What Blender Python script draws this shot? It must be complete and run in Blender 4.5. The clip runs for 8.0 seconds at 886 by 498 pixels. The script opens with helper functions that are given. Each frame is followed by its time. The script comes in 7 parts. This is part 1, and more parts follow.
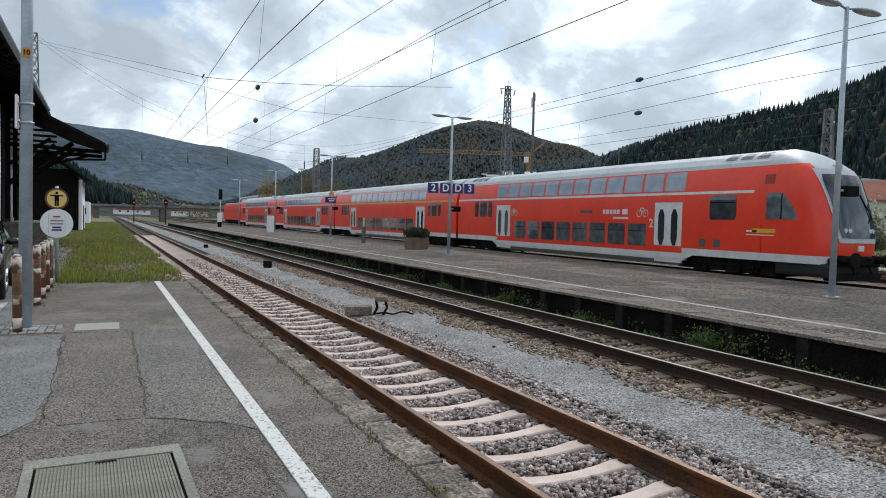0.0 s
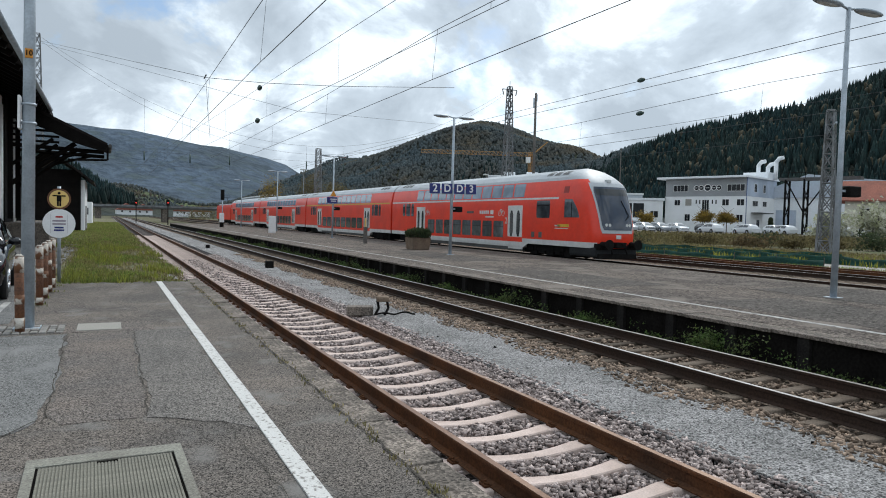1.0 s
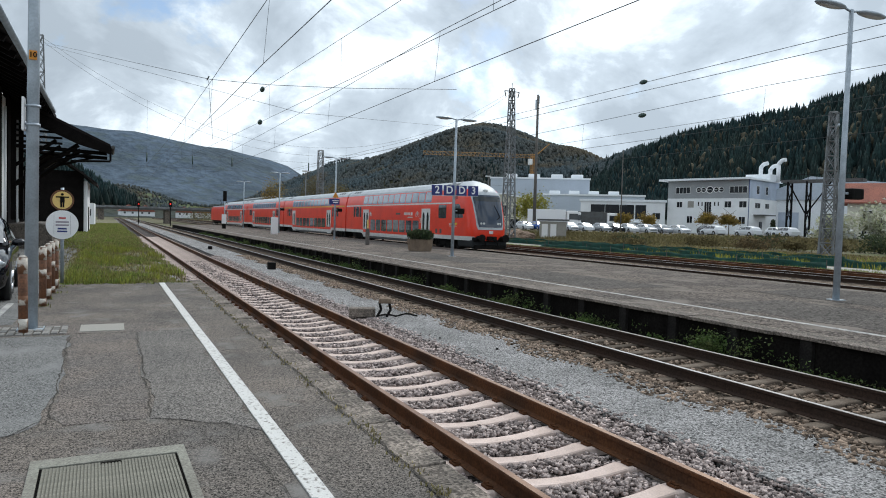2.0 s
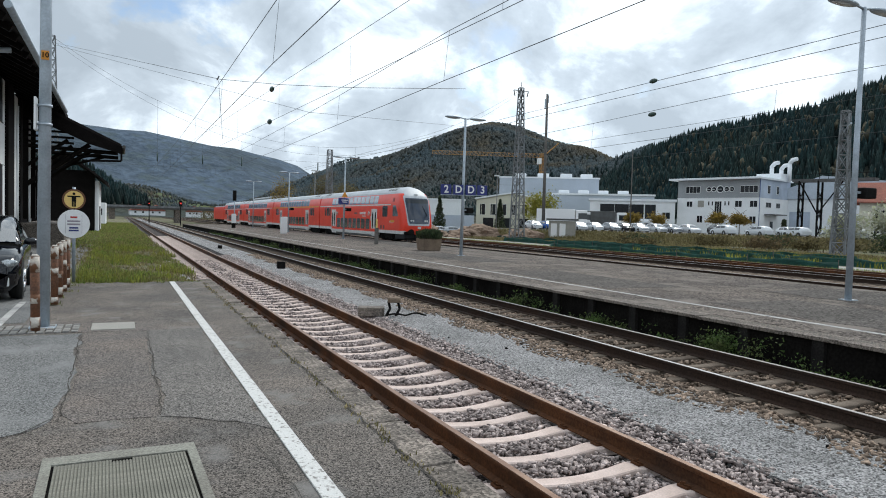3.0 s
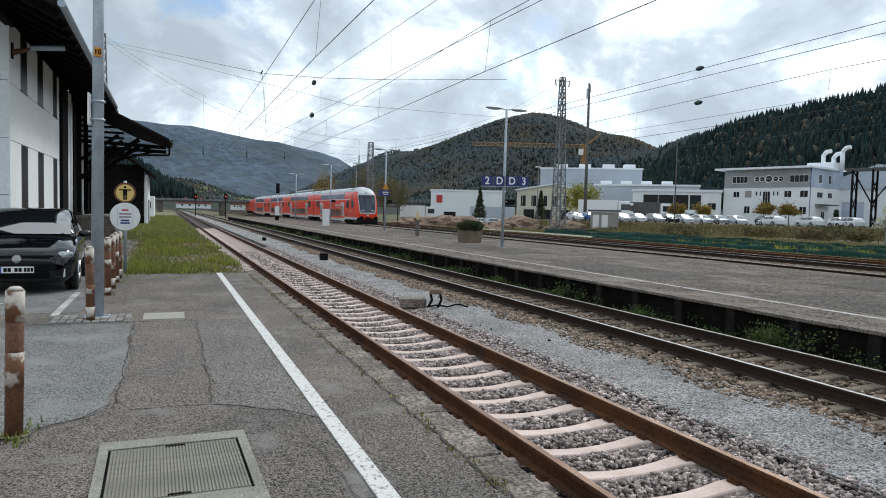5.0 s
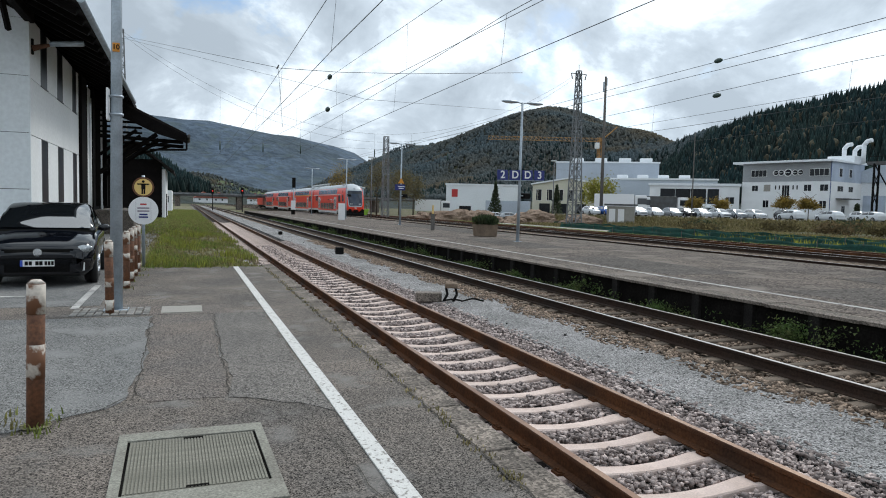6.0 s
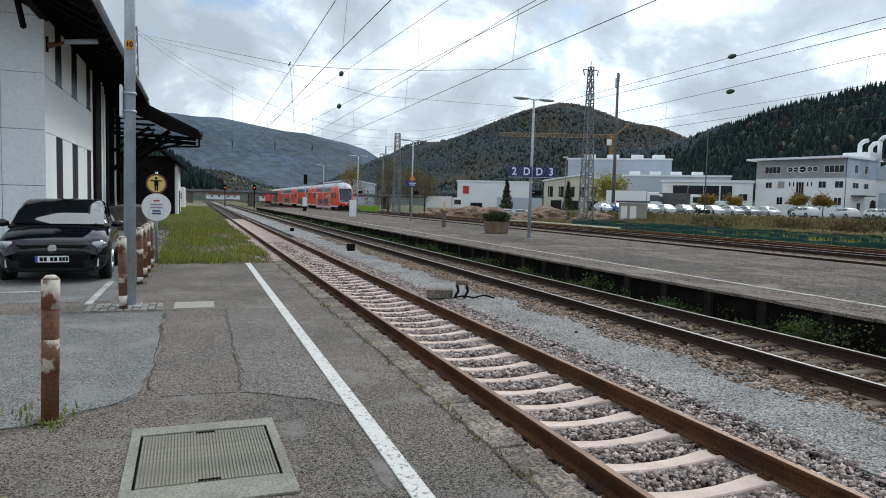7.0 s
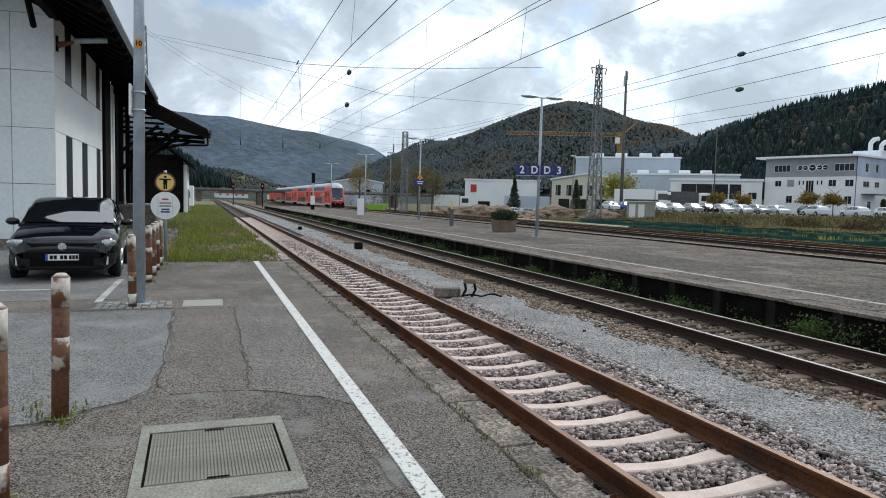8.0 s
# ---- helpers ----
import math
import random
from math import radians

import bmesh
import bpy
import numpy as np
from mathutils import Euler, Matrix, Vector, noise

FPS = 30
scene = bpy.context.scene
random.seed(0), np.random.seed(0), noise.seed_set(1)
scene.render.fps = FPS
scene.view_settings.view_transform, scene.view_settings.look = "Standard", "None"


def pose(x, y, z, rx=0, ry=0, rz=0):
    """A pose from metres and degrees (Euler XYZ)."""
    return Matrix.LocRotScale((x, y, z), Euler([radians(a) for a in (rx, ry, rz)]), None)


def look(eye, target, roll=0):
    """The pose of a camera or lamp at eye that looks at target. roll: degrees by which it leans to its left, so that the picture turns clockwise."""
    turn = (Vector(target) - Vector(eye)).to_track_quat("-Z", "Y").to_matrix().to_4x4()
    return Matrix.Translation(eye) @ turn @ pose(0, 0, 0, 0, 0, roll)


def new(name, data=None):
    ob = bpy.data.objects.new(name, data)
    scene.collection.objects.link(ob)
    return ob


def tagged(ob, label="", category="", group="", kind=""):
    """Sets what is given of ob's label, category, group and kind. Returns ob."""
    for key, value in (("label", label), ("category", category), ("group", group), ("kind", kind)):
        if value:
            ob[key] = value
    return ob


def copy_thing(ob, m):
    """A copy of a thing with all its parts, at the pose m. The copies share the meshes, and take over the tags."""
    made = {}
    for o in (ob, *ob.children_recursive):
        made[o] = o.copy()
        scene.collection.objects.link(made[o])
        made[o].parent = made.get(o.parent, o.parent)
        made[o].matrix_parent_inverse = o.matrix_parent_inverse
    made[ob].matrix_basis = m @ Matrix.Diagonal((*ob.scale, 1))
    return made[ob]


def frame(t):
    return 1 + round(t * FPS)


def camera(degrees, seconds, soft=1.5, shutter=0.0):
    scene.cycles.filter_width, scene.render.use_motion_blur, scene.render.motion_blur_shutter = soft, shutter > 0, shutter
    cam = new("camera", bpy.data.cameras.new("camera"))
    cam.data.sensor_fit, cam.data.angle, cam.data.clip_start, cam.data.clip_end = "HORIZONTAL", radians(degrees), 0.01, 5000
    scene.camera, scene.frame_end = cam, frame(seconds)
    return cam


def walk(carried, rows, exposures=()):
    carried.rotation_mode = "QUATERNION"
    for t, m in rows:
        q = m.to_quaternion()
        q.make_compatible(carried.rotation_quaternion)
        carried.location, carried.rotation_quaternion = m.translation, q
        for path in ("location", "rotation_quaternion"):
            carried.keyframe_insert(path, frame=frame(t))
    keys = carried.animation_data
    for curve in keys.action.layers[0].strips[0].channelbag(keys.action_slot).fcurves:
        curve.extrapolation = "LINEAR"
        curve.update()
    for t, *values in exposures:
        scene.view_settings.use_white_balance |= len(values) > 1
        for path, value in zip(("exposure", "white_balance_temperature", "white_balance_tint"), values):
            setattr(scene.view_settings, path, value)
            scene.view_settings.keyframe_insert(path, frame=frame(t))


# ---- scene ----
cam = camera(65.82, 8.0, soft=1.0)
EXPO = -0.14
PATH = [
    (0, pose(-2.971, -0.031, 1.604, 87.590, -1.418, -26.281)),
    (0.5, pose(-2.972, -0.042, 1.606, 87.589, -1.390, -26.235)),
    (1, pose(-2.968, -0.047, 1.604, 87.620, -1.448, -26.127)),
    (1.5, pose(-2.977, -0.053, 1.608, 87.719, -1.498, -26.112)),
    (3, pose(-2.980, -0.044, 1.602, 87.690, -1.552, -25.219)),
    (3.5, pose(-2.987, -0.038, 1.603, 87.603, -1.548, -24.667)),
    (4, pose(-2.995, -0.027, 1.601, 87.448, -1.554, -23.857)),
    (4.5, pose(-3.003, -0.023, 1.597, 87.207, -1.430, -22.799)),
    (6, pose(-3.007, -0.004, 1.591, 86.408, -1.323, -20.580)),
    (6.5, pose(-3.006, -0.009, 1.590, 86.272, -1.346, -20.149)),
    (7, pose(-3.004, -0.004, 1.589, 86.116, -1.360, -19.642)),
    (7.5, pose(-3.005, -0.003, 1.586, 86.056, -1.339, -19.289)),
    (8, pose(-3.006, -0.000, 1.588, 85.979, -1.365, -19.009)),
]
walk(cam, PATH, exposures=[(0.0, EXPO + 0.04, 6280, 7), (4.2, EXPO + 0.16, 6280, 7), (6.0, EXPO + 0.07, 6280, 7), (8.0, EXPO + 0.10, 6280, 7)])


# ---- world, sun ----
ZR = -0.45                     # top of the rails of the near track; the near platform is z = 0
SUN_AZ, SUN_EL = 50.0, 48.0    # degrees right of +Y, and up
world = bpy.data.worlds.new("sky")
scene.world = world
world.use_nodes = True


def cloudy_sky(tree):
    n, l = tree.nodes, tree.links
    n.clear()
    out = n.new("ShaderNodeOutputWorld")
    sky = n.new("ShaderNodeTexSky")
    sky.sky_type, sky.sun_disc = "NISHITA", False
    sky.sun_elevation, sky.sun_rotation = radians(SUN_EL), radians(SUN_AZ)
    skybg = n.new("ShaderNodeBackground")
    skybg.inputs["Strength"].default_value = 0.13
    l.new(sky.outputs[0], skybg.inputs["Color"])
    co = n.new("ShaderNodeTexCoord")
    sep = n.new("ShaderNodeSeparateXYZ")
    l.new(co.outputs["Generated"], sep.inputs[0])
    up = n.new("ShaderNodeMath")
    up.operation = "MAXIMUM"
    up.inputs[1].default_value = 0.0
    l.new(sep.outputs["Z"], up.inputs[0])
    lift = n.new("ShaderNodeMath")
    lift.operation = "ADD"
    lift.inputs[1].default_value = 0.62
    l.new(up.outputs[0], lift.inputs[0])
    plane = []
    for axis in ("X", "Y"):
        d = n.new("ShaderNodeMath")
        d.operation = "DIVIDE"
        l.new(sep.outputs[axis], d.inputs[0])
        l.new(lift.outputs[0], d.inputs[1])
        plane.append(d)
    flat = n.new("ShaderNodeCombineXYZ")
    l.new(plane[0].outputs[0], flat.inputs["X"])
    l.new(plane[1].outputs[0], flat.inputs["Y"])

    def clouds(scale, detail, rough, shift):
        add = n.new("ShaderNodeVectorMath")
        add.operation = "ADD"
        add.inputs[1].default_value = shift
        l.new(flat.outputs[0], add.inputs[0])
        t = n.new("ShaderNodeTexNoise")
        t.inputs["Scale"].default_value, t.inputs["Detail"].default_value = scale, detail
        t.inputs["Roughness"].default_value = rough
        t.inputs["Distortion"].default_value = 0.25
        l.new(add.outputs[0], t.inputs["Vector"])
        return t

    def ramp(src, *stops):
        r = n.new("ShaderNodeValToRGB")
        while len(r.color_ramp.elements) < len(stops):
            r.color_ramp.elements.new(0.5)
        for e, (pos, col) in zip(r.color_ramp.elements, stops):
            e.position, e.color = pos, (*col, 1)
        l.new(src, r.inputs[0])
        return r

    shade = clouds(4.2, 14, 0.58, SKY_SHIFT)
    cover = clouds(2.9, 10, 0.6, (7.3, 2.9, 0))
    tone = ramp(shade.outputs["Fac"], (0.36, (0.46, 0.52, 0.59)), (0.47, (0.60, 0.67, 0.75)), (0.515, (0.78, 0.86, 0.94)), (0.565, (1.05, 1.11, 1.17)))
    gaps = ramp(cover.outputs["Fac"], (0.34, (0, 0, 0)), (0.41, (1, 1, 1)))
    cloudbg = n.new("ShaderNodeBackground")
    near_sun = n.new("ShaderNodeVectorMath")      # cloud is brighter towards the hidden sun
    near_sun.operation = "DOT_PRODUCT"
    a_, e_ = radians(SUN_AZ), radians(SUN_EL)
    near_sun.inputs[1].default_value = (math.sin(a_) * math.cos(e_), math.cos(a_) * math.cos(e_), math.sin(e_))
    l.new(co.outputs["Generated"], near_sun.inputs[0])
    gain = n.new("ShaderNodeMapRange")
    gain.inputs["From Min"].default_value, gain.inputs["From Max"].default_value = 0.55, 1.0
    gain.inputs["To Min"].default_value, gain.inputs["To Max"].default_value = 1.08, 1.35
    l.new(near_sun.outputs["Value"], gain.inputs["Value"])
    l.new(gain.outputs[0], cloudbg.inputs["Strength"])
    l.new(tone.outputs[0], cloudbg.inputs["Color"])
    mix = n.new("ShaderNodeMixShader")
    l.new(gaps.outputs[0], mix.inputs[0])
    l.new(skybg.outputs[0], mix.inputs[1])
    l.new(cloudbg.outputs[0], mix.inputs[2])
    l.new(mix.outputs[0], out.inputs["Surface"])


SKY_SHIFT = (2.1, 0.4, 0.0)
cloudy_sky(world.node_tree)
sun = new("sun", bpy.data.lights.new("sun", "SUN"))
sun.data.energy, sun.data.angle, sun.data.color = 1.9, radians(12), (1.0, 0.96, 0.9)
sa, se = radians(SUN_AZ), radians(SUN_EL)
sun.matrix_basis = look((0, 0, 0), (-math.sin(sa) * math.cos(se), -math.cos(sa) * math.cos(se), -math.sin(se)))


# ---- materials ----
def mat(name, color, rough=0.8, metal=0.0, var=0.25, scale=8.0, fine=60.0, bump=0.2, dist=0.01, tint=None, spec=0.5, island=0.0, obj=0.0, stain=None, speck=None):
    """A surface with variation at two scales: large blotches towards tint, fine grain in value, and relief."""
    m = bpy.data.materials.new(name)
    m.use_nodes = True
    n, l = m.node_tree.nodes, m.node_tree.links
    b = n["Principled BSDF"]
    b.inputs["Roughness"].default_value, b.inputs["Metallic"].default_value = rough, metal
    b.inputs["Specular IOR Level"].default_value = spec * (0.35 if rough >= 0.85 else 1.0)      # rough mineral surfaces hardly shine
    co = n.new("ShaderNodeTexCoord")
    big = n.new("ShaderNodeTexNoise")
    big.inputs["Scale"].default_value, big.inputs["Detail"].default_value = scale, 5
    small = n.new("ShaderNodeTexNoise")
    small.inputs["Scale"].default_value, small.inputs["Detail"].default_value = fine, 3
    for t in (big, small):
        l.new(co.outputs["Object"], t.inputs["Vector"])
    first = n.new("ShaderNodeMix")
    first.data_type = "RGBA"
    first.inputs["A"].default_value = (*color, 1)
    first.inputs["B"].default_value = (*(tint or [c * (1 - var) for c in color]), 1)
    r = n.new("ShaderNodeMapRange")
    r.inputs["From Min"].default_value, r.inputs["From Max"].default_value = 0.38, 0.64
    l.new(big.outputs["Fac"], r.inputs["Value"])
    l.new(r.outputs[0], first.inputs["Factor"])
    v = n.new("ShaderNodeMapRange")
    v.inputs["From Min"].default_value, v.inputs["From Max"].default_value = 0.3, 0.7
    v.inputs["To Min"].default_value, v.inputs["To Max"].default_value = 1 - var, 1 + var
    l.new(small.outputs["Fac"], v.inputs["Value"])
    hsv = n.new("ShaderNodeHueSaturation")
    l.new(first.outputs["Result"], hsv.inputs["Color"])
    value = v.outputs[0]
    for amount, node, socket in ((island, "ShaderNodeNewGeometry", "Random Per Island"), (obj, "ShaderNodeObjectInfo", "Random")):
        if amount:
            g = n.new(node)
            k = n.new("ShaderNodeMapRange")
            k.inputs["To Min"].default_value, k.inputs["To Max"].default_value = 1 - amount, 1 + amount
            l.new(g.outputs[socket], k.inputs["Value"])
            mul = n.new("ShaderNodeMath")
            mul.operation = "MULTIPLY"
            l.new(value, mul.inputs[0])
            l.new(k.outputs[0], mul.inputs[1])
            value = mul.outputs[0]
    if speck:      # single grains of aggregate, each with a value of its own
        cells = n.new("ShaderNodeTexVoronoi")
        cells.inputs["Scale"].default_value = speck[0]
        l.new(co.outputs["Object"], cells.inputs["Vector"])
        grey = n.new("ShaderNodeSeparateColor")
        l.new(cells.outputs["Color"], grey.inputs[0])
        k = n.new("ShaderNodeMapRange")
        k.inputs["To Min"].default_value, k.inputs["To Max"].default_value = 1 - speck[1], 1 + speck[1]
        l.new(grey.outputs[0], k.inputs["Value"])
        mul = n.new("ShaderNodeMath")
        mul.operation = "MULTIPLY"
        l.new(value, mul.inputs[0])
        l.new(k.outputs[0], mul.inputs[1])
        value = mul.outputs[0]
    l.new(value, hsv.inputs["Value"])
    col = hsv.outputs[0]
    if stain:
        scol, sscale, lo, hi = stain
        st = n.new("ShaderNodeTexNoise")
        st.inputs["Scale"].default_value, st.inputs["Detail"].default_value = sscale, 7
        l.new(co.outputs["Object"], st.inputs["Vector"])
        sr = n.new("ShaderNodeMapRange")
        sr.inputs["From Min"].default_value, sr.inputs["From Max"].default_value = lo, hi
        l.new(st.outputs["Fac"], sr.inputs["Value"])
        mx = n.new("ShaderNodeMix")
        mx.data_type = "RGBA"
        l.new(sr.outputs[0], mx.inputs["Factor"])
        l.new(col, mx.inputs["A"])
        mx.inputs["B"].default_value = (*scol, 1)
        col = mx.outputs["Result"]
    l.new(col, b.inputs["Base Color"])
    if bump:
        bp = n.new("ShaderNodeBump")
        bp.inputs["Strength"].default_value, bp.inputs["Distance"].default_value = bump, dist
        l.new(small.outputs["Fac"], bp.inputs["Height"])
        l.new(bp.outputs[0], b.inputs["Normal"])
    return m


def leaf(m, amount=0.45):
    """Thin blades and leaves let part of the light through."""
    n, l = m.node_tree.nodes, m.node_tree.links
    b = n["Principled BSDF"]
    through_ = n.new("ShaderNodeBsdfTranslucent")
    l.new(b.inputs["Base Color"].links[0].from_socket, through_.inputs["Color"])
    mix = n.new("ShaderNodeMixShader")
    mix.inputs[0].default_value = amount
    l.new(b.outputs[0], mix.inputs[1])
    l.new(through_.outputs[0], mix.inputs[2])
    l.new(mix.outputs[0], n["Material Output"].inputs["Surface"])
    return m


def glow(name, color, strength):
    m = bpy.data.materials.new(name)
    m.use_nodes = True
    b = m.node_tree.nodes["Principled BSDF"]
    b.inputs["Base Color"].default_value = (*color, 1)
    b.inputs["Emission Color"].default_value = (*color, 1)
    b.inputs["Emission Strength"].default_value = strength
    return m


ASPHALT = mat("asphalt", (0.15, 0.128, 0.111), 0.9, speck=(115, 1.0), var=0.25, scale=0.7, fine=70, bump=0.4, dist=0.006, tint=(0.098, 0.088, 0.08), stain=((0.19, 0.18, 0.17), 2.2, 0.55, 0.75))
ASPHALT_OLD = mat("worn_asphalt", (0.17, 0.167, 0.162), 0.9, speck=(115, 0.85), var=0.25, scale=0.6, fine=70, bump=0.4, dist=0.005, tint=(0.13, 0.13, 0.128), stain=((0.22, 0.218, 0.214), 1.6, 0.52, 0.75))
ASPHALT_MID = mat("mid_asphalt", (0.155, 0.142, 0.13), 0.9, speck=(115, 0.95), var=0.25, scale=0.8, fine=70, bump=0.4, dist=0.006, tint=(0.125, 0.116, 0.108))
ASPHALT_BROWN = mat("patched_asphalt", (0.155, 0.131, 0.115), 0.9, speck=(115, 1.0), var=0.25, scale=0.9, fine=70, bump=0.4, dist=0.006, tint=(0.12, 0.108, 0.10))
ASPHALT_ISLE = mat("island_asphalt", (0.14, 0.117, 0.101), 0.95, speck=(20, 0.7), var=0.5, scale=0.35, fine=35, bump=0.6, dist=0.01, tint=(0.100, 0.086, 0.077), stain=((0.19, 0.165, 0.145), 0.8, 0.52, 0.66), spec=0.25)
ASPHALT_ISLE_B = mat("island_patch", (0.105, 0.093, 0.084), 0.95, spec=0.25, speck=(20, 0.6), var=0.4, scale=0.7, fine=35, bump=0.5, dist=0.008, tint=(0.085, 0.077, 0.07))
KERB = mat("kerb_concrete", (0.20, 0.17, 0.145), 0.9, speck=(50, 0.6), var=0.35, scale=2.5, fine=50, bump=0.6, dist=0.01, tint=(0.11, 0.095, 0.082), obj=0.16)
CONCRETE = mat("concrete", (0.32, 0.305, 0.275), 0.9, var=0.18, scale=2, fine=60, bump=0.3, dist=0.005, tint=(0.29, 0.28, 0.25))
SLEEPER = mat("sleeper_concrete", (0.64, 0.52, 0.47), 0.9, var=0.12, scale=3, fine=60, bump=0.25, dist=0.005, tint=(0.53, 0.42, 0.37), obj=0.08)
SLEEPER_OLD = mat("old_sleeper", (0.15, 0.122, 0.098), 0.9, var=0.3, scale=3, fine=50, bump=0.5, dist=0.01, tint=(0.085, 0.066, 0.052), spec=0.2, obj=0.3)
RAIL = mat("rail_rust", (0.115, 0.046, 0.018), 0.8, spec=0.2, var=0.35, scale=1.2, fine=40, bump=0.2, dist=0.003, tint=(0.052, 0.026, 0.015))
RAIL_DARK = mat("rail_rust_dark", (0.042, 0.025, 0.018), 0.8, spec=0.15, var=0.35, scale=1.2, fine=40, bump=0.2, dist=0.003, tint=(0.035, 0.025, 0.02))
STEEL_RUST = mat("rusty_rail_top", (0.24, 0.15, 0.10), 0.5, metal=0.5, var=0.12, scale=2, fine=30, bump=0.05, dist=0.001, tint=(0.17, 0.095, 0.06))
STEEL = mat("rail_top", (0.55, 0.53, 0.52), 0.3, metal=0.9, var=0.12, scale=2, fine=30, bump=0.05, dist=0.001, tint=(0.44, 0.41, 0.39))
# bed colour is kept dark to act as shade in the stone gaps
BALLAST_SHADED = mat("ballast_bed", (0.08, 0.066, 0.06), 0.95, speck=(18, 0.8), var=0.5, scale=3, fine=18, bump=1.0, dist=0.05, tint=(0.05, 0.042, 0.04))
BALLAST_BROWN = mat("ballast_brown_bed", (0.15, 0.115, 0.085), 0.95, speck=(16, 0.8), var=0.5, scale=2, fine=20, bump=1.0, dist=0.04, tint=(0.12, 0.09, 0.07))
STONE = mat("ballast_stone", (0.40, 0.335, 0.315), 0.9, var=0.3, scale=9, fine=60, bump=0.4, dist=0.006, tint=(0.29, 0.24, 0.225), island=0.6)
STONE_BROWN = mat("ballast_stone_brown", (0.25, 0.185, 0.14), 0.9, var=0.2, scale=9, fine=60, bump=0.4, dist=0.006, tint=(0.17, 0.13, 0.10), island=0.75)
GRAVEL = mat("grey_gravel", (0.255, 0.247, 0.245), 0.95, speck=(60, 0.9), var=0.3, scale=1.0, fine=45, bump=1.0, dist=0.02, tint=(0.18, 0.176, 0.173))
WHITE_LINE = mat("white_paint", (0.57, 0.56, 0.54), 0.8, var=0.12, scale=6, fine=90, bump=0.2, dist=0.003, tint=(0.55, 0.54, 0.52), stain=((0.20, 0.185, 0.17), 34, 0.55, 0.66))
LINE_WORN = mat("worn_white_paint", (0.46, 0.45, 0.43), 0.85, var=0.2, scale=3, fine=80, bump=0.2, dist=0.003, tint=(0.30, 0.29, 0.28), stain=((0.16, 0.15, 0.145), 7, 0.53, 0.68))
# support concrete: soot and the shade under the edge slabs share this colour
SHADED_SOOTY = mat("shaded_sooty_concrete", (0.018, 0.0165, 0.015), 0.95, var=0.4, scale=3, fine=30, bump=0.4, dist=0.01, tint=(0.011, 0.010, 0.0095), obj=0.3)
DARK = mat("near_black", (0.012, 0.011, 0.010), 0.95, spec=0.08, var=0.4, scale=2, fine=20, bump=0.3, dist=0.02)
EARTH = mat("weedy_earth", (0.12, 0.10, 0.065), 0.95, var=0.4, scale=0.12, fine=3, bump=0.8, dist=0.1, tint=(0.075, 0.09, 0.03), stain=((0.15, 0.135, 0.10), 0.4, 0.5, 0.66))
GRASS = mat("grass", (0.15, 0.21, 0.045), 0.9, var=0.35, scale=1.5, fine=30, bump=0.6, dist=0.03, tint=(0.24, 0.21, 0.085), island=0.55)
GRASS_GROUND = mat("grass_ground", (0.12, 0.125, 0.06), 0.95, speck=(30, 0.5), var=0.5, scale=0.8, fine=14, bump=0.8, dist=0.04, tint=(0.19, 0.165, 0.12))
RED = mat("train_red", (0.78, 0.042, 0.012), 0.32, var=0.05, scale=0.8, fine=6, bump=0, tint=(0.68, 0.036, 0.013))
TRAIN_WHITE = mat("train_light_grey", (0.66, 0.66, 0.65), 0.4, var=0.06, scale=1.5, fine=10, bump=0, tint=(0.55, 0.55, 0.54))
ROOF_GREY = mat("train_roof_grey", (0.46, 0.49, 0.52), 0.5, var=0.08, scale=0.7, fine=8, bump=0.05, tint=(0.40, 0.425, 0.45))
SKIRT = mat("train_skirt", (0.085, 0.088, 0.09), 0.6, var=0.2, scale=1.5, fine=12, bump=0.1, tint=(0.06, 0.058, 0.055))
BOGIE = mat("bogie_black", (0.012, 0.0115, 0.011), 0.8, spec=0.08, var=0.4, scale=4, fine=30, bump=0.3, dist=0.01)
GLASS = mat("dark_glass", (0.022, 0.028, 0.034), 0.06, var=0.15, scale=0.6, fine=3, bump=0, spec=0.5)
TRAIN_GLASS = mat("train_glass", (0.085, 0.10, 0.115), 0.05, var=0.35, scale=0.9, fine=3, bump=0, spec=0.6, obj=0.5)
# upper-deck panes: reflected sky is painted into the blue-grey base
GLASS_SKY = mat("sky_toned_glass", (0.22, 0.29, 0.37), 0.1, var=0.2, scale=0.5, fine=2, bump=0, spec=0.9)
WINDOW = mat("dark_window", (0.010, 0.012, 0.015), 0.12, spec=0.25, var=0.3, scale=0.4, fine=2, bump=0, obj=0.4)
GLASS_DULL = mat("dull_glass", (0.012, 0.014, 0.016), 0.35, spec=0.2, var=0.2, bump=0)
GALV = mat("galvanised_steel", (0.42, 0.475, 0.53), 0.5, metal=0.35, var=0.12, scale=5, fine=40, bump=0.1, dist=0.002, tint=(0.33, 0.375, 0.42))
WHITE_WALL = mat("white_render", (0.80, 0.81, 0.82), 0.85, var=0.05, scale=0.5, fine=10, bump=0.1, dist=0.004, tint=(0.74, 0.755, 0.76))
GREY_PANEL = mat("pale_panel", (0.76, 0.80, 0.82), 0.7, var=0.06, scale=0.6, fine=9, bump=0.05, dist=0.003, tint=(0.70, 0.74, 0.75), stain=((0.55, 0.57, 0.56), 0.8, 0.6, 0.8))
TIMBER = mat("black_timber", (0.009, 0.0075, 0.007), 0.8, spec=0.08, var=0.4, scale=2, fine=25, bump=0.4, dist=0.006)
TILE_ROOF = mat("dark_roof", (0.022, 0.018, 0.017), 0.8, spec=0.08, var=0.4, scale=1.5, fine=18, bump=0.5, dist=0.02)

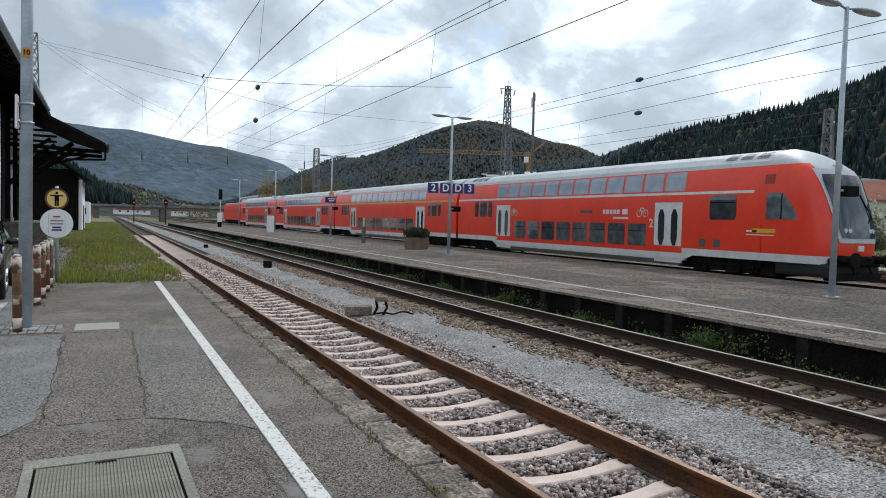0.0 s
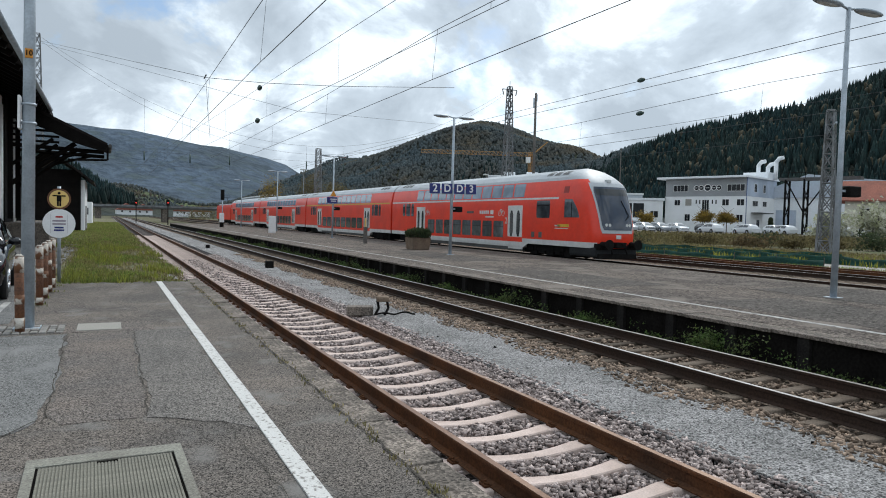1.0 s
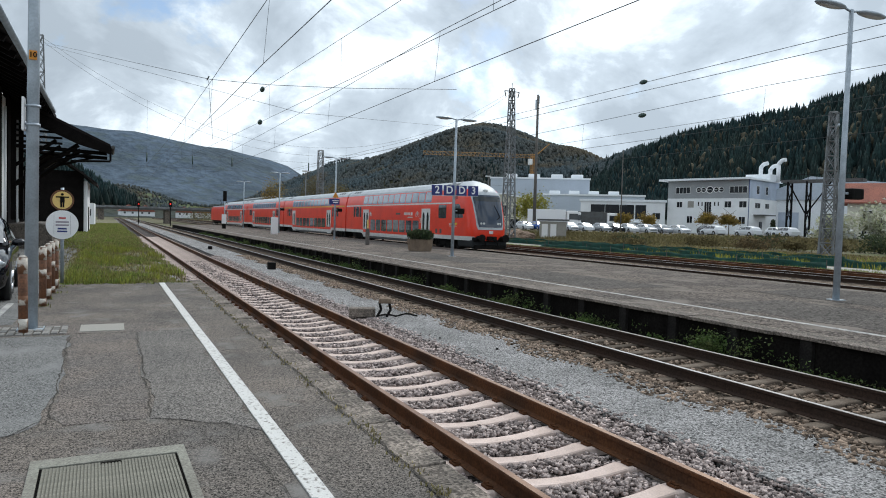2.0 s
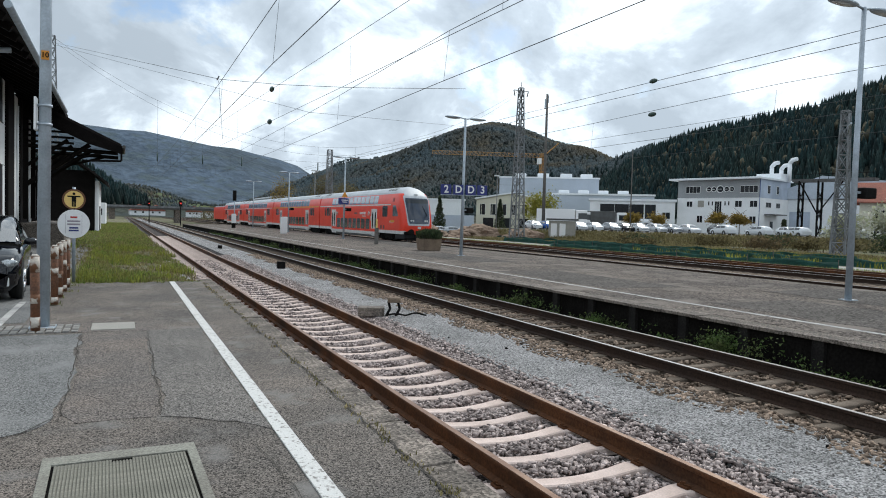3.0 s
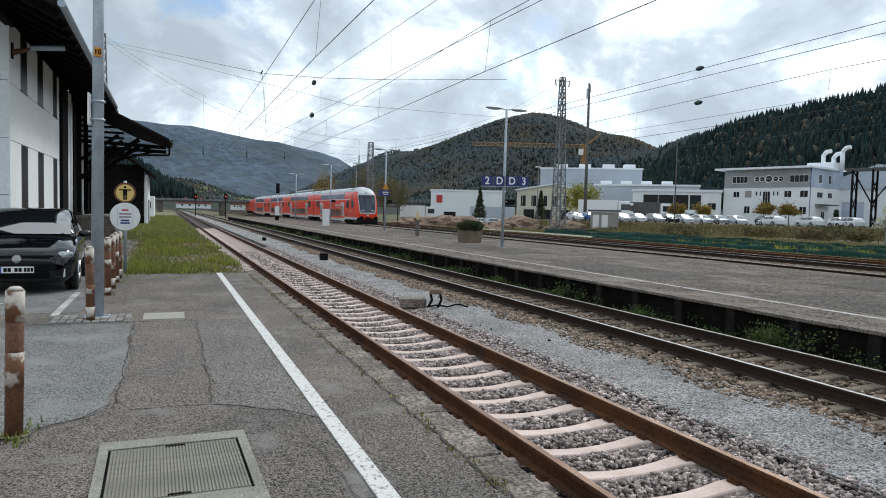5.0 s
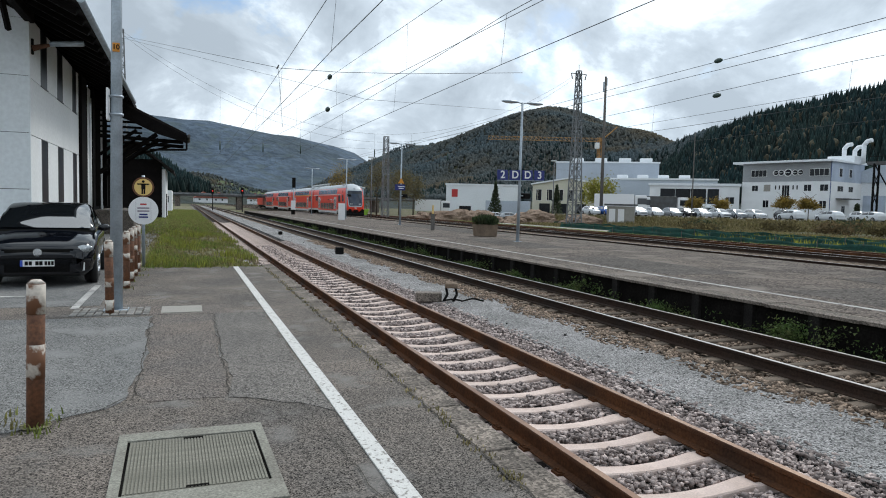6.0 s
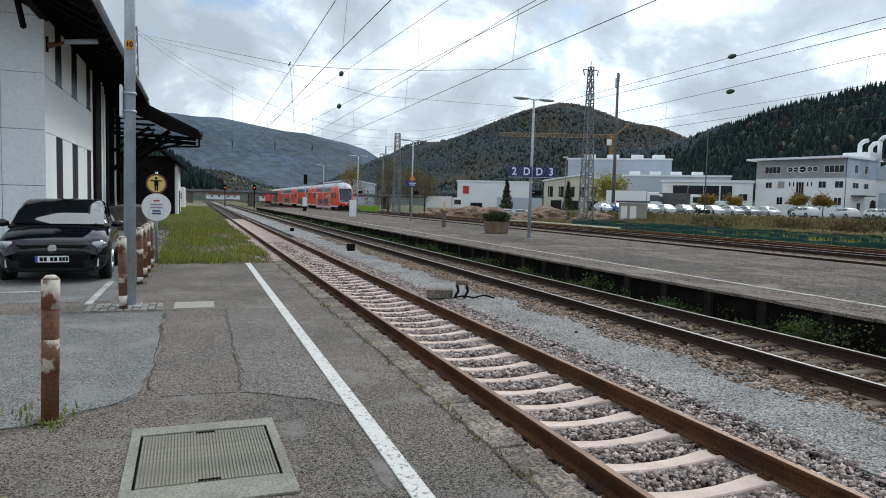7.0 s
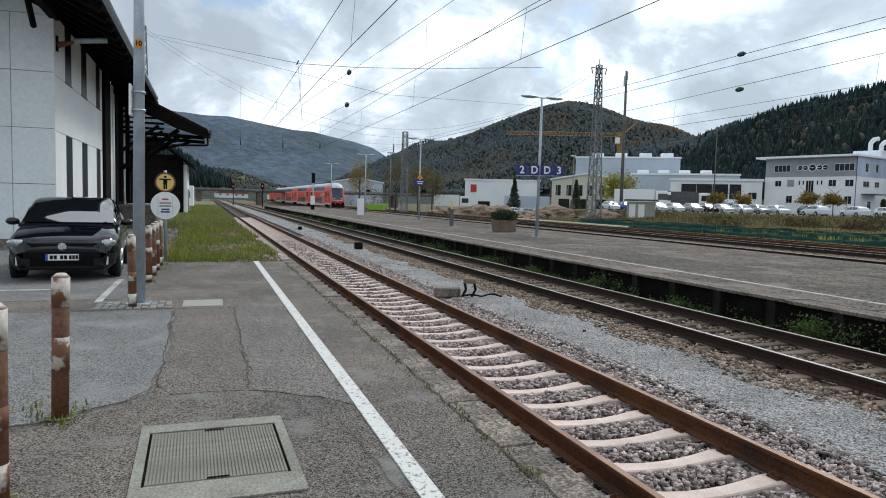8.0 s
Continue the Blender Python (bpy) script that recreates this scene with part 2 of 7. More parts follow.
COVER_FRAME = mat("cover_frame", (0.25, 0.245, 0.21), 0.9, speck=(120, 0.2), var=0.25, scale=3, fine=60, bump=0.3, dist=0.004, tint=(0.19, 0.18, 0.155))
COVER_LID = mat("cover_lid", (0.225, 0.215, 0.18), 0.9, var=0.2, scale=3, fine=60, bump=0.2, dist=0.003, tint=(0.175, 0.168, 0.14))
COBBLE = mat("cobble", (0.24, 0.23, 0.215), 0.9, var=0.2, scale=4, fine=50, bump=0.4, dist=0.005, obj=0.3)
RUST_POST = mat("rusted_steel", (0.15, 0.062, 0.028), 0.8, var=0.35, scale=6, fine=40, bump=0.4, dist=0.004, tint=(0.10, 0.045, 0.025))
PEEL_WHITE = mat("peeling_white", (0.58, 0.54, 0.48), 0.75, var=0.15, scale=5, fine=50, bump=0.3, dist=0.003, tint=(0.48, 0.42, 0.36), stain=((0.15, 0.065, 0.03), 7, 0.47, 0.53))
PALE_YELLOW = mat("pale_yellow", (0.72, 0.50, 0.16), 0.5, var=0.08, bump=0)
SIGN_RED = mat("sign_red", (0.45, 0.03, 0.03), 0.5, var=0.1, bump=0)
BAR_GREY = mat("bar_grey", (0.30, 0.26, 0.30), 0.6, var=0.1, bump=0)
BLUE2 = mat("plate_blue", (0.02, 0.07, 0.45), 0.4, var=0.1, bump=0)
CHROME = mat("bright_metal", (0.62, 0.63, 0.65), 0.25, metal=0.9, var=0.08, bump=0)
TUB = mat("aggregate_tub", (0.22, 0.165, 0.12), 0.9, var=0.3, scale=3, fine=40, bump=0.5, dist=0.01, tint=(0.16, 0.12, 0.09))
SHRUB = mat("dark_shrub", (0.03, 0.055, 0.02), 0.7, var=0.3, scale=3, fine=30, bump=0, tint=(0.05, 0.06, 0.025), island=0.5)

TIMBER_GREY = mat("grey_pole", (0.14, 0.13, 0.12), 0.85, var=0.25, scale=1, fine=15, bump=0.2)
SIGNAL_RED = glow("signal_red", (0.8, 0.04, 0.03), 0.9)
YELLOW_GRASS = mat("yellow_grass", (0.26, 0.27, 0.05), 0.9, var=0.3, scale=2, fine=10, bump=0, tint=(0.20, 0.22, 0.05), island=0.4)
BARK = mat("bark", (0.09, 0.075, 0.06), 0.95, var=0.3, scale=3, fine=20, bump=0.3)
LEAF_YELLOW = mat("yellow_green_leaf", (0.30, 0.27, 0.045), 0.8, var=0.3, scale=1, fine=10, bump=0, tint=(0.20, 0.21, 0.04), island=0.4)
LEAF_OCHRE = mat("ochre_leaf", (0.25, 0.17, 0.035), 0.8, var=0.3, scale=1, fine=10, bump=0, tint=(0.18, 0.13, 0.03), island=0.4)
LEAF_BARE = mat("budding_twig", (0.15, 0.125, 0.06), 0.9, var=0.3, scale=1, fine=10, bump=0, tint=(0.10, 0.085, 0.045), island=0.5)
LEAF_DRY = mat("dry_scrub", (0.15, 0.11, 0.06), 0.9, var=0.3, scale=1, fine=10, bump=0, tint=(0.10, 0.08, 0.045), island=0.5)
SHRUB_ = mat("dark_green_leaf", (0.035, 0.055, 0.022), 0.8, var=0.3, scale=1, fine=10, bump=0, tint=(0.05, 0.06, 0.03), island=0.5)
BLOSSOM = mat("pale_blossom", (0.50, 0.50, 0.42), 0.8, var=0.2, scale=1, fine=10, bump=0, tint=(0.30, 0.32, 0.18), island=0.4)
WOOD_DARK = mat("conifer_wood", (0.011, 0.026, 0.028), 0.95, var=0.3, scale=0.02, fine=0.6, bump=0, tint=(0.020, 0.034, 0.030), island=0.5)
WOOD_BROWN = mat("bare_wood", (0.062, 0.060, 0.042), 0.95, var=0.3, scale=0.02, fine=0.6, bump=0, tint=(0.075, 0.066, 0.045), island=0.4)
# bare grey-brown woods, with blue valley haze mixed into the colour
WOOD_HAZY = mat("hazy_grey_wood", (0.072, 0.094, 0.103), 0.95, spec=0.1, var=0.3, scale=0.008, fine=0.5, bump=0, tint=(0.085, 0.088, 0.080), island=0.14, stain=((0.105, 0.092, 0.068), 0.012, 0.54, 0.64))

for foliage in (GRASS, YELLOW_GRASS, LEAF_YELLOW, LEAF_OCHRE, LEAF_BARE, LEAF_DRY, SHRUB, SHRUB_, BLOSSOM):
    leaf(foliage)


# ---- building blocks ----
def part(name, bm, material, parent=None, label=""):
    me = bpy.data.meshes.new(name)
    bm.to_mesh(me)
    bm.free()
    for m in material if isinstance(material, (list, tuple)) else [material]:
        me.materials.append(m)
    ob = new(name, me)
    ob.parent = parent
    if label:
        ob["label"] = label
    return ob


def piece(name, me, parent, m):
    ob = new(name, me)
    ob.parent = parent
    ob.matrix_basis = m
    return ob


def thing(name, m, label, category, group="", kind=""):
    ob = new(name)
    ob.matrix_basis = m
    return tagged(ob, label, category, group, kind)


def box(bm, x0, x1, y0, y1, z0, z1, bevel=0.0, m=None, mi=0):
    g = bmesh.ops.create_cube(bm, size=1, matrix=Matrix.Translation(((x0 + x1) / 2, (y0 + y1) / 2, (z0 + z1) / 2)) @ Matrix.Diagonal((x1 - x0, y1 - y0, z1 - z0, 1)))
    vs = g["verts"]
    fs = {f for v in vs for f in v.link_faces}
    for f in fs:
        f.material_index = mi
    if bevel:
        es = {e for v in vs for e in v.link_edges}
        r = bmesh.ops.bevel(bm, geom=list(es), offset=bevel, segments=2, affect="EDGES", profile=0.6)
        vs = list({v for f in r["faces"] for v in f.verts} | {v for v in vs if v.is_valid})
        for f in r["faces"]:
            f.material_index = mi
    if m is not None:
        bmesh.ops.transform(bm, matrix=m, verts=[v for v in vs if v.is_valid])
    return bm


def tube(bm, a, b, r0, r1=None, seg=8, mi=0):
    a, b = Vector(a), Vector(b)
    d = b - a
    g = bmesh.ops.create_cone(bm, cap_ends=True, segments=seg, radius1=r0, radius2=r0 if r1 is None else r1, depth=d.length,
                              matrix=Matrix.Translation((a + b) / 2) @ d.to_track_quat("Z", "Y").to_matrix().to_4x4())
    for f in {f for v in g["verts"] for f in v.link_faces}:
        f.material_index, f.smooth = mi, len(f.verts) == 4 and seg > 6
    return bm


def boxed(x0, x1, y0, y1, z0, z1, bevel=0.0):
    return box(bmesh.new(), x0, x1, y0, y1, z0, z1, bevel)


def extrude_y(bm, profile, y0, y1, mi=0, close=True):
    """A closed profile of (x, z) drawn from y0 to y1."""
    a = [bm.verts.new((x, y0, z)) for x, z in profile]
    b = [bm.verts.new((x, y1, z)) for x, z in profile]
    k = len(profile)
    for i in range(k):
        f = bm.faces.new((a[i], a[(i + 1) % k], b[(i + 1) % k], b[i]))
        f.material_index = mi
    if close:
        bm.faces.new(a[::-1]).material_index = mi
        bm.faces.new(b).material_index = mi
    bmesh.ops.recalc_face_normals(bm, faces=bm.faces)
    return bm


def structure(name, bm, material, label=""):
    return tagged(part(name, bm, material), label, "", "", "structure")


def text(name, body, size, m, material, parent=None, label="", align="CENTER"):
    cu = bpy.data.curves.new(name, "FONT")
    cu.body, cu.size, cu.align_x, cu.align_y, cu.extrude = body, size, align, "CENTER", 0.004
    cu.offset = 0.02 * size
    tmp = bpy.data.objects.new(name, cu)
    me = bpy.data.meshes.new_from_object(tmp)
    bpy.data.objects.remove(tmp)
    me.materials.clear()
    me.materials.append(material)
    ob = new(name, me)
    ob.parent = parent
    ob.matrix_basis = m
    if label:
        ob["label"] = label
    return ob


def smooth(ob, angle=35):
    me = ob.data
    for p in me.polygons:
        p.use_smooth = True
    me.set_sharp_from_angle(angle=radians(angle))
    return ob


# ---- ground and hills: one sheet to the horizon ----
HILLS = [  # azimuth of the centre in degrees right of +Y, distance, height, half width across, half depth
    (28.5, 1350, 167, 170, 330), (35.5, 1450, 64, 150, 330), (19.5, 1500, 82, 150, 350), (14.5, 1700, 81, 150, 330),
    (47.0, 850, 66, 95, 230), (54.0, 850, 57, 105, 230), (62.0, 850, 92, 115, 230), (71.0, 850, 124, 130, 230), (-4.5, 800, 52, 62, 150), (0.5, 1500, 52, 120, 220), (42.0, 980, 59, 70, 230), (37.5, 1150, 51, 70, 230),
    (-3.0, 2900, 258, 330, 600), (6.0, 2950, 229, 300, 600), (13.0, 3150, 176, 260, 600), (-14.0, 2800, 274, 400, 600), (-35.0, 2000, 250, 600, 500), (95.0, 900, 190, 300, 280)]


def hill(x, y):
    h = 0.0
    for az, dist, top, wide, deep in HILLS:
        c, s_ = math.cos(radians(az)), math.sin(radians(az))
        u, v = x * c - y * s_, x * s_ + y * c - dist
        h = h + top * np.exp(-(u / wide) ** 2 - (v / deep) ** 2)
    return h


def ground_height(x, y):
    r = np.hypot(x, y)
    far = np.clip((r - 350) / 300, 0, 1)
    rough = 6 * np.sin(x / 71 + 1.3 * np.sin(y / 97)) * np.sin(y / 83 + x / 190) + 3 * np.sin(x / 29 + y / 41)
    folds = 34 * np.sin(x / 260 + 0.9 * np.sin(y / 410)) * np.sin(y / 330 + 0.6 + 0.7 * np.sin(x / 300)) + 9 * np.sin(x / 90 + y / 140)
    folds = folds * np.clip((r - 1900) / 500, 0, 1) * np.clip(hill(x, y) / 240, 0, 1) * np.clip((3300 - r) / 900, 0, 1) * np.clip((hill(x, y) - 20) / 60, 0, 1)
    return -0.76 + far * (hill(x, y) + folds + rough * np.clip(hill(x, y) / 60, 0, 1))


def ground_sheet():
    rings = [0, 30, 60, 100, 150, 220, 300] + list(np.arange(360, 2000, 40)) + list(np.arange(2000, 3300, 50)) + list(np.arange(3300, 4900, 100))
    turns = 220
    verts = [(0, 0, -0.76)]
    for r in rings[1:]:
        a = np.linspace(0, 2 * np.pi, turns, endpoint=False)
        x, y = r * np.sin(a), r * np.cos(a)
        verts += list(zip(x, y, ground_height(x, y)))
    faces = [(0, 1 + (i + 1) % turns, 1 + i) for i in range(turns)]
    for k in range(len(rings) - 2):
        o, p = 1 + k * turns, 1 + (k + 1) * turns
        faces += [(o + i, o + (i + 1) % turns, p + (i + 1) % turns, p + i) for i in range(turns)]
    me = bpy.data.meshes.new("ground")
    me.from_pydata(verts, [], faces)
    me.update()
    for p in me.polygons:
        p.use_smooth = True
        c = p.center
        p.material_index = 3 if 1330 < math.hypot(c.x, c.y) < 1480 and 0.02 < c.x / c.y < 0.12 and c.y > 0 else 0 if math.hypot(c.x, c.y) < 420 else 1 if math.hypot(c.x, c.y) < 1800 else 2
    me.materials.append(EARTH)
    me.materials.append(HILLSIDE)
    me.materials.append(HILL_HAZY)
    me.materials.append(MEADOW)
    return tagged(new("ground", me), "weedy valley floor rising to wooded hills", "", "", "structure")


HILLSIDE = mat("wooded_hillside", (0.055, 0.066, 0.066), 0.95, spec=0.1, var=0.4, scale=0.004, fine=0.12, bump=1.0, dist=6, tint=(0.045, 0.045, 0.028), stain=((0.10, 0.115, 0.04), 0.006, 0.6, 0.7))
# distant slopes: aerial haze is put into the pale blue base colour
HILL_HAZY = mat("hazy_hillside", (0.095, 0.125, 0.165), 0.95, spec=0.1, var=0.25, scale=0.004, fine=0.035, bump=1.0, dist=14, tint=(0.062, 0.080, 0.098), stain=((0.082, 0.106, 0.118), 0.02, 0.5, 0.66))
MEADOW = mat("hill_meadow", (0.105, 0.125, 0.065), 0.95, spec=0.1, var=0.3, scale=0.012, fine=0.2, bump=0.3, dist=1, tint=(0.075, 0.09, 0.06))
ground_sheet()

# ---- near platform ----
PLAT_END = 17.4
structure("pavement_platform", boxed(-30, -1.2, -6, PLAT_END, -0.7, 0), ASPHALT, "worn dark asphalt platform with patched strips")
structure("pavement_parking", boxed(-30, -4.2, 11.2, 60, -0.69, 0.004), ASPHALT_OLD, "pale worn asphalt of the parking area")
structure("platform_stripe", boxed(-1.925, -1.805, -3, 17.25, 0.0, 0.011), WHITE_LINE, "white safety stripe painted on asphalt")
structure("pavement_island", boxed(7.85, 17.55, -25, 135, -0.7, -0.12), ASPHALT_ISLE, "worn asphalt island platform")
structure("ballast_bed", boxed(-1.2, 2.6, -10, 400, -0.75, -0.70), BALLAST_SHADED, "ballast bed, darkened for the shade between loose stones")
structure("gravel_path", boxed(2.34, 4.0, -10, 300, -0.72, -0.60), GRAVEL, "fine grey gravel strip between the tracks")
structure("ballast_bed_middle", boxed(4.0, 7.5, -10, 400, -0.78, -0.74), BALLAST_BROWN, "brownish old track ballast")
structure("ballast_bed_far", boxed(17.57, 31.4, -30, 400, -0.75, -0.44), BALLAST_BROWN, "brown old ballast of the far tracks")


def kerb_line(name, x0, x1, y0, y1, z0, z1, step, material, label):
    base = tagged(new(name), label, "", "", "structure")
    me = None
    y = y0
    while y < y1:
        if me is None:
            bm = boxed(x0, x1, 0.006, step - 0.006, z0, z1, 0.012)
            me = bpy.data.meshes.new("kerbstone")
            bm.to_mesh(me)
            bm.free()
            me.materials.append(material)
        piece("kerbstone", me, base, pose(random.uniform(-0.006, 0.006), y, random.uniform(-0.008, 0.004), 0, 0, random.uniform(-0.2, 0.2)))
        y += step
    return base


kerb_line("platform_kerb", -1.2, -0.93, -5, PLAT_END, -0.7, -0.002, 1.0, KERB, "weathered concrete platform kerb")
kerb_line("island_kerb", 7.34, 7.85, -25, 135, -0.185, -0.118, 1.0, KERB, "stained concrete edge slabs of the island platform")
# near-black face: soot, plus the overhang's shade painted in
structure("island_face", boxed(7.45, 7.86, -25, 135, -0.74, -0.186), DARK, "recessed platform face, soot and overhang shade in its colour")
supports = tagged(new("island_support"), "sooty, shade-darkened concrete supports below the island platform edge", "", "", "structure")
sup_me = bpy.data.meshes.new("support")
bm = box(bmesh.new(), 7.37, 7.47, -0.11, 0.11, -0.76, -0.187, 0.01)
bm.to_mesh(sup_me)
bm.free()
sup_me.materials.append(SHADED_SOOTY)
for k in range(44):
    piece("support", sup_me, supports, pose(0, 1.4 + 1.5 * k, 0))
kerb_line("island_far_kerb", 17.3, 17.56, -25, 135, -0.7, -0.118, 2.0, KERB, "concrete edge of the island platform")
structure("island_stripe", boxed(8.72, 8.86, -25, 120, -0.12, -0.115), LINE_WORN, "worn white stripe on the island platform")


# ---- tracks ----
def rail_profile(x):
    half = [(0.075, -0.172), (0.075, -0.160), (0.012, -0.14), (0.009, -0.05), (0.036, -0.036), (0.036, -0.008), (0.028, 0)]
    return [(x + a, z) for a, z in half] + [(x - a, z) for a, z in reversed(half)]


def sleeper_mesh(name, material, old):
    bm = bmesh.new()
    n = 14
    rows = []
    for i in range(n + 1):
        x = -1.3 + 2.6 * i / n
        d = abs(x)
        if old:
            top, w = -0.012 * (1 - min(1, (d / 0.6) ** 2)), 0.095
        else:
            top = 0.0 if 0.55 < d else -0.045 * (1 - (d / 0.55) ** 2)
            top -= 0.05 * max(0, (d - 1.0) / 0.3)
            w = 0.085 + 0.03 * min(1, max(0, (d - 0.25) / 0.5))
        rows.append([bm.verts.new((x, sy * (w + e), z)) for sy, e, z in ((-1, 0.035, -0.2), (-1, 0, top - 0.012), (-1, -0.012, top), (1, -0.012, top), (1, 0, top - 0.012), (1, 0.035, -0.2))])
    for a, b in zip(rows, rows[1:]):
        for i in range(5):
            bm.faces.new((a[i], a[i + 1], b[i + 1], b[i]))
    bm.faces.new(rows[0])
    bm.faces.new(rows[-1][::-1])
    bmesh.ops.recalc_face_normals(bm, faces=bm.faces)
    me = bpy.data.meshes.new(name)
    bm.to_mesh(me)
    bm.free()
    me.materials.append(material)
    return me


def fastening_mesh():
    bm = bmesh.new()
    for s_ in (-1, 1):
        box(bm, s_ * 0.10 - 0.035, s_ * 0.10 + 0.035, -0.055, 0.055, -0.01, 0.022)
        tube(bm, (s_ * 0.085, -0.05, 0.03), (s_ * 0.125, -0.02, 0.034), 0.010, seg=5)
        tube(bm, (s_ * 0.085, 0.05, 0.03), (s_ * 0.125, 0.02, 0.034), 0.010, seg=5)
        tube(bm, (s_ * 0.105, 0, 0.02), (s_ * 0.105, 0, 0.052), 0.014, seg=6)
    me = bpy.data.meshes.new("fastening")
    bm.to_mesh(me)
    bm.free()
    me.materials.append(RAIL)
    return me


def track(name, x, z, y0, y1, sl_end, sleeper, rail, label, spacing=0.6, phase=0.0, fast_end=0):
    base = thing(name, pose(x, 0, z), label, "railway track", "tracks", "structure")
    for s_ in (-1, 1):
        r = part("rail", extrude_y(bmesh.new(), rail_profile(s_ * 0.7535), y0, y1), rail, base)
        part("rail_head", boxed(s_ * 0.7535 - 0.03, s_ * 0.7535 + 0.03, y0, y1, -0.001, 0.003), STEEL_RUST if rail is RAIL else STEEL, r, "worn steel running surface")
    k = 0
    y = phase
    fast = fastening_mesh() if fast_end else None
    while y > -9:
        y -= spacing
    while y < sl_end:
        o = piece("sleeper", sleeper, base, pose(random.uniform(-0.02, 0.02), y, -0.172, 0, 0, random.uniform(-0.6, 0.6)))
        if y < fast_end:
            for s_ in (-1, 1):
                piece("fastening", fast, o, pose(s_ * 0.7535, 0, 0))
        y += spacing
    return base


NEW_SLEEPER = sleeper_mesh("sleeper", SLEEPER, False)
OLD_SLEEPER = sleeper_mesh("sleeper", SLEEPER_OLD, True)
track("near_track", 0.7535, ZR, -10, 420, 75, NEW_SLEEPER, RAIL, "rusty rails on pale pinkish concrete sleepers", 0.6, 4.28, 26)
track("middle_track", 5.645, ZR - 0.066, -10, 420, 70, OLD_SLEEPER, RAIL_DARK, "dark rails on old brown sleepers", 0.63, 0.2)
track("train_track", 19.2, -0.22, -30, 420, 60, OLD_SLEEPER, RAIL_DARK, "dark rails of the track the train runs on", 0.63, 0.2)
track("siding_track", 24.9, -0.25, -30, 420, 50, OLD_SLEEPER, RAIL_DARK, "rusty siding rails beyond the island platform", 0.63, 0.3)
track("outer_siding_track", 29.6, -0.3, -30, 420, 50, OLD_SLEEPER, RAIL, "rusty rails of the outer siding", 0.63, 0.3)


# ---- the train ----
HALF = [(1.30, 0.22), (1.36, 0.55), (1.39, 0.95), (1.39, 2.1), (1.385, 2.85), (1.34, 3.35), (1.25, 3.88), (1.12, 4.2), (0.86, 4.45), (0.45, 4.62), (0.0, 4.68)]
DROP = 0.22


def side_x(z):
    zs, xs = [p[1] for p in HALF], [p[0] for p in HALF]
    return float(np.interp(z, zs, xs))


def band(bm, y0, y1, z0, z1, out, side, thick=0.02, mi=0, rows=3, corner=0.0):
    """A panel that lies on the curved side of a coach, proud of it by out."""
    z0, z1 = z0 - DROP, z1 - DROP
    grid = []
    for i in range(rows + 1):
        z = z0 + (z1 - z0) * i / rows
        c = corner if i in (0, rows) else 0
        grid.append([bm.verts.new((side * (side_x(z) + out - d), y, z)) for d in (0, thick) for y in (y0 + c, y1 - c)])
    for a, b in zip(grid, grid[1:]):
        for f in ((a[0], a[1], b[1], b[0]), (a[1], a[3], b[3], b[1]), (a[2], a[0], b[0], b[2])):
            bm.faces.new(f).material_index = mi
    bm.faces.new((grid[0][0], grid[0][1], grid[0][3], grid[0][2])).material_index = mi
    bm.faces.new((grid[-1][0], grid[-1][1], grid[-1][3], grid[-1][2])).material_index = mi
    return bm


def shell(z0, z1, y0, y1, out=0.0, roof=False):
    pts = [(side_x(z0), z0)] + [p for p in HALF if z0 < p[1] < z1] + [(side_x(z1), z1)]
    pts = [(x + out, z) for x, z in pts]
    prof = pts + ([(-x, z) for x, z in reversed(pts) if x > 0.01])
    return extrude_y(bmesh.new(), prof, y0, y1)


def bogie(parent, y):
    b = part("bogie", boxed(-1.1, 1.1, y - 1.7, y + 1.7, 0.35, 0.75, 0.05), BOGIE, parent)
    for w in (-1.25, 1.25):
        for s_ in (-1, 1):
            bm = bmesh.new()
            tube(bm, (s_ * 0.78, y + w, 0.46), (s_ * 0.70, y + w, 0.46), 0.46, seg=20)
            part("wheel", bm, BOGIE, b)
            part("axle_box", boxed(s_ * 1.0 - 0.14, s_ * 1.0 + 0.14, y + w - 0.2, y + w + 0.2, 0.3, 0.65, 0.03), BOGIE, b)
            for q in (-0.45, 0.45):
                bm = bmesh.new()
                tube(bm, (s_ * 1.02, y + w + q, 0.4), (s_ * 1.02, y + w + q, 0.85), 0.11, seg=10)
                part("spring", bm, BOGIE, b)


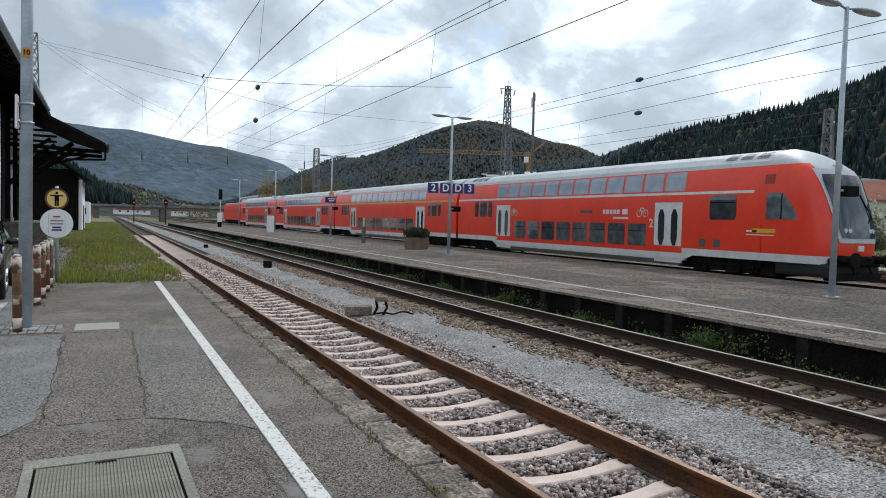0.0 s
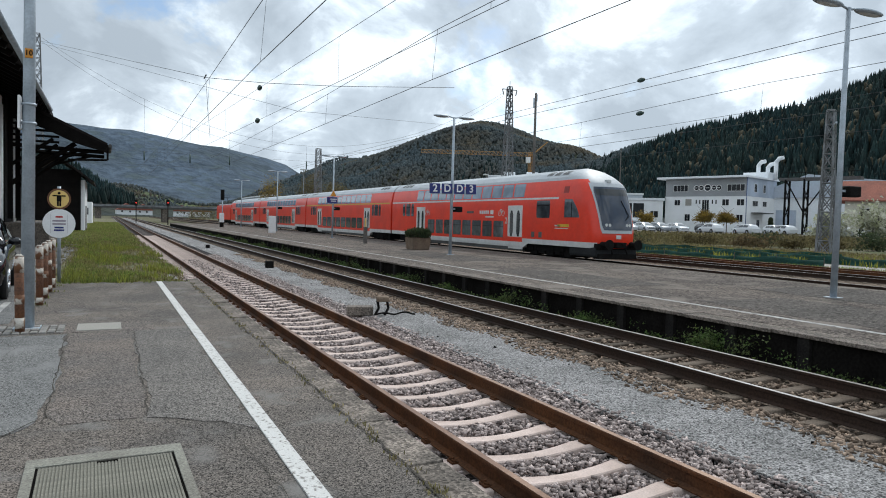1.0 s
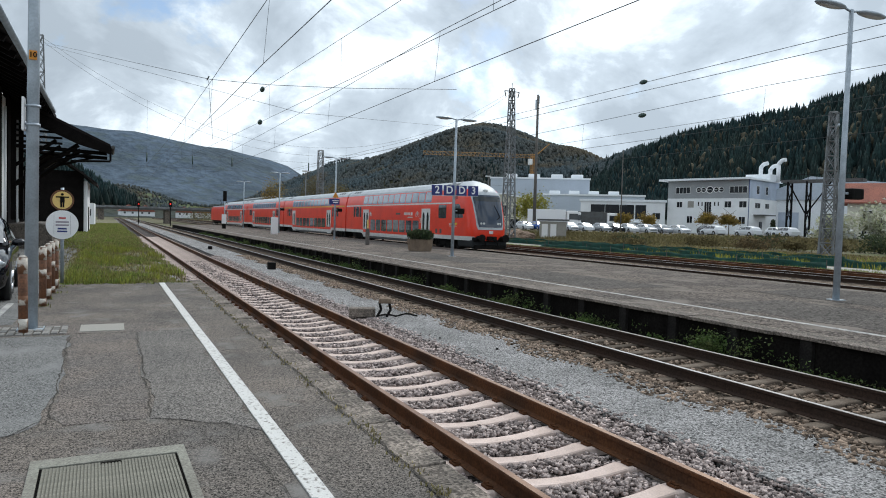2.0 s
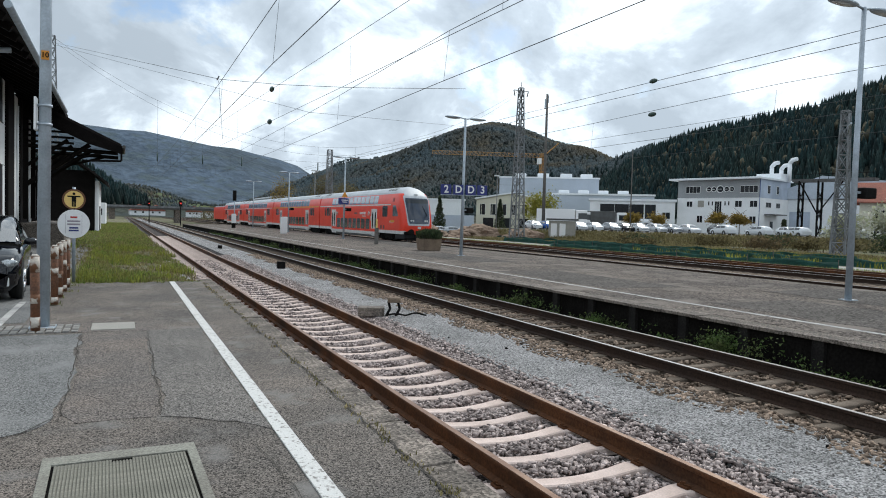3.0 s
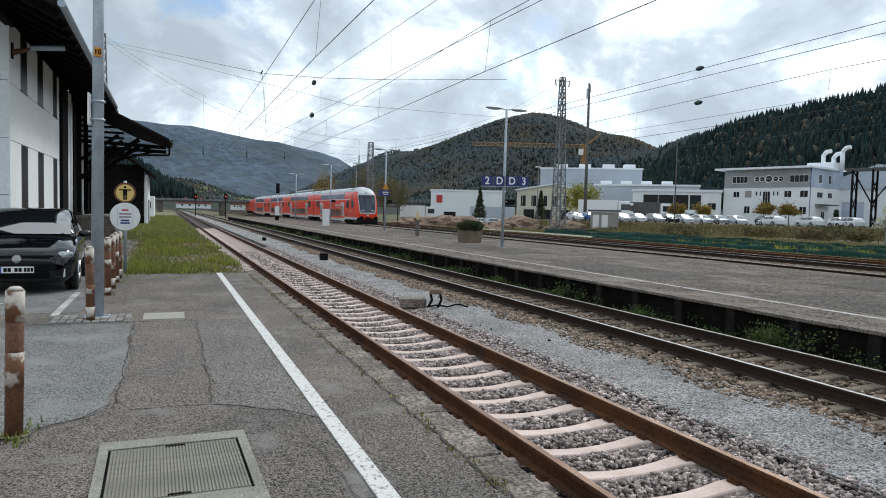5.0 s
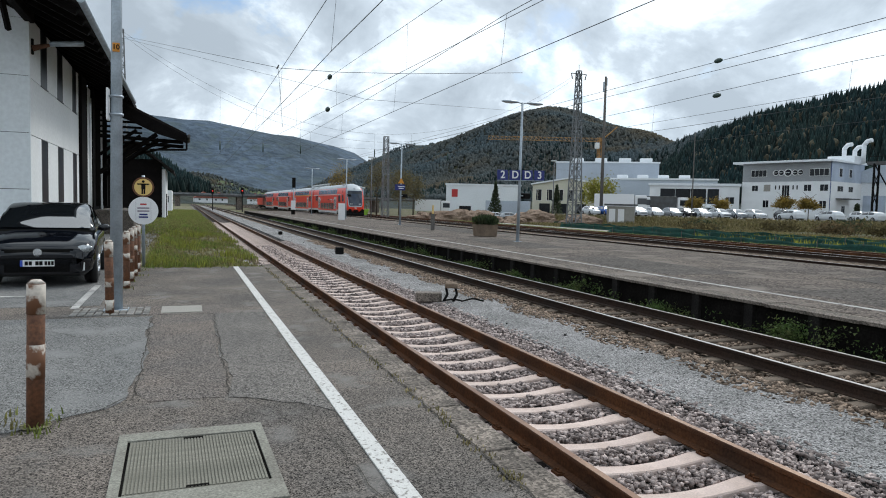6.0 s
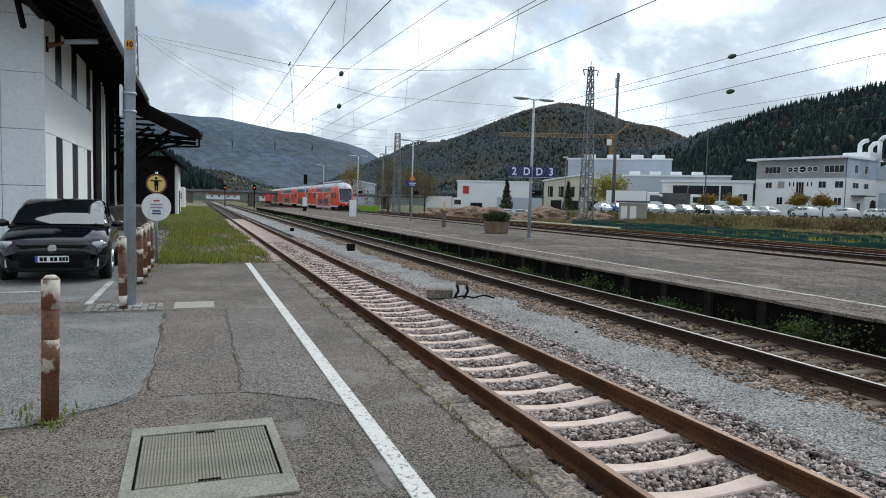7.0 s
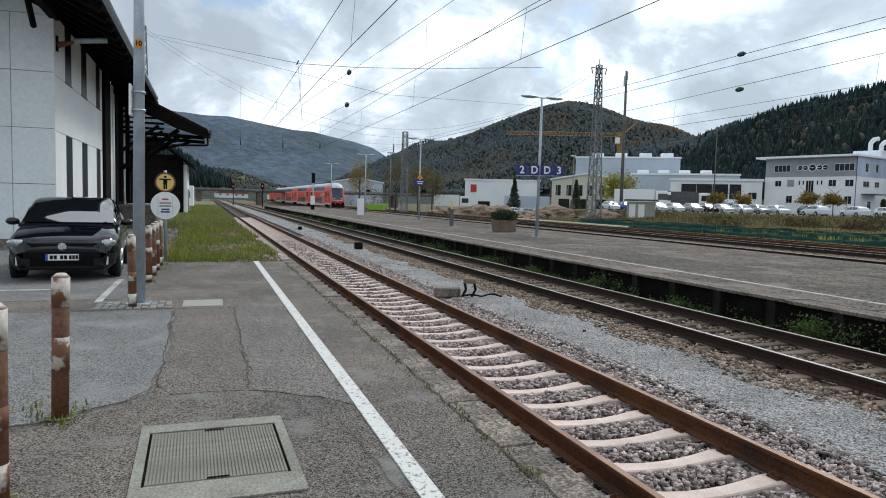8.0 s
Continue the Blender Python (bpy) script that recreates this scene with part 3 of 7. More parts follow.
def coach_side(base, y0, y1, doors, low, high, mid, side):
    """Doors, windows and stripes on one side; all along y."""
    for d in doors:
        for k in (-1, 1):
            door = part("door", band(bmesh.new(), d + min(0, k * 0.76), d + max(0, k * 0.76), 0.55, 3.0, 0.012, side, 0.03), TRAIN_WHITE, base, "light grey train door leaf")
            part("door_window", band(bmesh.new(), d + k * 0.36 - 0.17, d + k * 0.36 + 0.17, 1.25, 2.72, 0.022, side, 0.02, corner=0.1, rows=6), GLASS, door)
    for a, b in low:
        w = part("window", band(bmesh.new(), a, b, 1.16, 2.11, 0.008, side, 0.02, corner=0.03, rows=5), TRAIN_GLASS, base, "dark lower-deck window")
        part("window_transom", band(bmesh.new(), a + 0.06, b - 0.06, 1.78, 1.81, 0.014, side, 0.01), BOGIE, w)
    for a, b in high:
        part("window", band(bmesh.new(), a, b, 3.46, 4.2, 0.012, side, 0.02, rows=5), GLASS_SKY, base, "curved upper-deck window")
    for a, b in mid:
        w = part("window", band(bmesh.new(), a, b, 2.32, 3.24, 0.012, side, 0.02, corner=0.04, rows=5), TRAIN_GLASS, base, "dark window at mid level")
        part("window_transom", band(bmesh.new(), a + 0.05, b - 0.05, 2.95, 2.99, 0.018, side, 0.01), BOGIE, w)


def coach(base, y0, y1, cab, yellow=False):
    """A double-deck coach between y0 and y1; with a driver's cab at y0 if cab."""
    b0 = y0 + (3.1 if cab else 0.15)
    smooth(part("body", shell(0.70, 4.04, b0, y1 - 0.15), RED, base, "red painted coach body"))
    part("roof", shell(4.04, 4.68, b0, y1 - 0.15, 0.004), ROOF_GREY, base, "light grey coach roof")
    mid0, mid1 = y0 + (7.8 if cab else 6.1), y1 - 6.1
    part("skirt", shell(0.24, 0.44, mid0 - 0.8, mid1 + 0.8), SKIRT, base, "dark grey underfloor skirt")
    part("sill_band", shell(0.44, 0.74, mid0 - 1.0, mid1 + 1.0, 0.004), TRAIN_WHITE, base, "light grey stripe along the sill")
    for a, b in ((b0, mid0 - 1.0), (mid1 + 1.0, y1 - 0.15)):
        part("sill_band", shell(0.68, 0.95, a, b, 0.005), TRAIN_WHITE, base, "light grey stripe along the sill")
    for y_in, y_out in ((mid0 - 1.0, mid0 - 1.55), (mid1 + 1.0, mid1 + 1.55)):
        for s_ in (-1, 1):
            bm = bmesh.new()
            ring = ((y_in, 0.44), (y_out, 0.68), (y_out, 0.95), (y_in, 0.74))
            a = [bm.verts.new((s_ * (side_x(z) + 0.008), y, z)) for y, z in ring]
            b = [bm.verts.new((s_ * (side_x(z) - 0.03), y, z)) for y, z in ring]
            bm.faces.new(a)
            bm.faces.new(b[::-1])
            for k in range(4):
                bm.faces.new((a[k], a[(k + 1) % 4], b[(k + 1) % 4], b[k]))
            bmesh.ops.recalc_face_normals(bm, faces=bm.faces)
            part("sill_step", bm, TRAIN_WHITE, base, "slanted step of the sill stripe")
    part("underframe", boxed(-1.0, 1.0, b0 - (2.2 if cab else 0), y1 - 0.2, 0.6, 0.9), BOGIE, base)
    bogie(base, y0 + (5.0 if cab else 3.4))
    bogie(base, y1 - 3.4)
    for c in (y0 + (5.0 if cab else 3.4), y1 - 3.4):
        for k in range(6):
            q = c - 2.3 + 0.78 * k
            part("underfloor_box", boxed(-1.05, 1.05, q, q + 0.66, 0.12 + 0.06 * (k % 2), 0.72, 0.03), BOGIE, base)
    low_n, hi_n = 8, 12
    d0, d1 = (mid0 - 0.2, mid1 + 0.3)
    a0, a1 = d0 + 1.15, d1 - 1.15
    low = [(a0 + (a1 - a0) * i / low_n + 0.1, a0 + (a1 - a0) * (i + 1) / low_n - 0.1) for i in range(low_n)]
    h0, h1 = d0 - 0.9, d1 + 0.9
    high = [(h0 + (h1 - h0) * i / hi_n + 0.07, h0 + (h1 - h0) * (i + 1) / hi_n - 0.07) for i in range(hi_n)]
    mid = [(d1 + 1.3, d1 + 1.75), (d1 + 1.95, d1 + 2.75), (d1 + 2.95, d1 + 3.4)]
    if not cab:
        mid += [(d0 - 1.75, d0 - 1.3), (d0 - 2.75, d0 - 1.95), (d0 - 3.4, d0 - 2.95)]
    else:
        mid += [(y0 + 4.22, y0 + 5.45)]
    for side in (-1, 1):
        coach_side(base, y0, y1, (d0, d1), low, high, mid, side)
        part("stripe", band(bmesh.new(), b0 + 0.4, y1 - 0.15, 3.3, 3.4, 0.006, side), YELLOW if yellow else TRAIN_WHITE, base, "light stripe between the decks")
    for k in range(3):
        for yy in ((y0 + 3.2, y1 - 3.2) if cab else (y0 + 1.6, y1 - 3.2)):
            for s_ in (-1, 1):
                grille = part("roof_grille", band(bmesh.new(), yy + k * 0.7, yy + k * 0.7 + 0.6, 4.52, 4.79, 0.012, s_), ROOF_GREY, base, "slatted roof ventilation grille")
                for q in range(4):
                    part("grille_slot", band(bmesh.new(), yy + k * 0.7 + 0.05, yy + k * 0.7 + 0.55, 4.545 + q * 0.06, 4.59 + q * 0.06, 0.02, s_, rows=1), SKIRT, grille)
    part("gangway", boxed(-0.9, 0.9, y1 - 0.2, y1 + 0.2, 1.0, 3.6), BOGIE, base)


YELLOW = mat("yellow_stripe", (0.65, 0.40, 0.03), 0.4, var=0.1, bump=0)


def cab_nose(base, y0):
    """The rounded driver's end: slices in plan that are blunt at the front and run back into the side walls."""
    fz = [0.68, 1.3, 1.72, 2.22, 2.85, 3.38, 3.68, 3.92, 4.18, 4.42, 4.57, 4.68]
    fy = [0.48, 0.42, 0.46, 0.58, 0.77, 0.95, 1.07, 1.32, 1.70, 2.12, 2.5, 2.95]
    deep, power = 1.05, 3.0

    def front(z):
        return float(np.interp(z, fz, fy))

    def skin(x, z):
        w = max(0.02, side_x(z))
        return y0 + front(z) + deep * (1 - (1 - min(1.0, abs(x) / w) ** power) ** (1 / power))
    bm = bmesh.new()
    rows = []
    for z in [0.68, 0.95, 1.2, 1.4, 1.6, 1.8, 2.0, 2.2, 2.4, 2.6, 2.8, 3.0, 3.2, 3.4, 3.6, 3.8, 3.92, 4.05, 4.15, 4.25, 4.35, 4.45, 4.52, 4.58, 4.63, 4.68]:
        w = max(0.02, side_x(z))
        half = []
        for k in range(13):
            s_ = (k / 12) ** 1.5
            half.append((w * (1 - (1 - s_) ** power) ** (1 / power), min(y0 + 3.12, y0 + front(z) + deep * s_)))
        half.append((w, y0 + 3.12))
        rows.append([bm.verts.new((-x, y, z)) for x, y in reversed(half)] + [bm.verts.new((x, y, z)) for x, y in half[1:]])
    for a, b in zip(rows, rows[1:]):
        for k in range(len(a) - 1):
            f = bm.faces.new((a[k], a[k + 1], b[k + 1], b[k]))
            f.material_index = 2 if a[0].co.z < 0.9 and abs(a[k].co.x + a[k + 1].co.x) > 2.2 else 1 if a[0].co.z > 4.0 or (a[0].co.z > 3.75 and abs(a[k].co.x + a[k + 1].co.x) < 2.0) else 0
            f.smooth = True
    bmesh.ops.remove_doubles(bm, verts=bm.verts, dist=0.0005)
    bmesh.ops.recalc_face_normals(bm, faces=bm.faces)
    part("cab_nose", bm, [RED, ROOF_GREY, TRAIN_WHITE], base, "rounded red driver's end with grey crown")

    def sheet(z0, z1, w0, w1, out, thick=0.02, nx=12, nz=10):
        bm = bmesh.new()
        grid = []
        for i in range(nz + 1):
            z = z0 + (z1 - z0) * i / nz
            w = w0 + (w1 - w0) * i / nz
            e = 0.06 if i in (0, nz) else 0.0
            grid.append([bm.verts.new(((w - e) * (-1 + 2 * k / nx), skin((w - e) * (-1 + 2 * k / nx), z) - out, z)) for k in range(nx + 1)])
        for a, b in zip(grid, grid[1:]):
            for k in range(nx):
                bm.faces.new((a[k], a[k + 1], b[k + 1], b[k])).smooth = True
        return bm
    part("windscreen_surround", sheet(1.40, 3.86, 0.98, 1.13, 0.03), ROOF_GREY, base, "light grey windscreen surround")
    ws = part("windscreen", sheet(1.56, 3.66, 0.90, 1.05, 0.046), GLASS_FRONT, base, "dark raked windscreen")
    part("destination_blind", sheet(3.24, 3.56, 0.94, 0.97, 0.052), GLASS, ws, "dark destination display")
    bm = bmesh.new()
    tube(bm, (0.72, skin(0.7, 2.2) - 0.07, 2.25), (0.38, skin(0.4, 3.0) - 0.06, 3.0), 0.02, seg=5)
    tube(bm, (0.45, skin(0.7, 2.05) - 0.07, 2.05), (0.72, skin(0.7, 2.2) - 0.07, 2.25), 0.02, seg=5)
    part("wiper", bm, BOGIE, ws)
    for s_ in (-1, 1):
        for dx in (0.52, 0.70):
            bm = bmesh.new()
            tube(bm, (s_ * dx, skin(dx, 1.8) - 0.02, 1.8), (s_ * dx, skin(dx, 1.8) - 0.06, 1.8), 0.075, seg=14)
            part("headlight", bm, LAMP_GLASS, base, "round headlight")
        bm = bmesh.new()
        grid = []
        for q in range(7):
            z = 2.14 + 0.92 * q / 6
            ya = 1.72 + 0.62 * (q / 6) ** 1.6
            grid.append([bm.verts.new((s_ * (side_x(z) + o), y0 + y, z)) for o in (0.014, -0.01) for y in (ya, 2.95)])
        for a, b in zip(grid, grid[1:]):
            for f in ((a[0], a[1], b[1], b[0]), (a[1], a[3], b[3], b[1]), (a[2], a[0], b[0], b[2])):
                bm.faces.new(f)
        cw = part("cab_window", bm, TRAIN_GLASS, base, "slanted cab side window")
        part("window_bar", band(bmesh.new(), y0 + 2.32, y0 + 2.37, 2.36, 3.26, 0.018, s_, 0.01), BOGIE, cw)
        part("cab_vent", band(bmesh.new(), y0 + 2.7, y0 + 3.1, 3.6, 3.93, 0.01, s_), RED_DARK, base)
        bm = bmesh.new()
        tube(bm, (s_ * 0.87, y0 + 0.7, 0.86), (s_ * 0.87, y0 + 0.02, 0.86), 0.14, seg=12)
        tube(bm, (s_ * 0.87, y0 + 0.05, 0.86), (s_ * 0.87, y0 - 0.02, 0.86), 0.25, seg=18)
        part("buffer", bm, BOGIE, base, "black buffer")
    part("emblem", boxed(-0.14, 0.14, y0 + 0.39, y0 + 0.45, 1.14, 1.32), TRAIN_WHITE, base, "small white emblem plate")
    part("lamp_top", boxed(-0.12, 0.12, y0 + 1.22, y0 + 1.5, 3.88, 4.04, 0.03), LAMP_GLASS, base)
    part("bumper", boxed(-1.3, 1.3, y0 + 0.55, y0 + 2.6, 0.25, 0.72, 0.12), APRON, base, "dark grey front apron")
    bm = bmesh.new()
    box(bm, -0.3, 0.3, y0 + 0.15, y0 + 0.7, 0.7, 0.98, 0.04)
    tube(bm, (0, y0, 0.9), (0, y0 + 0.3, 0.9), 0.06)
    box(bm, -1.25, 1.25, y0 + 0.5, y0 + 0.7, 0.62, 0.9, 0.03)
    for dx in (-0.45, 0.45):
        tube(bm, (dx, y0 + 0.28, 0.4), (dx, y0 + 0.5, 0.85), 0.035)
    box(bm, -1.15, 1.15, y0 + 0.4, y0 + 0.9, 0.16, 0.42, 0.04)
    part("coupler", bm, BOGIE, base)
    for s_ in (-1, 1):   # lettering and marks on the cab car
        for a, b, z, h_, m_ in ((10.55, 11.75, 2.62, 0.2, TRAIN_WHITE), (10.05, 10.4, 2.62, 0.24, TRAIN_WHITE), (10.0, 11.0, 2.34, 0.09, TRAIN_WHITE), (12.5, 13.4, 2.62, 0.14, SKIRT), (2.55, 3.5, 1.95, 0.14, YELLOW), (3.3, 3.75, 1.93, 0.07, TRAIN_WHITE), (2.6, 3.75, 1.8, 0.035, TRAIN_WHITE),
                                (4.9, 5.2, 1.42, 0.3, SKIRT), (5.6, 5.9, 1.42, 0.3, SKIRT)):
            n_ = 5 if (a, m_) == (10.55, TRAIN_WHITE) else 1
            for q in range(n_):
                w = (b - a) / n_
                part("mark_bar", band(bmesh.new(), y0 + a + q * w + (0.03 if n_ > 1 else 0), y0 + a + (q + 1) * w - (0.03 if n_ > 1 else 0), z - h_ / 2, z + h_ / 2, 0.008, s_), m_, base)
        text("class_number", "2", 0.5, pose(s_ * 1.402, y0 + 8.55, 1.9, 90, 0, 90 * s_), TRAIN_WHITE, base, "white class number") if s_ < 0 else None
        for c in (9.1, 19.4):
            bm = bmesh.new()
            for o in (-0.19, 0.19):
                bmesh.ops.create_circle(bm, segments=16, radius=0.15, matrix=Matrix.Translation((s_ * 1.40, y0 + c + o, 2.33)) @ Matrix.Rotation(radians(90), 4, "Y"))
            ed = bm.edges[:]
            bm2 = bmesh.new()
            for e_ in ed:
                tube(bm2, e_.verts[0].co, e_.verts[1].co, 0.014, seg=4)
            for p_, q_ in (((-0.19, 2.33), (-0.05, 2.56)), ((-0.05, 2.56), (0.12, 2.56)), ((0.12, 2.56), (0.19, 2.33)), ((-0.05, 2.56), (0.02, 2.33)), ((0.02, 2.33), (0.12, 2.56))):
                tube(bm2, (s_ * 1.40, y0 + c + p_[0], p_[1]), (s_ * 1.40, y0 + c + q_[0], q_[1]), 0.014, seg=4)
            bm.free()
            part("cycle_mark", bm2, TRAIN_WHITE, base, "white bicycle mark")


APRON = mat("apron_black", (0.028, 0.03, 0.032), 0.6, spec=0.08, var=0.2, scale=2, fine=15, bump=0.1)
RED_DARK = mat("dark_red_grille", (0.30, 0.02, 0.012), 0.5, var=0.2, bump=0.2)
GLASS_FRONT = mat("front_glass", (0.03, 0.045, 0.075), 0.05, var=0.2, scale=0.8, fine=2, bump=0, spec=0.6)
LAMP_GLASS = mat("lamp_glass", (0.6, 0.62, 0.62), 0.15, var=0.1, bump=0)
CAR = 26.8
Y0 = 13.55
TZ = -0.22      # top of the rails of the train's track
train = thing("regional_train", pose(19.2, 0, TZ), "red double-deck regional train with light grey roof", "train")
coach(train, Y0, Y0 + 26.4, True)
cab_nose(train, Y0)
for i in range(3):
    coach(train, Y0 + 26.4 + CAR * i, Y0 + 26.4 + CAR * (i + 1), False, i == 0)
LOCO = Y0 + 26.4 + 3 * CAR
bm = shell(0.95, 3.75, LOCO + 0.5, LOCO + 18.2, 0.02)
part("loco_body", bm, RED, train, "red electric locomotive body")
part("loco_roof", boxed(-1.05, 1.05, LOCO + 0.8, LOCO + 17.8, 3.7, 4.0, 0.1), ROOF_GREY, train)
for yy in (LOCO + 4, LOCO + 14.5):
    bogie(train, yy)
part("loco_frame", boxed(-1.2, 1.2, LOCO + 1, LOCO + 17.5, 0.6, 1.0, 0.05), BOGIE, train)
bm = bmesh.new()
tube(bm, (0, LOCO + 14, 4.0), (0, LOCO + 12.6, 4.7), 0.04)
tube(bm, (0, LOCO + 12.6, 4.7), (0, LOCO + 14, 5.4), 0.04)
tube(bm, (-0.8, LOCO + 14, 5.4), (0.8, LOCO + 14, 5.4), 0.03)
part("pantograph", bm, BOGIE, train)


# ---- loose stones, grass and weeds ----
def bulk(name, verts, faces, material, label, category, smooth_faces=False):
    """One object of uncountable small pieces, from arrays."""
    me = bpy.data.meshes.new(name)
    verts, faces = np.asarray(verts, np.float32), np.asarray(faces, np.int32)
    me.vertices.add(len(verts))
    me.vertices.foreach_set("co", verts.ravel())
    k = faces.shape[1]
    me.loops.add(faces.size)
    me.loops.foreach_set("vertex_index", faces.ravel())
    me.polygons.add(len(faces))
    me.polygons.foreach_set("loop_start", np.arange(0, faces.size, k, dtype=np.int32))
    me.update(calc_edges=True)
    for m in material if isinstance(material, (list, tuple)) else [material]:
        me.materials.append(m)
    return tagged(new(name, me), label, category, "", "stuff")


rng = np.random.default_rng(5)
ICO_V = np.array([(x, y, z) for x in (-0.8, 0.8) for y in (-0.8, 0.8) for z in (-0.8, 0.8)])
ICO_F = np.array([(0, 1, 3, 2), (4, 6, 7, 5), (0, 4, 5, 1), (2, 3, 7, 6), (0, 2, 6, 4), (1, 5, 7, 3)])


def stones(name, spots, size, material, label, flat=0.7):
    """Angular stones at the given spots (x, y, z)."""
    n = len(spots)
    scale = size * rng.uniform(0.6, 1.35, (n, 1, 1)) * rng.uniform(0.5, 1.4, (n, 1, 3))
    jag = rng.uniform(0.15, 1.35, (n, len(ICO_V), 3))
    v = ICO_V[None] * jag * scale
    ang = rng.uniform(0, 2 * np.pi, n)
    tilt = rng.uniform(-1.2, 1.2, n)
    c, s_ = np.cos(tilt)[:, None], np.sin(tilt)[:, None]
    y, z = v[..., 1] * c - v[..., 2] * s_, v[..., 1] * s_ + v[..., 2] * c
    c, s_ = np.cos(ang)[:, None], np.sin(ang)[:, None]
    x, y = v[..., 0] * c - y * s_, v[..., 0] * s_ + y * c
    v = np.stack([x, y, z * flat], -1) + np.asarray(spots)[:, None]
    f = ICO_F[None] + (np.arange(n) * len(ICO_V))[:, None, None]
    return bulk(name, v.reshape(-1, 3), f.reshape(-1, 4), material, label, "stones")


def scatter(n, x0, x1, y0, y1):
    return rng.uniform(x0, x1, n), rng.uniform(y0, y1, n)


def ballast(name, n, x0, x1, y0, y1, top, size, material, label, axis, spacing, phase, rails):
    x, y = scatter(n, x0, x1, y0, y1)
    near = np.abs((y - phase + spacing / 2) % spacing - spacing / 2)
    on = (near < 0.15) & (np.abs(x - axis) < 1.32)
    for r in rails:
        on |= np.abs(x - r) < 0.09
    x, y = x[~on], y[~on]
    z = top + rng.uniform(-0.05, 0.012, len(x)) - 0.05 * np.clip((np.abs(x - axis) - 1.45) / 0.4, 0, 1)
    return stones(name, np.stack([x, y, z], -1), size, material, label)


ballast("ballast_stones", 54000, -0.93, 2.2, 1.5, 13, -0.655, 0.027, STONE, "loose angular grey ballast stones", 0.7535, 0.6, 4.28, (0, 1.507))
ballast("ballast_stones", 24000, -0.93, 2.3, 13, 36, -0.66, 0.033, STONE, "loose angular grey ballast stones", 0.7535, 0.6, 4.28, (0, 1.507))
ballast("ballast_stones", 36000, 3.9, 7.5, 3, 36, -0.712, 0.032, STONE_BROWN, "brownish weathered ballast stones", 5.645, 0.63, 0.2, (4.89, 6.4))
xs, ys = scatter(12000, 2.0, 2.42, 2, 40)
stones("ballast_stones", np.stack([xs, ys, -0.69 + 0.09 * (xs - 2.0) / 0.42 + rng.uniform(-0.02, 0.015, len(xs))], -1), 0.029, STONE, "grey ballast stones banked against the gravel strip")
xs, ys = scatter(420, 2.36, 2.6, 2, 40)
stones("stray_stones", np.stack([xs, ys, np.full(len(xs), -0.598)], -1), 0.027, STONE, "grey stones spilled on the gravel strip")
xs, ys = scatter(15000, 3.42, 4.2, 2, 40)
keep = rng.uniform(3.45, 4.0, len(xs)) < xs + 0.18 * np.sin(ys * 2.1)
xs, ys = xs[keep], ys[keep]
stones("stray_stones", np.stack([xs, ys, np.full(len(xs), -0.598)], -1), 0.031, STONE_BROWN, "brown stones spilled on the gravel strip")
xs, ys = scatter(24, 2.6, 3.7, 3, 40)
stones("dark_pebbles", np.stack([xs, ys, np.full(len(xs), -0.59)], -1), 0.028, DARK, "a few dark pebbles on the gravel strip")


def blades(name, spots, height, material, label, per=9, spread=0.06, width=0.012, category="grass"):
    """Tufts of bent blades."""
    n = len(spots)
    base = np.repeat(np.asarray(spots), per, 0)
    m = len(base)
    base = base + np.stack([rng.normal(0, spread, m), rng.normal(0, spread, m), np.zeros(m)], -1)
    a = rng.uniform(0, 2 * np.pi, m)
    lean = rng.uniform(0.1, 0.7, m)
    h = height * rng.uniform(0.45, 1.2, m)
    d = np.stack([np.cos(a), np.sin(a), np.zeros(m)], -1)
    w = np.stack([-np.sin(a), np.cos(a), np.zeros(m)], -1) * width
    up = np.array([0, 0, 1.0])
    p0, p1 = base - w, base + w
    mid = base + d * (lean * h * 0.35)[:, None] + up * (h * 0.6)[:, None]
    tip = base + d * (lean * h)[:, None] + up * h[:, None]
    v = np.stack([p0, p1, mid + w * 0.7, mid - w * 0.7, tip], 1).reshape(-1, 3)
    o = np.arange(m)[:, None] * 5
    f = np.concatenate([o + [0, 1, 2], o + [0, 2, 3], o + [3, 2, 4]], 0)
    return bulk(name, v, f, material, label, category)


WEED = mat("fresh_weed", (0.07, 0.13, 0.03), 0.8, var=0.3, scale=3, fine=30, bump=0, tint=(0.085, 0.10, 0.035), island=0.45)
leaf(WEED)
DRY = mat("dry_grass", (0.29, 0.235, 0.12), 0.9, var=0.3, scale=3, fine=30, bump=0, tint=(0.14, 0.13, 0.05), island=0.4)
structure("grass_verge", boxed(-5.6, -1.5, PLAT_END + 0.1, 190, -0.7, -0.02), GRASS_GROUND, "grassy verge beyond the platform end")
structure("gravel_verge", boxed(-1.5, -0.95, PLAT_END + 0.1, 250, -0.72, -0.45), GRAVEL, "pale gravel beside the track")
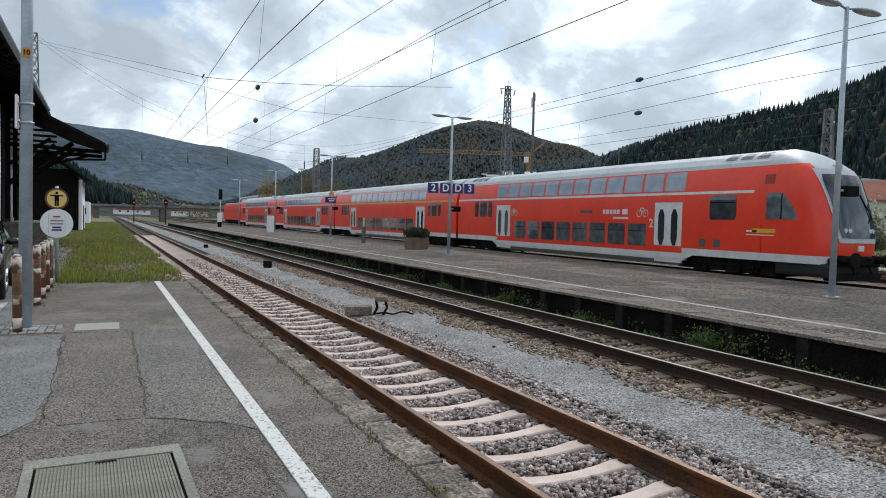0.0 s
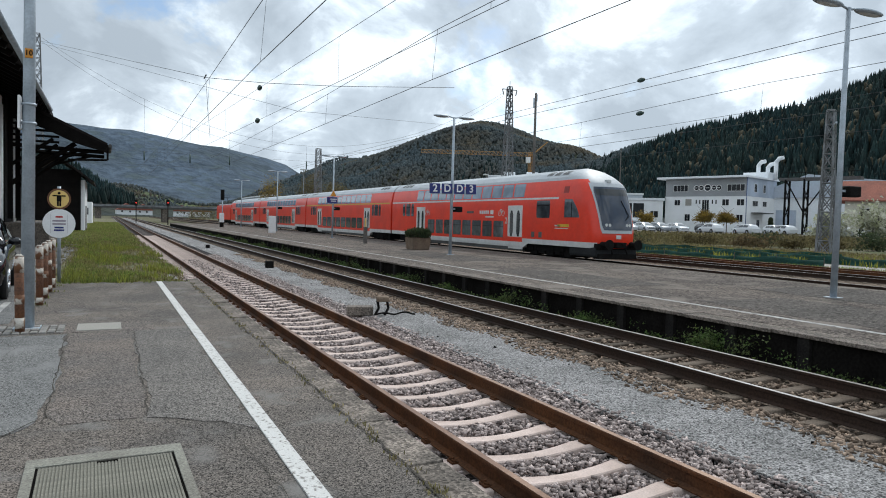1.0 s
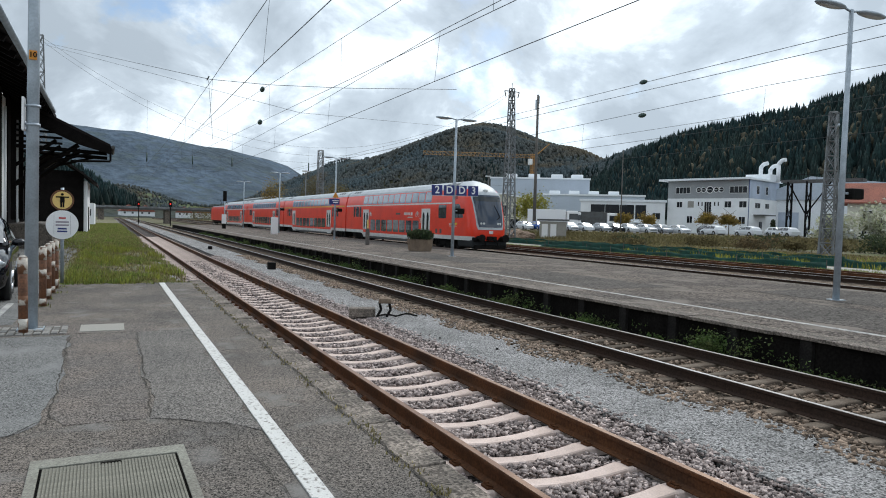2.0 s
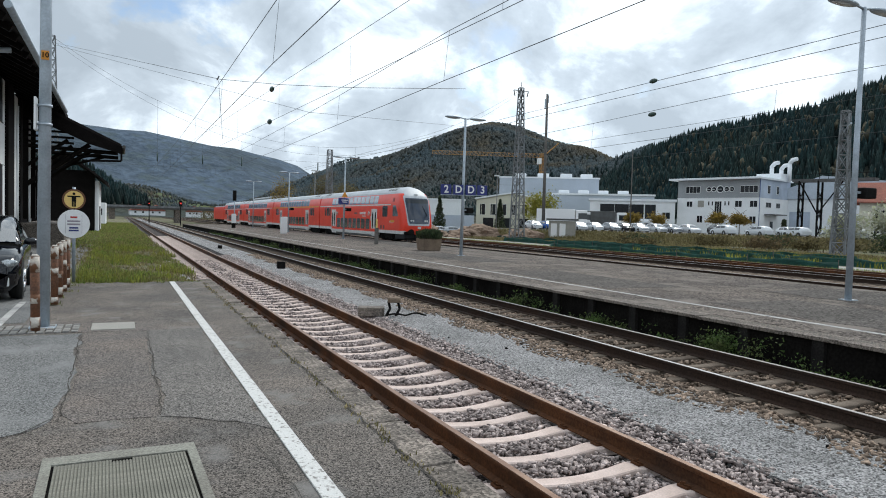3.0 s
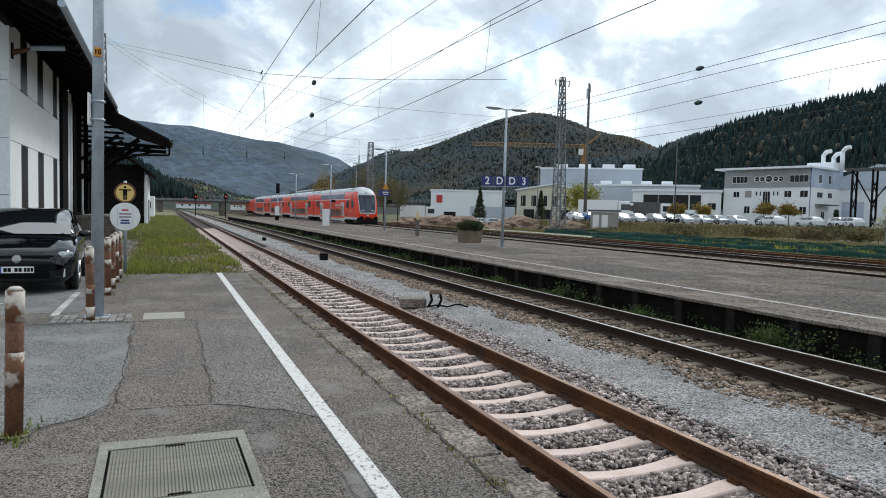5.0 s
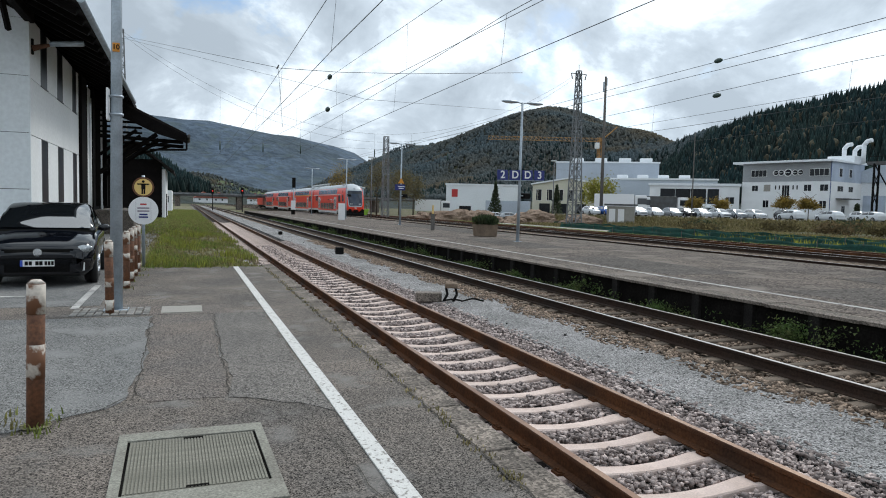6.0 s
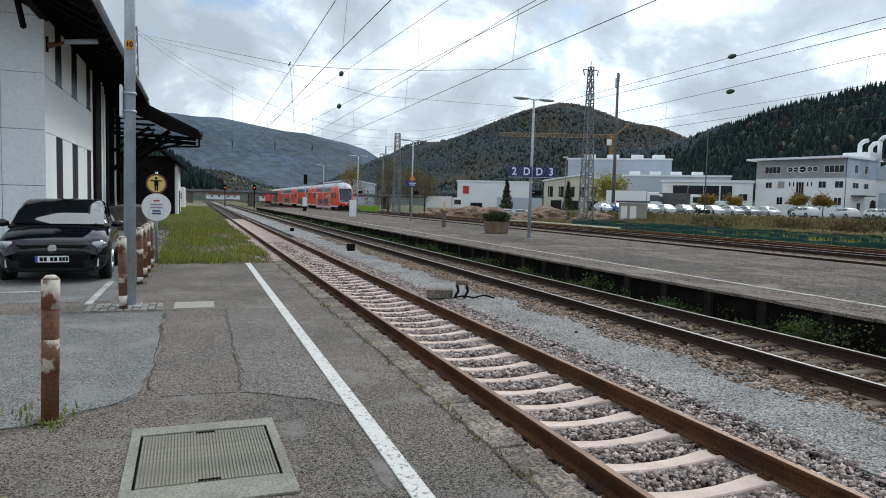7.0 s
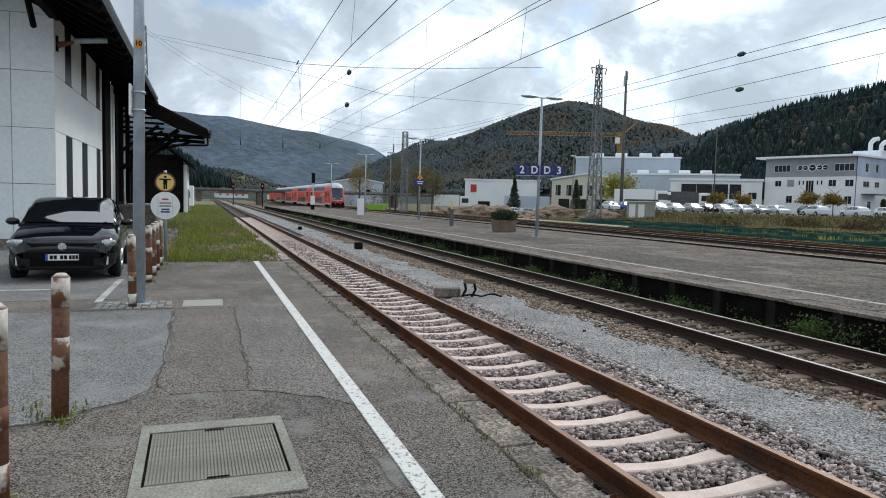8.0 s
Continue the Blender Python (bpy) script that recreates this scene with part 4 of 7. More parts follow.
for count, height, low, seed_, lab in ((4200, 0.07, -0.2, 0.0, "short patchy spring grass"), (2600, 0.16, 0.35, 1.3, "taller tufts of spring grass"), (900, 0.24, 0.8, 2.9, "long yellow-green grass stalks")):
    xs, ys = scatter(count, -3.95, -1.15, PLAT_END - 0.05, 36)
    ys = np.where(ys < 18.3, ys - 0.30 * np.abs(np.sin(xs * 5.3)), ys)
    lush = np.sin(xs * 2.1 + ys * 0.7 + seed_) + np.sin(ys * 0.9 - xs * 1.4) + 0.7 * np.sin(xs * 5.1 + ys * 2.3) - 0.55 * (xs + 2.6) + np.where(ys < 18.6, 0.9, 0)
    keep = lush + rng.uniform(-0.7, 0.7, len(xs)) > low
    blades("grass", np.stack([xs, ys, np.full(len(xs), -0.04)], -1)[keep], height, YELLOW_GRASS if height > 0.2 else GRASS, lab, 8, 0.06, 0.010)
xs, ys = scatter(7000, -5.4, -1.5, 34, 120)
blades("grass", np.stack([xs, ys, np.full(len(xs), -0.04)], -1), 0.12, GRASS, "patchy spring grass with dry stalks", 5, 0.15, 0.03)
xs, ys = scatter(4200, -5.2, -1.2, PLAT_END, 60)
blades("dry_grass", np.stack([xs, ys, np.full(len(xs), -0.04)], -1), 0.1, DRY, "dry yellowish stalks in the grass", 5, 0.06, 0.012)
xs, ys = rng.normal(-4.0, 0.1, 12), np.array([5.33, 5.4, 5.25, 5.5, 4.0, 5.6, 17.2, 16.6, 13.3, 14.4, 15.4, 5.15])
blades("weed_tufts", np.stack([xs, ys, np.full(12, 0.0)], -1), 0.06, GRASS, "small weeds at the foot of the bollards", 14, 0.07, 0.008, "weeds")
xs, ys = scatter(120, -1.24, -1.18, 3, 17)
blades("joint_weeds", np.stack([xs, ys, np.full(120, 0.0)], -1), 0.03, DRY, "moss and dry weeds in the kerb joint", 6, 0.03, 0.006, "weeds")

# ---- things on the near platform ----
def patch(x0, x1, y0, y1, z, material, label, wander=0.04):
    """A thin laid patch with an uneven outline."""
    ring = []
    for (ax, ay), (bx, by) in (((x0, y0), (x1, y0)), ((x1, y0), (x1, y1)), ((x1, y1), (x0, y1)), ((x0, y1), (x0, y0))):
        n_ = max(3, int(math.hypot(bx - ax, by - ay) / 0.25))
        for i in range(n_):
            u = i / n_
            x, y = ax + (bx - ax) * u, ay + (by - ay) * u
            ring.append((x + wander * noise.noise((x * 1.3, y * 1.3, z * 90)) * 2 + random.uniform(-0.012, 0.012), y + wander * noise.noise((y * 1.3, x * 1.3, 7)) * 2))
    bm = bmesh.new()
    f = bm.faces.new([bm.verts.new((x, y, 0)) for x, y in ring])
    r = bmesh.ops.extrude_face_region(bm, geom=[f])
    bmesh.ops.translate(bm, verts=[v for v in r["geom"] if isinstance(v, bmesh.types.BMVert)], vec=(0, 0, z))
    bmesh.ops.recalc_face_normals(bm, faces=bm.faces)
    return structure("pavement_patch", bm, material, label)


def laid(corners, z, material, label, wander=0.03):
    """A thin laid patch between the given corners, with an uneven outline."""
    ring = []
    for (ax, ay), (bx, by) in zip(corners, corners[1:] + corners[:1]):
        n_ = max(2, int(math.hypot(bx - ax, by - ay) / 0.12))
        for i in range(n_):
            x, y = ax + (bx - ax) * i / n_, ay + (by - ay) * i / n_
            ring.append((x + wander * noise.noise((x * 2.3, y * 2.3, z * 90)) * 2 + random.uniform(-0.008, 0.008), y + wander * noise.noise((y * 2.3, x * 2.3, 7)) * 2))
    bm = bmesh.new()
    f = bm.faces.new([bm.verts.new((x, y, 0)) for x, y in ring])
    r = bmesh.ops.extrude_face_region(bm, geom=[f])
    bmesh.ops.translate(bm, verts=[v for v in r["geom"] if isinstance(v, bmesh.types.BMVert)], vec=(0, 0, z))
    bmesh.ops.recalc_face_normals(bm, faces=bm.faces)
    return structure("pavement_patch", bm, material, label)


laid([(-3.40, 10.1), (-3.36, 6.0), (-3.3, 5.75), (-2.70, 5.75), (-2.64, 10.1)], 0.004, ASPHALT_BROWN, "brownish strip of asphalt", 0.03)
laid([(-2.62, 10.1), (-2.66, 5.74), (-2.14, 5.38), (-1.95, 5.1), (-1.95, 10.1)], 0.005, ASPHALT_MID, "slightly paler strip of asphalt", 0.04)
patch(-3.55, -2.35, 10.12, 11.0, 0.006, ASPHALT_BROWN, "worn strip across the platform")
laid([(-9.5, 10.25), (-3.44, 10.0), (-3.40, 6.0), (-3.6, 5.64), (-4.12, 5.24), (-9.5, 4.4)], 0.007, ASPHALT_OLD, "large pale patch of worn asphalt", 0.05)


def crack(points, width, z=0.0095):
    """A narrow filled crack that wanders along the given way."""
    bm = bmesh.new()
    prev = None
    for a, b in zip(points, points[1:]):
        n = max(2, int((Vector(b) - Vector(a)).length / 0.12))
        for i in range(n):
            p = Vector(a).lerp(Vector(b), i / n) + Vector((random.uniform(-0.02, 0.02), random.uniform(-0.02, 0.02)))
            d = (Vector(b) - Vector(a)).normalized()
            w = width * random.uniform(0.25, 0.6)
            q = [bm.verts.new((p.x - d.y * w, p.y + d.x * w, z)), bm.verts.new((p.x + d.y * w, p.y - d.x * w, z))]
            if prev:
                bm.faces.new((prev[0], prev[1], q[1], q[0]))
            prev = q
    return structure("pavement_crack", bm, CRACK, "dark crack in the asphalt")


CRACK = mat("crack_dirt", (0.065, 0.058, 0.05), 0.95, var=0.3, bump=0)
for pts, w in ((((-9.3, 4.42), (-4.12, 5.22), (-3.6, 5.62), (-3.39, 6.0), (-3.43, 10.0)), 0.011), (((-2.63, 10.0), (-2.66, 5.74)), 0.010), (((-2.66, 5.74), (-2.14, 5.36), (-2.08, 4.6), (-2.02, 3.66), (-2.0, 2.4)), 0.006),
               (((-2.6, 8.9), (-2.0, 8.6), (-1.3, 8.75)), 0.007), (((-4.6, 9.2), (-4.1, 8.6), (-3.5, 8.55)), 0.009), (((-1.215, 3), (-1.21, 10), (-1.215, 17)), 0.014),
               (((-7, 8), (-5.5, 7.4), (-4.6, 7.6)), 0.008), (((-3.4, 14), (-2.2, 14.2), (-1.3, 14.1)), 0.008), (((-2.55, 9.3), (-2.2, 8.2), (-2.3, 7.2)), 0.005), (((-4.2, 9.9), (-3.9, 9.1), (-4.0, 8.5)), 0.006)):
    crack(pts, w)
for pts, w in ((((10.2, 5), (10.4, 16), (10.1, 40), (10.3, 80)), 0.05), (((13.2, 12.5), (15.5, 20), (15.2, 60)), 0.04), (((8.9, 14), (13, 14.6), (17.4, 14.2)), 0.04), (((8.9, 23), (17.4, 23.4)), 0.05), (((12.2, 9), (13.3, 13), (12.6, 22), (12.9, 34)), 0.04), (((8.9, 9.5), (12.5, 10.2)), 0.03)):
    crack(pts, w, -0.1165)
for a in ((9.2, 11.8, 15, 21), (10.6, 13.1, 26, 34), (13.4, 16.8, 7.5, 13.5), (9.3, 12.2, 6.2, 11.5), (14, 17, 40, 58)):
    patch(*a, 0.005, ASPHALT_ISLE_B, "darker repair patch on the island platform", 0.08).location.z = -0.12

cover = thing("shaft_cover", pose(-2.95, 4.3, 0, 0, 0, 1), "ribbed concrete shaft cover in a pale frame", "shaft cover")
bm = bmesh.new()
for a in ((-0.46, 0.46, 0.505, 0.66), (-0.46, 0.46, -0.66, -0.395), (-0.46, -0.40, -0.395, 0.505), (0.40, 0.46, -0.395, 0.505)):
    box(bm, *a, 0.0, 0.014, 0.004)
part("cover_frame", bm, COVER_FRAME, cover)
lid = part("cover_lid", boxed(-0.385, 0.385, -0.38, 0.49, 0.0, 0.006), COVER_LID, cover, "greenish ribbed lid")
ribme = bpy.data.meshes.new("rib")
bm = boxed(-0.0055, 0.0055, -0.37, 0.48, 0.006, 0.012)
bm.to_mesh(ribme)
bm.free()
ribme.materials.append(COVER_LID)
for i in range(40):
    piece("rib", ribme, lid, pose(-0.376 + i * 0.0193, 0, 0))
for s_ in (-1, 1):
    part("lift_handle", boxed(-0.06, 0.06, 0.055 + s_ * 0.41 - 0.012, 0.055 + s_ * 0.41 + 0.012, 0.008, 0.0135), DARK, lid)
part("cover_gap", boxed(-0.40, 0.40, -0.395, 0.505, 0.0, 0.003), DARK, cover)
tagged(part("paving_slab", boxed(-3.33, -2.78, 10.25, 10.86, 0, 0.016, 0.006), CONCRETE), "pale concrete slab set in the asphalt", "paving slab")

cobbles = tagged(new("pavement_cobbles"), "small square of grey cobbles round the lamp foot", "", "", "structure")
bm = boxed(-0.042, 0.042, -0.042, 0.042, -0.03, 0.022, 0.012)
cobme = bpy.data.meshes.new("cobble")
bm.to_mesh(cobme)
bm.free()
cobme.materials.append(COBBLE)
for i in range(10):
    for j in range(7):
        piece("cobble", cobme, cobbles, pose(-4.42 + i * 0.1, 10.22 + j * 0.1, random.uniform(-0.006, 0.004), 0, 0, random.uniform(-6, 6)))


def bollard(x, y, h, rust):
    b = thing("bollard", pose(x, y, 0, random.uniform(-1, 1), random.uniform(-1, 1), 0), "rusty steel bollard with worn white bands", "bollard", "bollards along the platform")
    r = 0.056
    bm = bmesh.new()
    tube(bm, (0, 0, -0.02), (0, 0, h), r, seg=18)
    part("post", bm, RUST_POST, b)
    bm = bmesh.new()
    tube(bm, (0, 0, h), (0, 0, h + 0.025), r, r * 0.55, seg=18)
    part("cap", bm, PEEL_WHITE, b, "domed cap with peeling white paint")
    for z0, z1 in ((h - 0.21, h - 0.004),) + (((h - 0.62, h - 0.5), (0.06, 0.2)) if rust % 2 == 0 else ((h - 0.5, h - 0.36), (0.05, 0.14)) if rust > 1 else ((h - 0.66, h - 0.42),)):
        bm = bmesh.new()
        tube(bm, (0, 0, z0), (0, 0, z1), r + 0.002, seg=18)
        part("paint_band", bm, PEEL_WHITE, b, "peeling white band")
    bm = bmesh.new()
    bmesh.ops.create_circle(bm, cap_ends=True, segments=16, radius=0.10, matrix=Matrix.Translation((0, 0, 0.0105)))
    part("dirt_ring", bm, GRASS_GROUND, b, "mossy dirt round the foot")


for k, yy in enumerate((3.95, 5.33, 10.34, 13.25, 14.35, 15.4, 16.3)):
    bollard(-4.02 if k == 0 else -3.98, yy, 1.0, k)


def lamp_post(x, y, z, h, twin, label, arms=1.05, group="platform lamps"):
    p = thing("platform_lamp", pose(x, y, z, 0, 0.4, 0), label, "lamp post", group)
    bm = bmesh.new()
    tube(bm, (0, 0, 0), (0, 0, h), 0.085, 0.056, seg=16)
    part("post", bm, GALV, p)
    part("foot_plate", boxed(-0.16, 0.16, -0.16, 0.16, 0, 0.02), GALV, p)
    for s_ in ((-1, 1) if twin else ()):
        bm = bmesh.new()
        tube(bm, (0, 0, h - 0.05), (s_ * 0.35, 0, h + 0.02), 0.03)
        part("arm", bm, GALV, p)
        bm = bmesh.new()
        bmesh.ops.create_uvsphere(bm, u_segments=16, v_segments=8, radius=1, matrix=Matrix.Translation((s_ * (arms * 0.58 + 0.05), 0, h)) @ Matrix.Diagonal((arms * 0.44, 0.17, 0.075, 1)))
        for f in bm.faces:
            f.smooth = True
        head = part("lamp_head", bm, GALV, p, "flat oval lamp head")
        bm = bmesh.new()
        bmesh.ops.create_uvsphere(bm, u_segments=12, v_segments=6, radius=1, matrix=Matrix.Translation((s_ * (arms * 0.6 + 0.05), 0, h - 0.03)) @ Matrix.Diagonal((arms * 0.33, 0.12, 0.06, 1)))
        part("lamp_glass", bm, LAMP_GLASS, head)
    return p


ORANGE = mat("orange_plate", (0.65, 0.27, 0.03), 0.6, var=0.1, bump=0)
BLUE = mat("sign_blue", (0.012, 0.022, 0.16), 0.4, var=0.1, bump=0)
WHITE = mat("sign_white", (0.78, 0.78, 0.78), 0.45, var=0.05, bump=0)
near_lamp = lamp_post(-3.93, 10.7, 0, 8.2, True, "tall galvanised lamp post beside a bollard")
bm = boxed(-0.045, 0.045, -0.088, -0.06, 3.62, 3.74)
plate = part("number_plate", bm, ORANGE, near_lamp, "orange number plate")
text("number", "10", 0.095, pose(0, -0.09, 3.68, 90, 0, 0), BOGIE, plate)
part("side_panel", boxed(-0.125, -0.095, -0.1, 0.1, 2.68, 3.12, 0.01), WHITE, near_lamp, "narrow white panel seen edge-on")
for zz in (2.75, 3.0):
    bm = bmesh.new()
    tube(bm, (0, 0, zz), (0, 0, zz + 0.03), 0.092, seg=16)
    part("clamp", bm, GALV, near_lamp)

for x, y, lab in ((12.7, 31.0, "grey twin-headed lamp post carrying platform signs"), (13.75, 11.22, "grey twin-headed lamp post on the island platform"), (14.28, 56.5, "grey twin-headed lamp post with a small blue sign"), (14.8, 80.2, "grey twin-headed lamp post on the island platform"), (15.0, 105, "grey twin-headed lamp post on the island platform")):
    lamp_post(x, y, -0.12, 7.35 if y < 12 else 6.95, True, lab, 1.3 if y < 12 else 1.1)


sign = thing("track_sign", pose(12.72, 30.88, 3.22, 0, -1.0, 0), "blue platform sign with white track numbers 2 and 3", "sign")
for x0, ch in ((-1.3, "2"), (-0.62, "D"), (0.08, "D"), (0.75, "3")):
    w = 0.56
    b_ = part("sign_panel", boxed(x0, x0 + w, -0.04, 0.04, -0.25, 0.25, 0.01), BLUE, sign, "dark blue panel")
    text("sign_letter", ch, 0.52, pose(x0 + w / 2, -0.046, 0.0, 90, 0, 0), WHITE, b_, "white character")
part("sign_rail", boxed(-1.3, 1.31, -0.02, 0.02, -0.28, -0.25), GALV, sign)


def loudspeaker(x, y, z, s_):
    sp = thing("loudspeaker", pose(x, y, z, 0, 0, 25 * s_), "dark horn loudspeaker on a lamp post", "loudspeaker", "loudspeakers")
    bm = bmesh.new()
    box(bm, -0.1, 0.38, -0.14, 0.14, -0.15, 0.13, 0.05)
    part("horn", bm, BOGIE, sp)
    part("bracket", boxed(-0.22, -0.1, -0.03, 0.03, -0.03, 0.03), GALV, sp)


loudspeaker(12.98, 31.0, 2.2, 1)
loudspeaker(14.1, 11.22, 2.62, 0)
loudspeaker(14.55, 56.5, 2.4, 1)
loudspeaker(15.05, 80.2, 2.6, 1)

info = thing("station_sign", pose(14.28, 56.35, 3.1), "small blue station sign with a yellow triangle", "sign")
part("panel", boxed(-0.55, 0.35, -0.03, 0.03, -0.25, 0.25, 0.01), BLUE, info)
for zz, w in ((0.08, 0.3), (-0.08, 0.22)):
    part("writing_bar", boxed(-w, w, -0.036, -0.03, zz - 0.035, zz + 0.035), WHITE, info)
bm = bmesh.new()
bmesh.ops.create_cone(bm, cap_ends=True, segments=3, radius1=0.32, radius2=0.32, depth=0.03, matrix=Matrix.Translation((0.0, 0, 0.5)) @ Matrix.Rotation(radians(90), 4, "X"))
part("triangle", bm, ORANGE, info, "yellow warning triangle")

planter = thing("planter", pose(13.4, 36.6, -0.12, 0, 0, 3), "stone flower tub with dark green shrub", "planter")
bm = bmesh.new()
bmesh.ops.create_cone(bm, cap_ends=True, segments=4, radius1=0.72, radius2=0.82, depth=0.7, matrix=Matrix.Translation((0, 0, 0.35)) @ Matrix.Rotation(radians(45), 4, "Z"))
bmesh.ops.bevel(bm, geom=bm.edges[:], offset=0.03, segments=2, affect="EDGES")
part("tub", bm, TUB, planter, "brownish exposed-aggregate tub")
pts = []
for k in range(420):
    a, r = rng.uniform(0, 6.28), 0.68 * math.sqrt(rng.uniform(0, 1))
    pts.append((r * math.cos(a), r * math.sin(a), 0.68 + rng.uniform(0, 0.5) * (1 - 0.5 * r)))
sh = blades("shrub", np.array(pts), 0.22, SHRUB, "", 6, 0.06, 0.035, "shrub")
sh.parent = planter
for key in ("kind", "category"):
    del sh[key]

post = thing("marker_post", pose(13.15, 45.0, -0.12), "grey post with a yellow top on the platform", "post")
part("post", boxed(-0.12, 0.12, -0.1, 0.1, 0, 1.15, 0.02), TIMBER_GREY, post)
part("yellow_top", boxed(-0.05, 0.05, -0.05, 0.05, 1.15, 1.75, 0.02), PALE_YELLOW, post)
box_ = thing("switch_cabinet", pose(12.4, 71.4, -0.12), "white switch cabinet on the platform", "cabinet")
part("body", boxed(-0.33, 0.33, -0.25, 0.25, 0, 1.75, 0.03), WHITE, box_)
part("door", boxed(-0.28, 0.28, -0.265, -0.25, 0.12, 1.65), WHITE, box_)
mk = thing("platform_marker", pose(11.5, 100, -0.12), "white marker post with dark foot", "post")
part("post", boxed(-0.3, 0.3, -0.2, 0.2, 0.7, 2.0, 0.03), WHITE, mk)
part("foot", boxed(-0.25, 0.25, -0.15, 0.15, 0, 0.7), DARK, mk)
sig = thing("signal", pose(14.2, 118, -0.4), "dark railway signal on a slim post", "signal")
bm = bmesh.new()
tube(bm, (0, 0, 0), (0, 0, 5.6), 0.09)
part("post", bm, GALV, sig)
part("signal_head", boxed(-0.28, 0.28, -0.2, 0.2, 4.5, 6.2, 0.05), BOGIE, sig)

# ---- between the tracks ----
pm = thing("point_heater_box", pose(2.5, 14.75, -0.6, 0, 0, -20), "weathered concrete trough and grey conduit beside the rail", "track box")
part("trough", boxed(-0.55, 0.05, -0.22, 0.12, 0, 0.2, 0.02), KERB, pm)
bm = bmesh.new()
box(bm, 0.12, 0.42, -0.1, 0.16, 0.3, 0.42, 0.04)
part("hood", bm, TUB, pm, "yellowish metal hood")
for s_ in (0.14, 0.36):
    bm = bmesh.new()
    tube(bm, (s_, 0.05, 0.32), (s_ + 0.04, -0.02, 0.16), 0.03)
    tube(bm, (s_ + 0.04, -0.02, 0.16), (s_ - 0.05, -0.1, 0.0), 0.03)
    part("leg", bm, BOGIE, pm)
bm = bmesh.new()
prev = Vector((0.1, -0.2, 0.03))
for k in range(1, 14):
    q = Vector((0.1 + 0.07 * k, -0.2 - 0.1 * math.sin(k * 0.45), 0.03 + 0.05 * abs(math.sin(k * 0.5))))
    tube(bm, prev, q, 0.02, seg=6)
    prev = q
part("cable", bm, BOGIE, pm)
tagged(part("track_magnet", boxed(3.1, 3.42, 29.2, 29.5, -0.6, -0.3, 0.03), BOGIE), "small black box on the gravel strip", "track box")
tagged(part("track_magnet", boxed(2.9, 3.15, 47.2, 47.5, -0.6, -0.38, 0.03), BOGIE), "small black box on the gravel strip", "track box")


# ---- round sign at the platform end ----
rs = thing("platform_end_sign", pose(-3.93, 17.55, 0, 0, 0, 2), "grey post with yellow and white round notice signs", "sign")
bm = bmesh.new()
tube(bm, (0, 0.04, 0), (0, 0.04, 2.15), 0.035, seg=12)
part("post", bm, GALV, rs)


def disc(r, y0, y1, z, seg=40):
    bm = bmesh.new()
    tube(bm, (0, y0, z), (0, y1, z), r, seg=seg)
    return bm


y_rim = part("disc", disc(0.235, -0.012, 0.0, 1.87), RUST_POST, rs, "yellow prohibition disc with brown rim")
part("disc_face", disc(0.195, -0.018, -0.012, 1.87), PALE_YELLOW, y_rim, "pale yellow face")
bm = bmesh.new()
box(bm, -0.13, 0.13, -0.024, -0.018, 1.925, 1.955)
tube(bm, (0, -0.018, 2.0), (0, -0.024, 2.0), 0.03, seg=14)
box(bm, -0.045, 0.045, -0.024, -0.018, 1.82, 1.95)
box(bm, -0.04, -0.005, -0.024, -0.018, 1.71, 1.82)
box(bm, 0.005, 0.04, -0.024, -0.018, 1.71, 1.82)
part("pictogram", bm, BOGIE, y_rim, "black pictogram bars")
w_disc = part("disc", disc(0.325, -0.012, 0.0, 1.32), WHITE, rs, "white round notice")
for z, w, m_ in ((1.47, 0.07, SIGN_RED), (1.38, 0.13, BAR_GREY), (1.31, 0.13, BAR_GREY), (1.23, 0.09, BLUE), (1.17, 0.1, BLUE)):
    part("writing_bar", boxed(-w, w, -0.017, -0.012, z - 0.018, z + 0.018), m_, w_disc)
for a in ((-0.165, -0.16, 1.1, 1.53), (0.16, 0.165, 1.1, 1.53)):
    part("border_bar", boxed(a[0], a[1], -0.016, -0.012, a[2], a[3]), BAR_GREY, w_disc)


# ---- the parked car ----
def car_loft(rings, mi=0, bm=None):
    bm = bm or bmesh.new()
    rows = [[bm.verts.new(p) for p in r] for r in rings]
    for a, b in zip(rows, rows[1:]):
        for i in range(len(a) - 1):
            f = bm.faces.new((a[i], a[i + 1], b[i + 1], b[i]))
            f.smooth, f.material_index = True, mi
    bm.faces.new(rows[0][::-1])
    bm.faces.new(rows[-1])
    bmesh.ops.recalc_face_normals(bm, faces=bm.faces)
    return bm


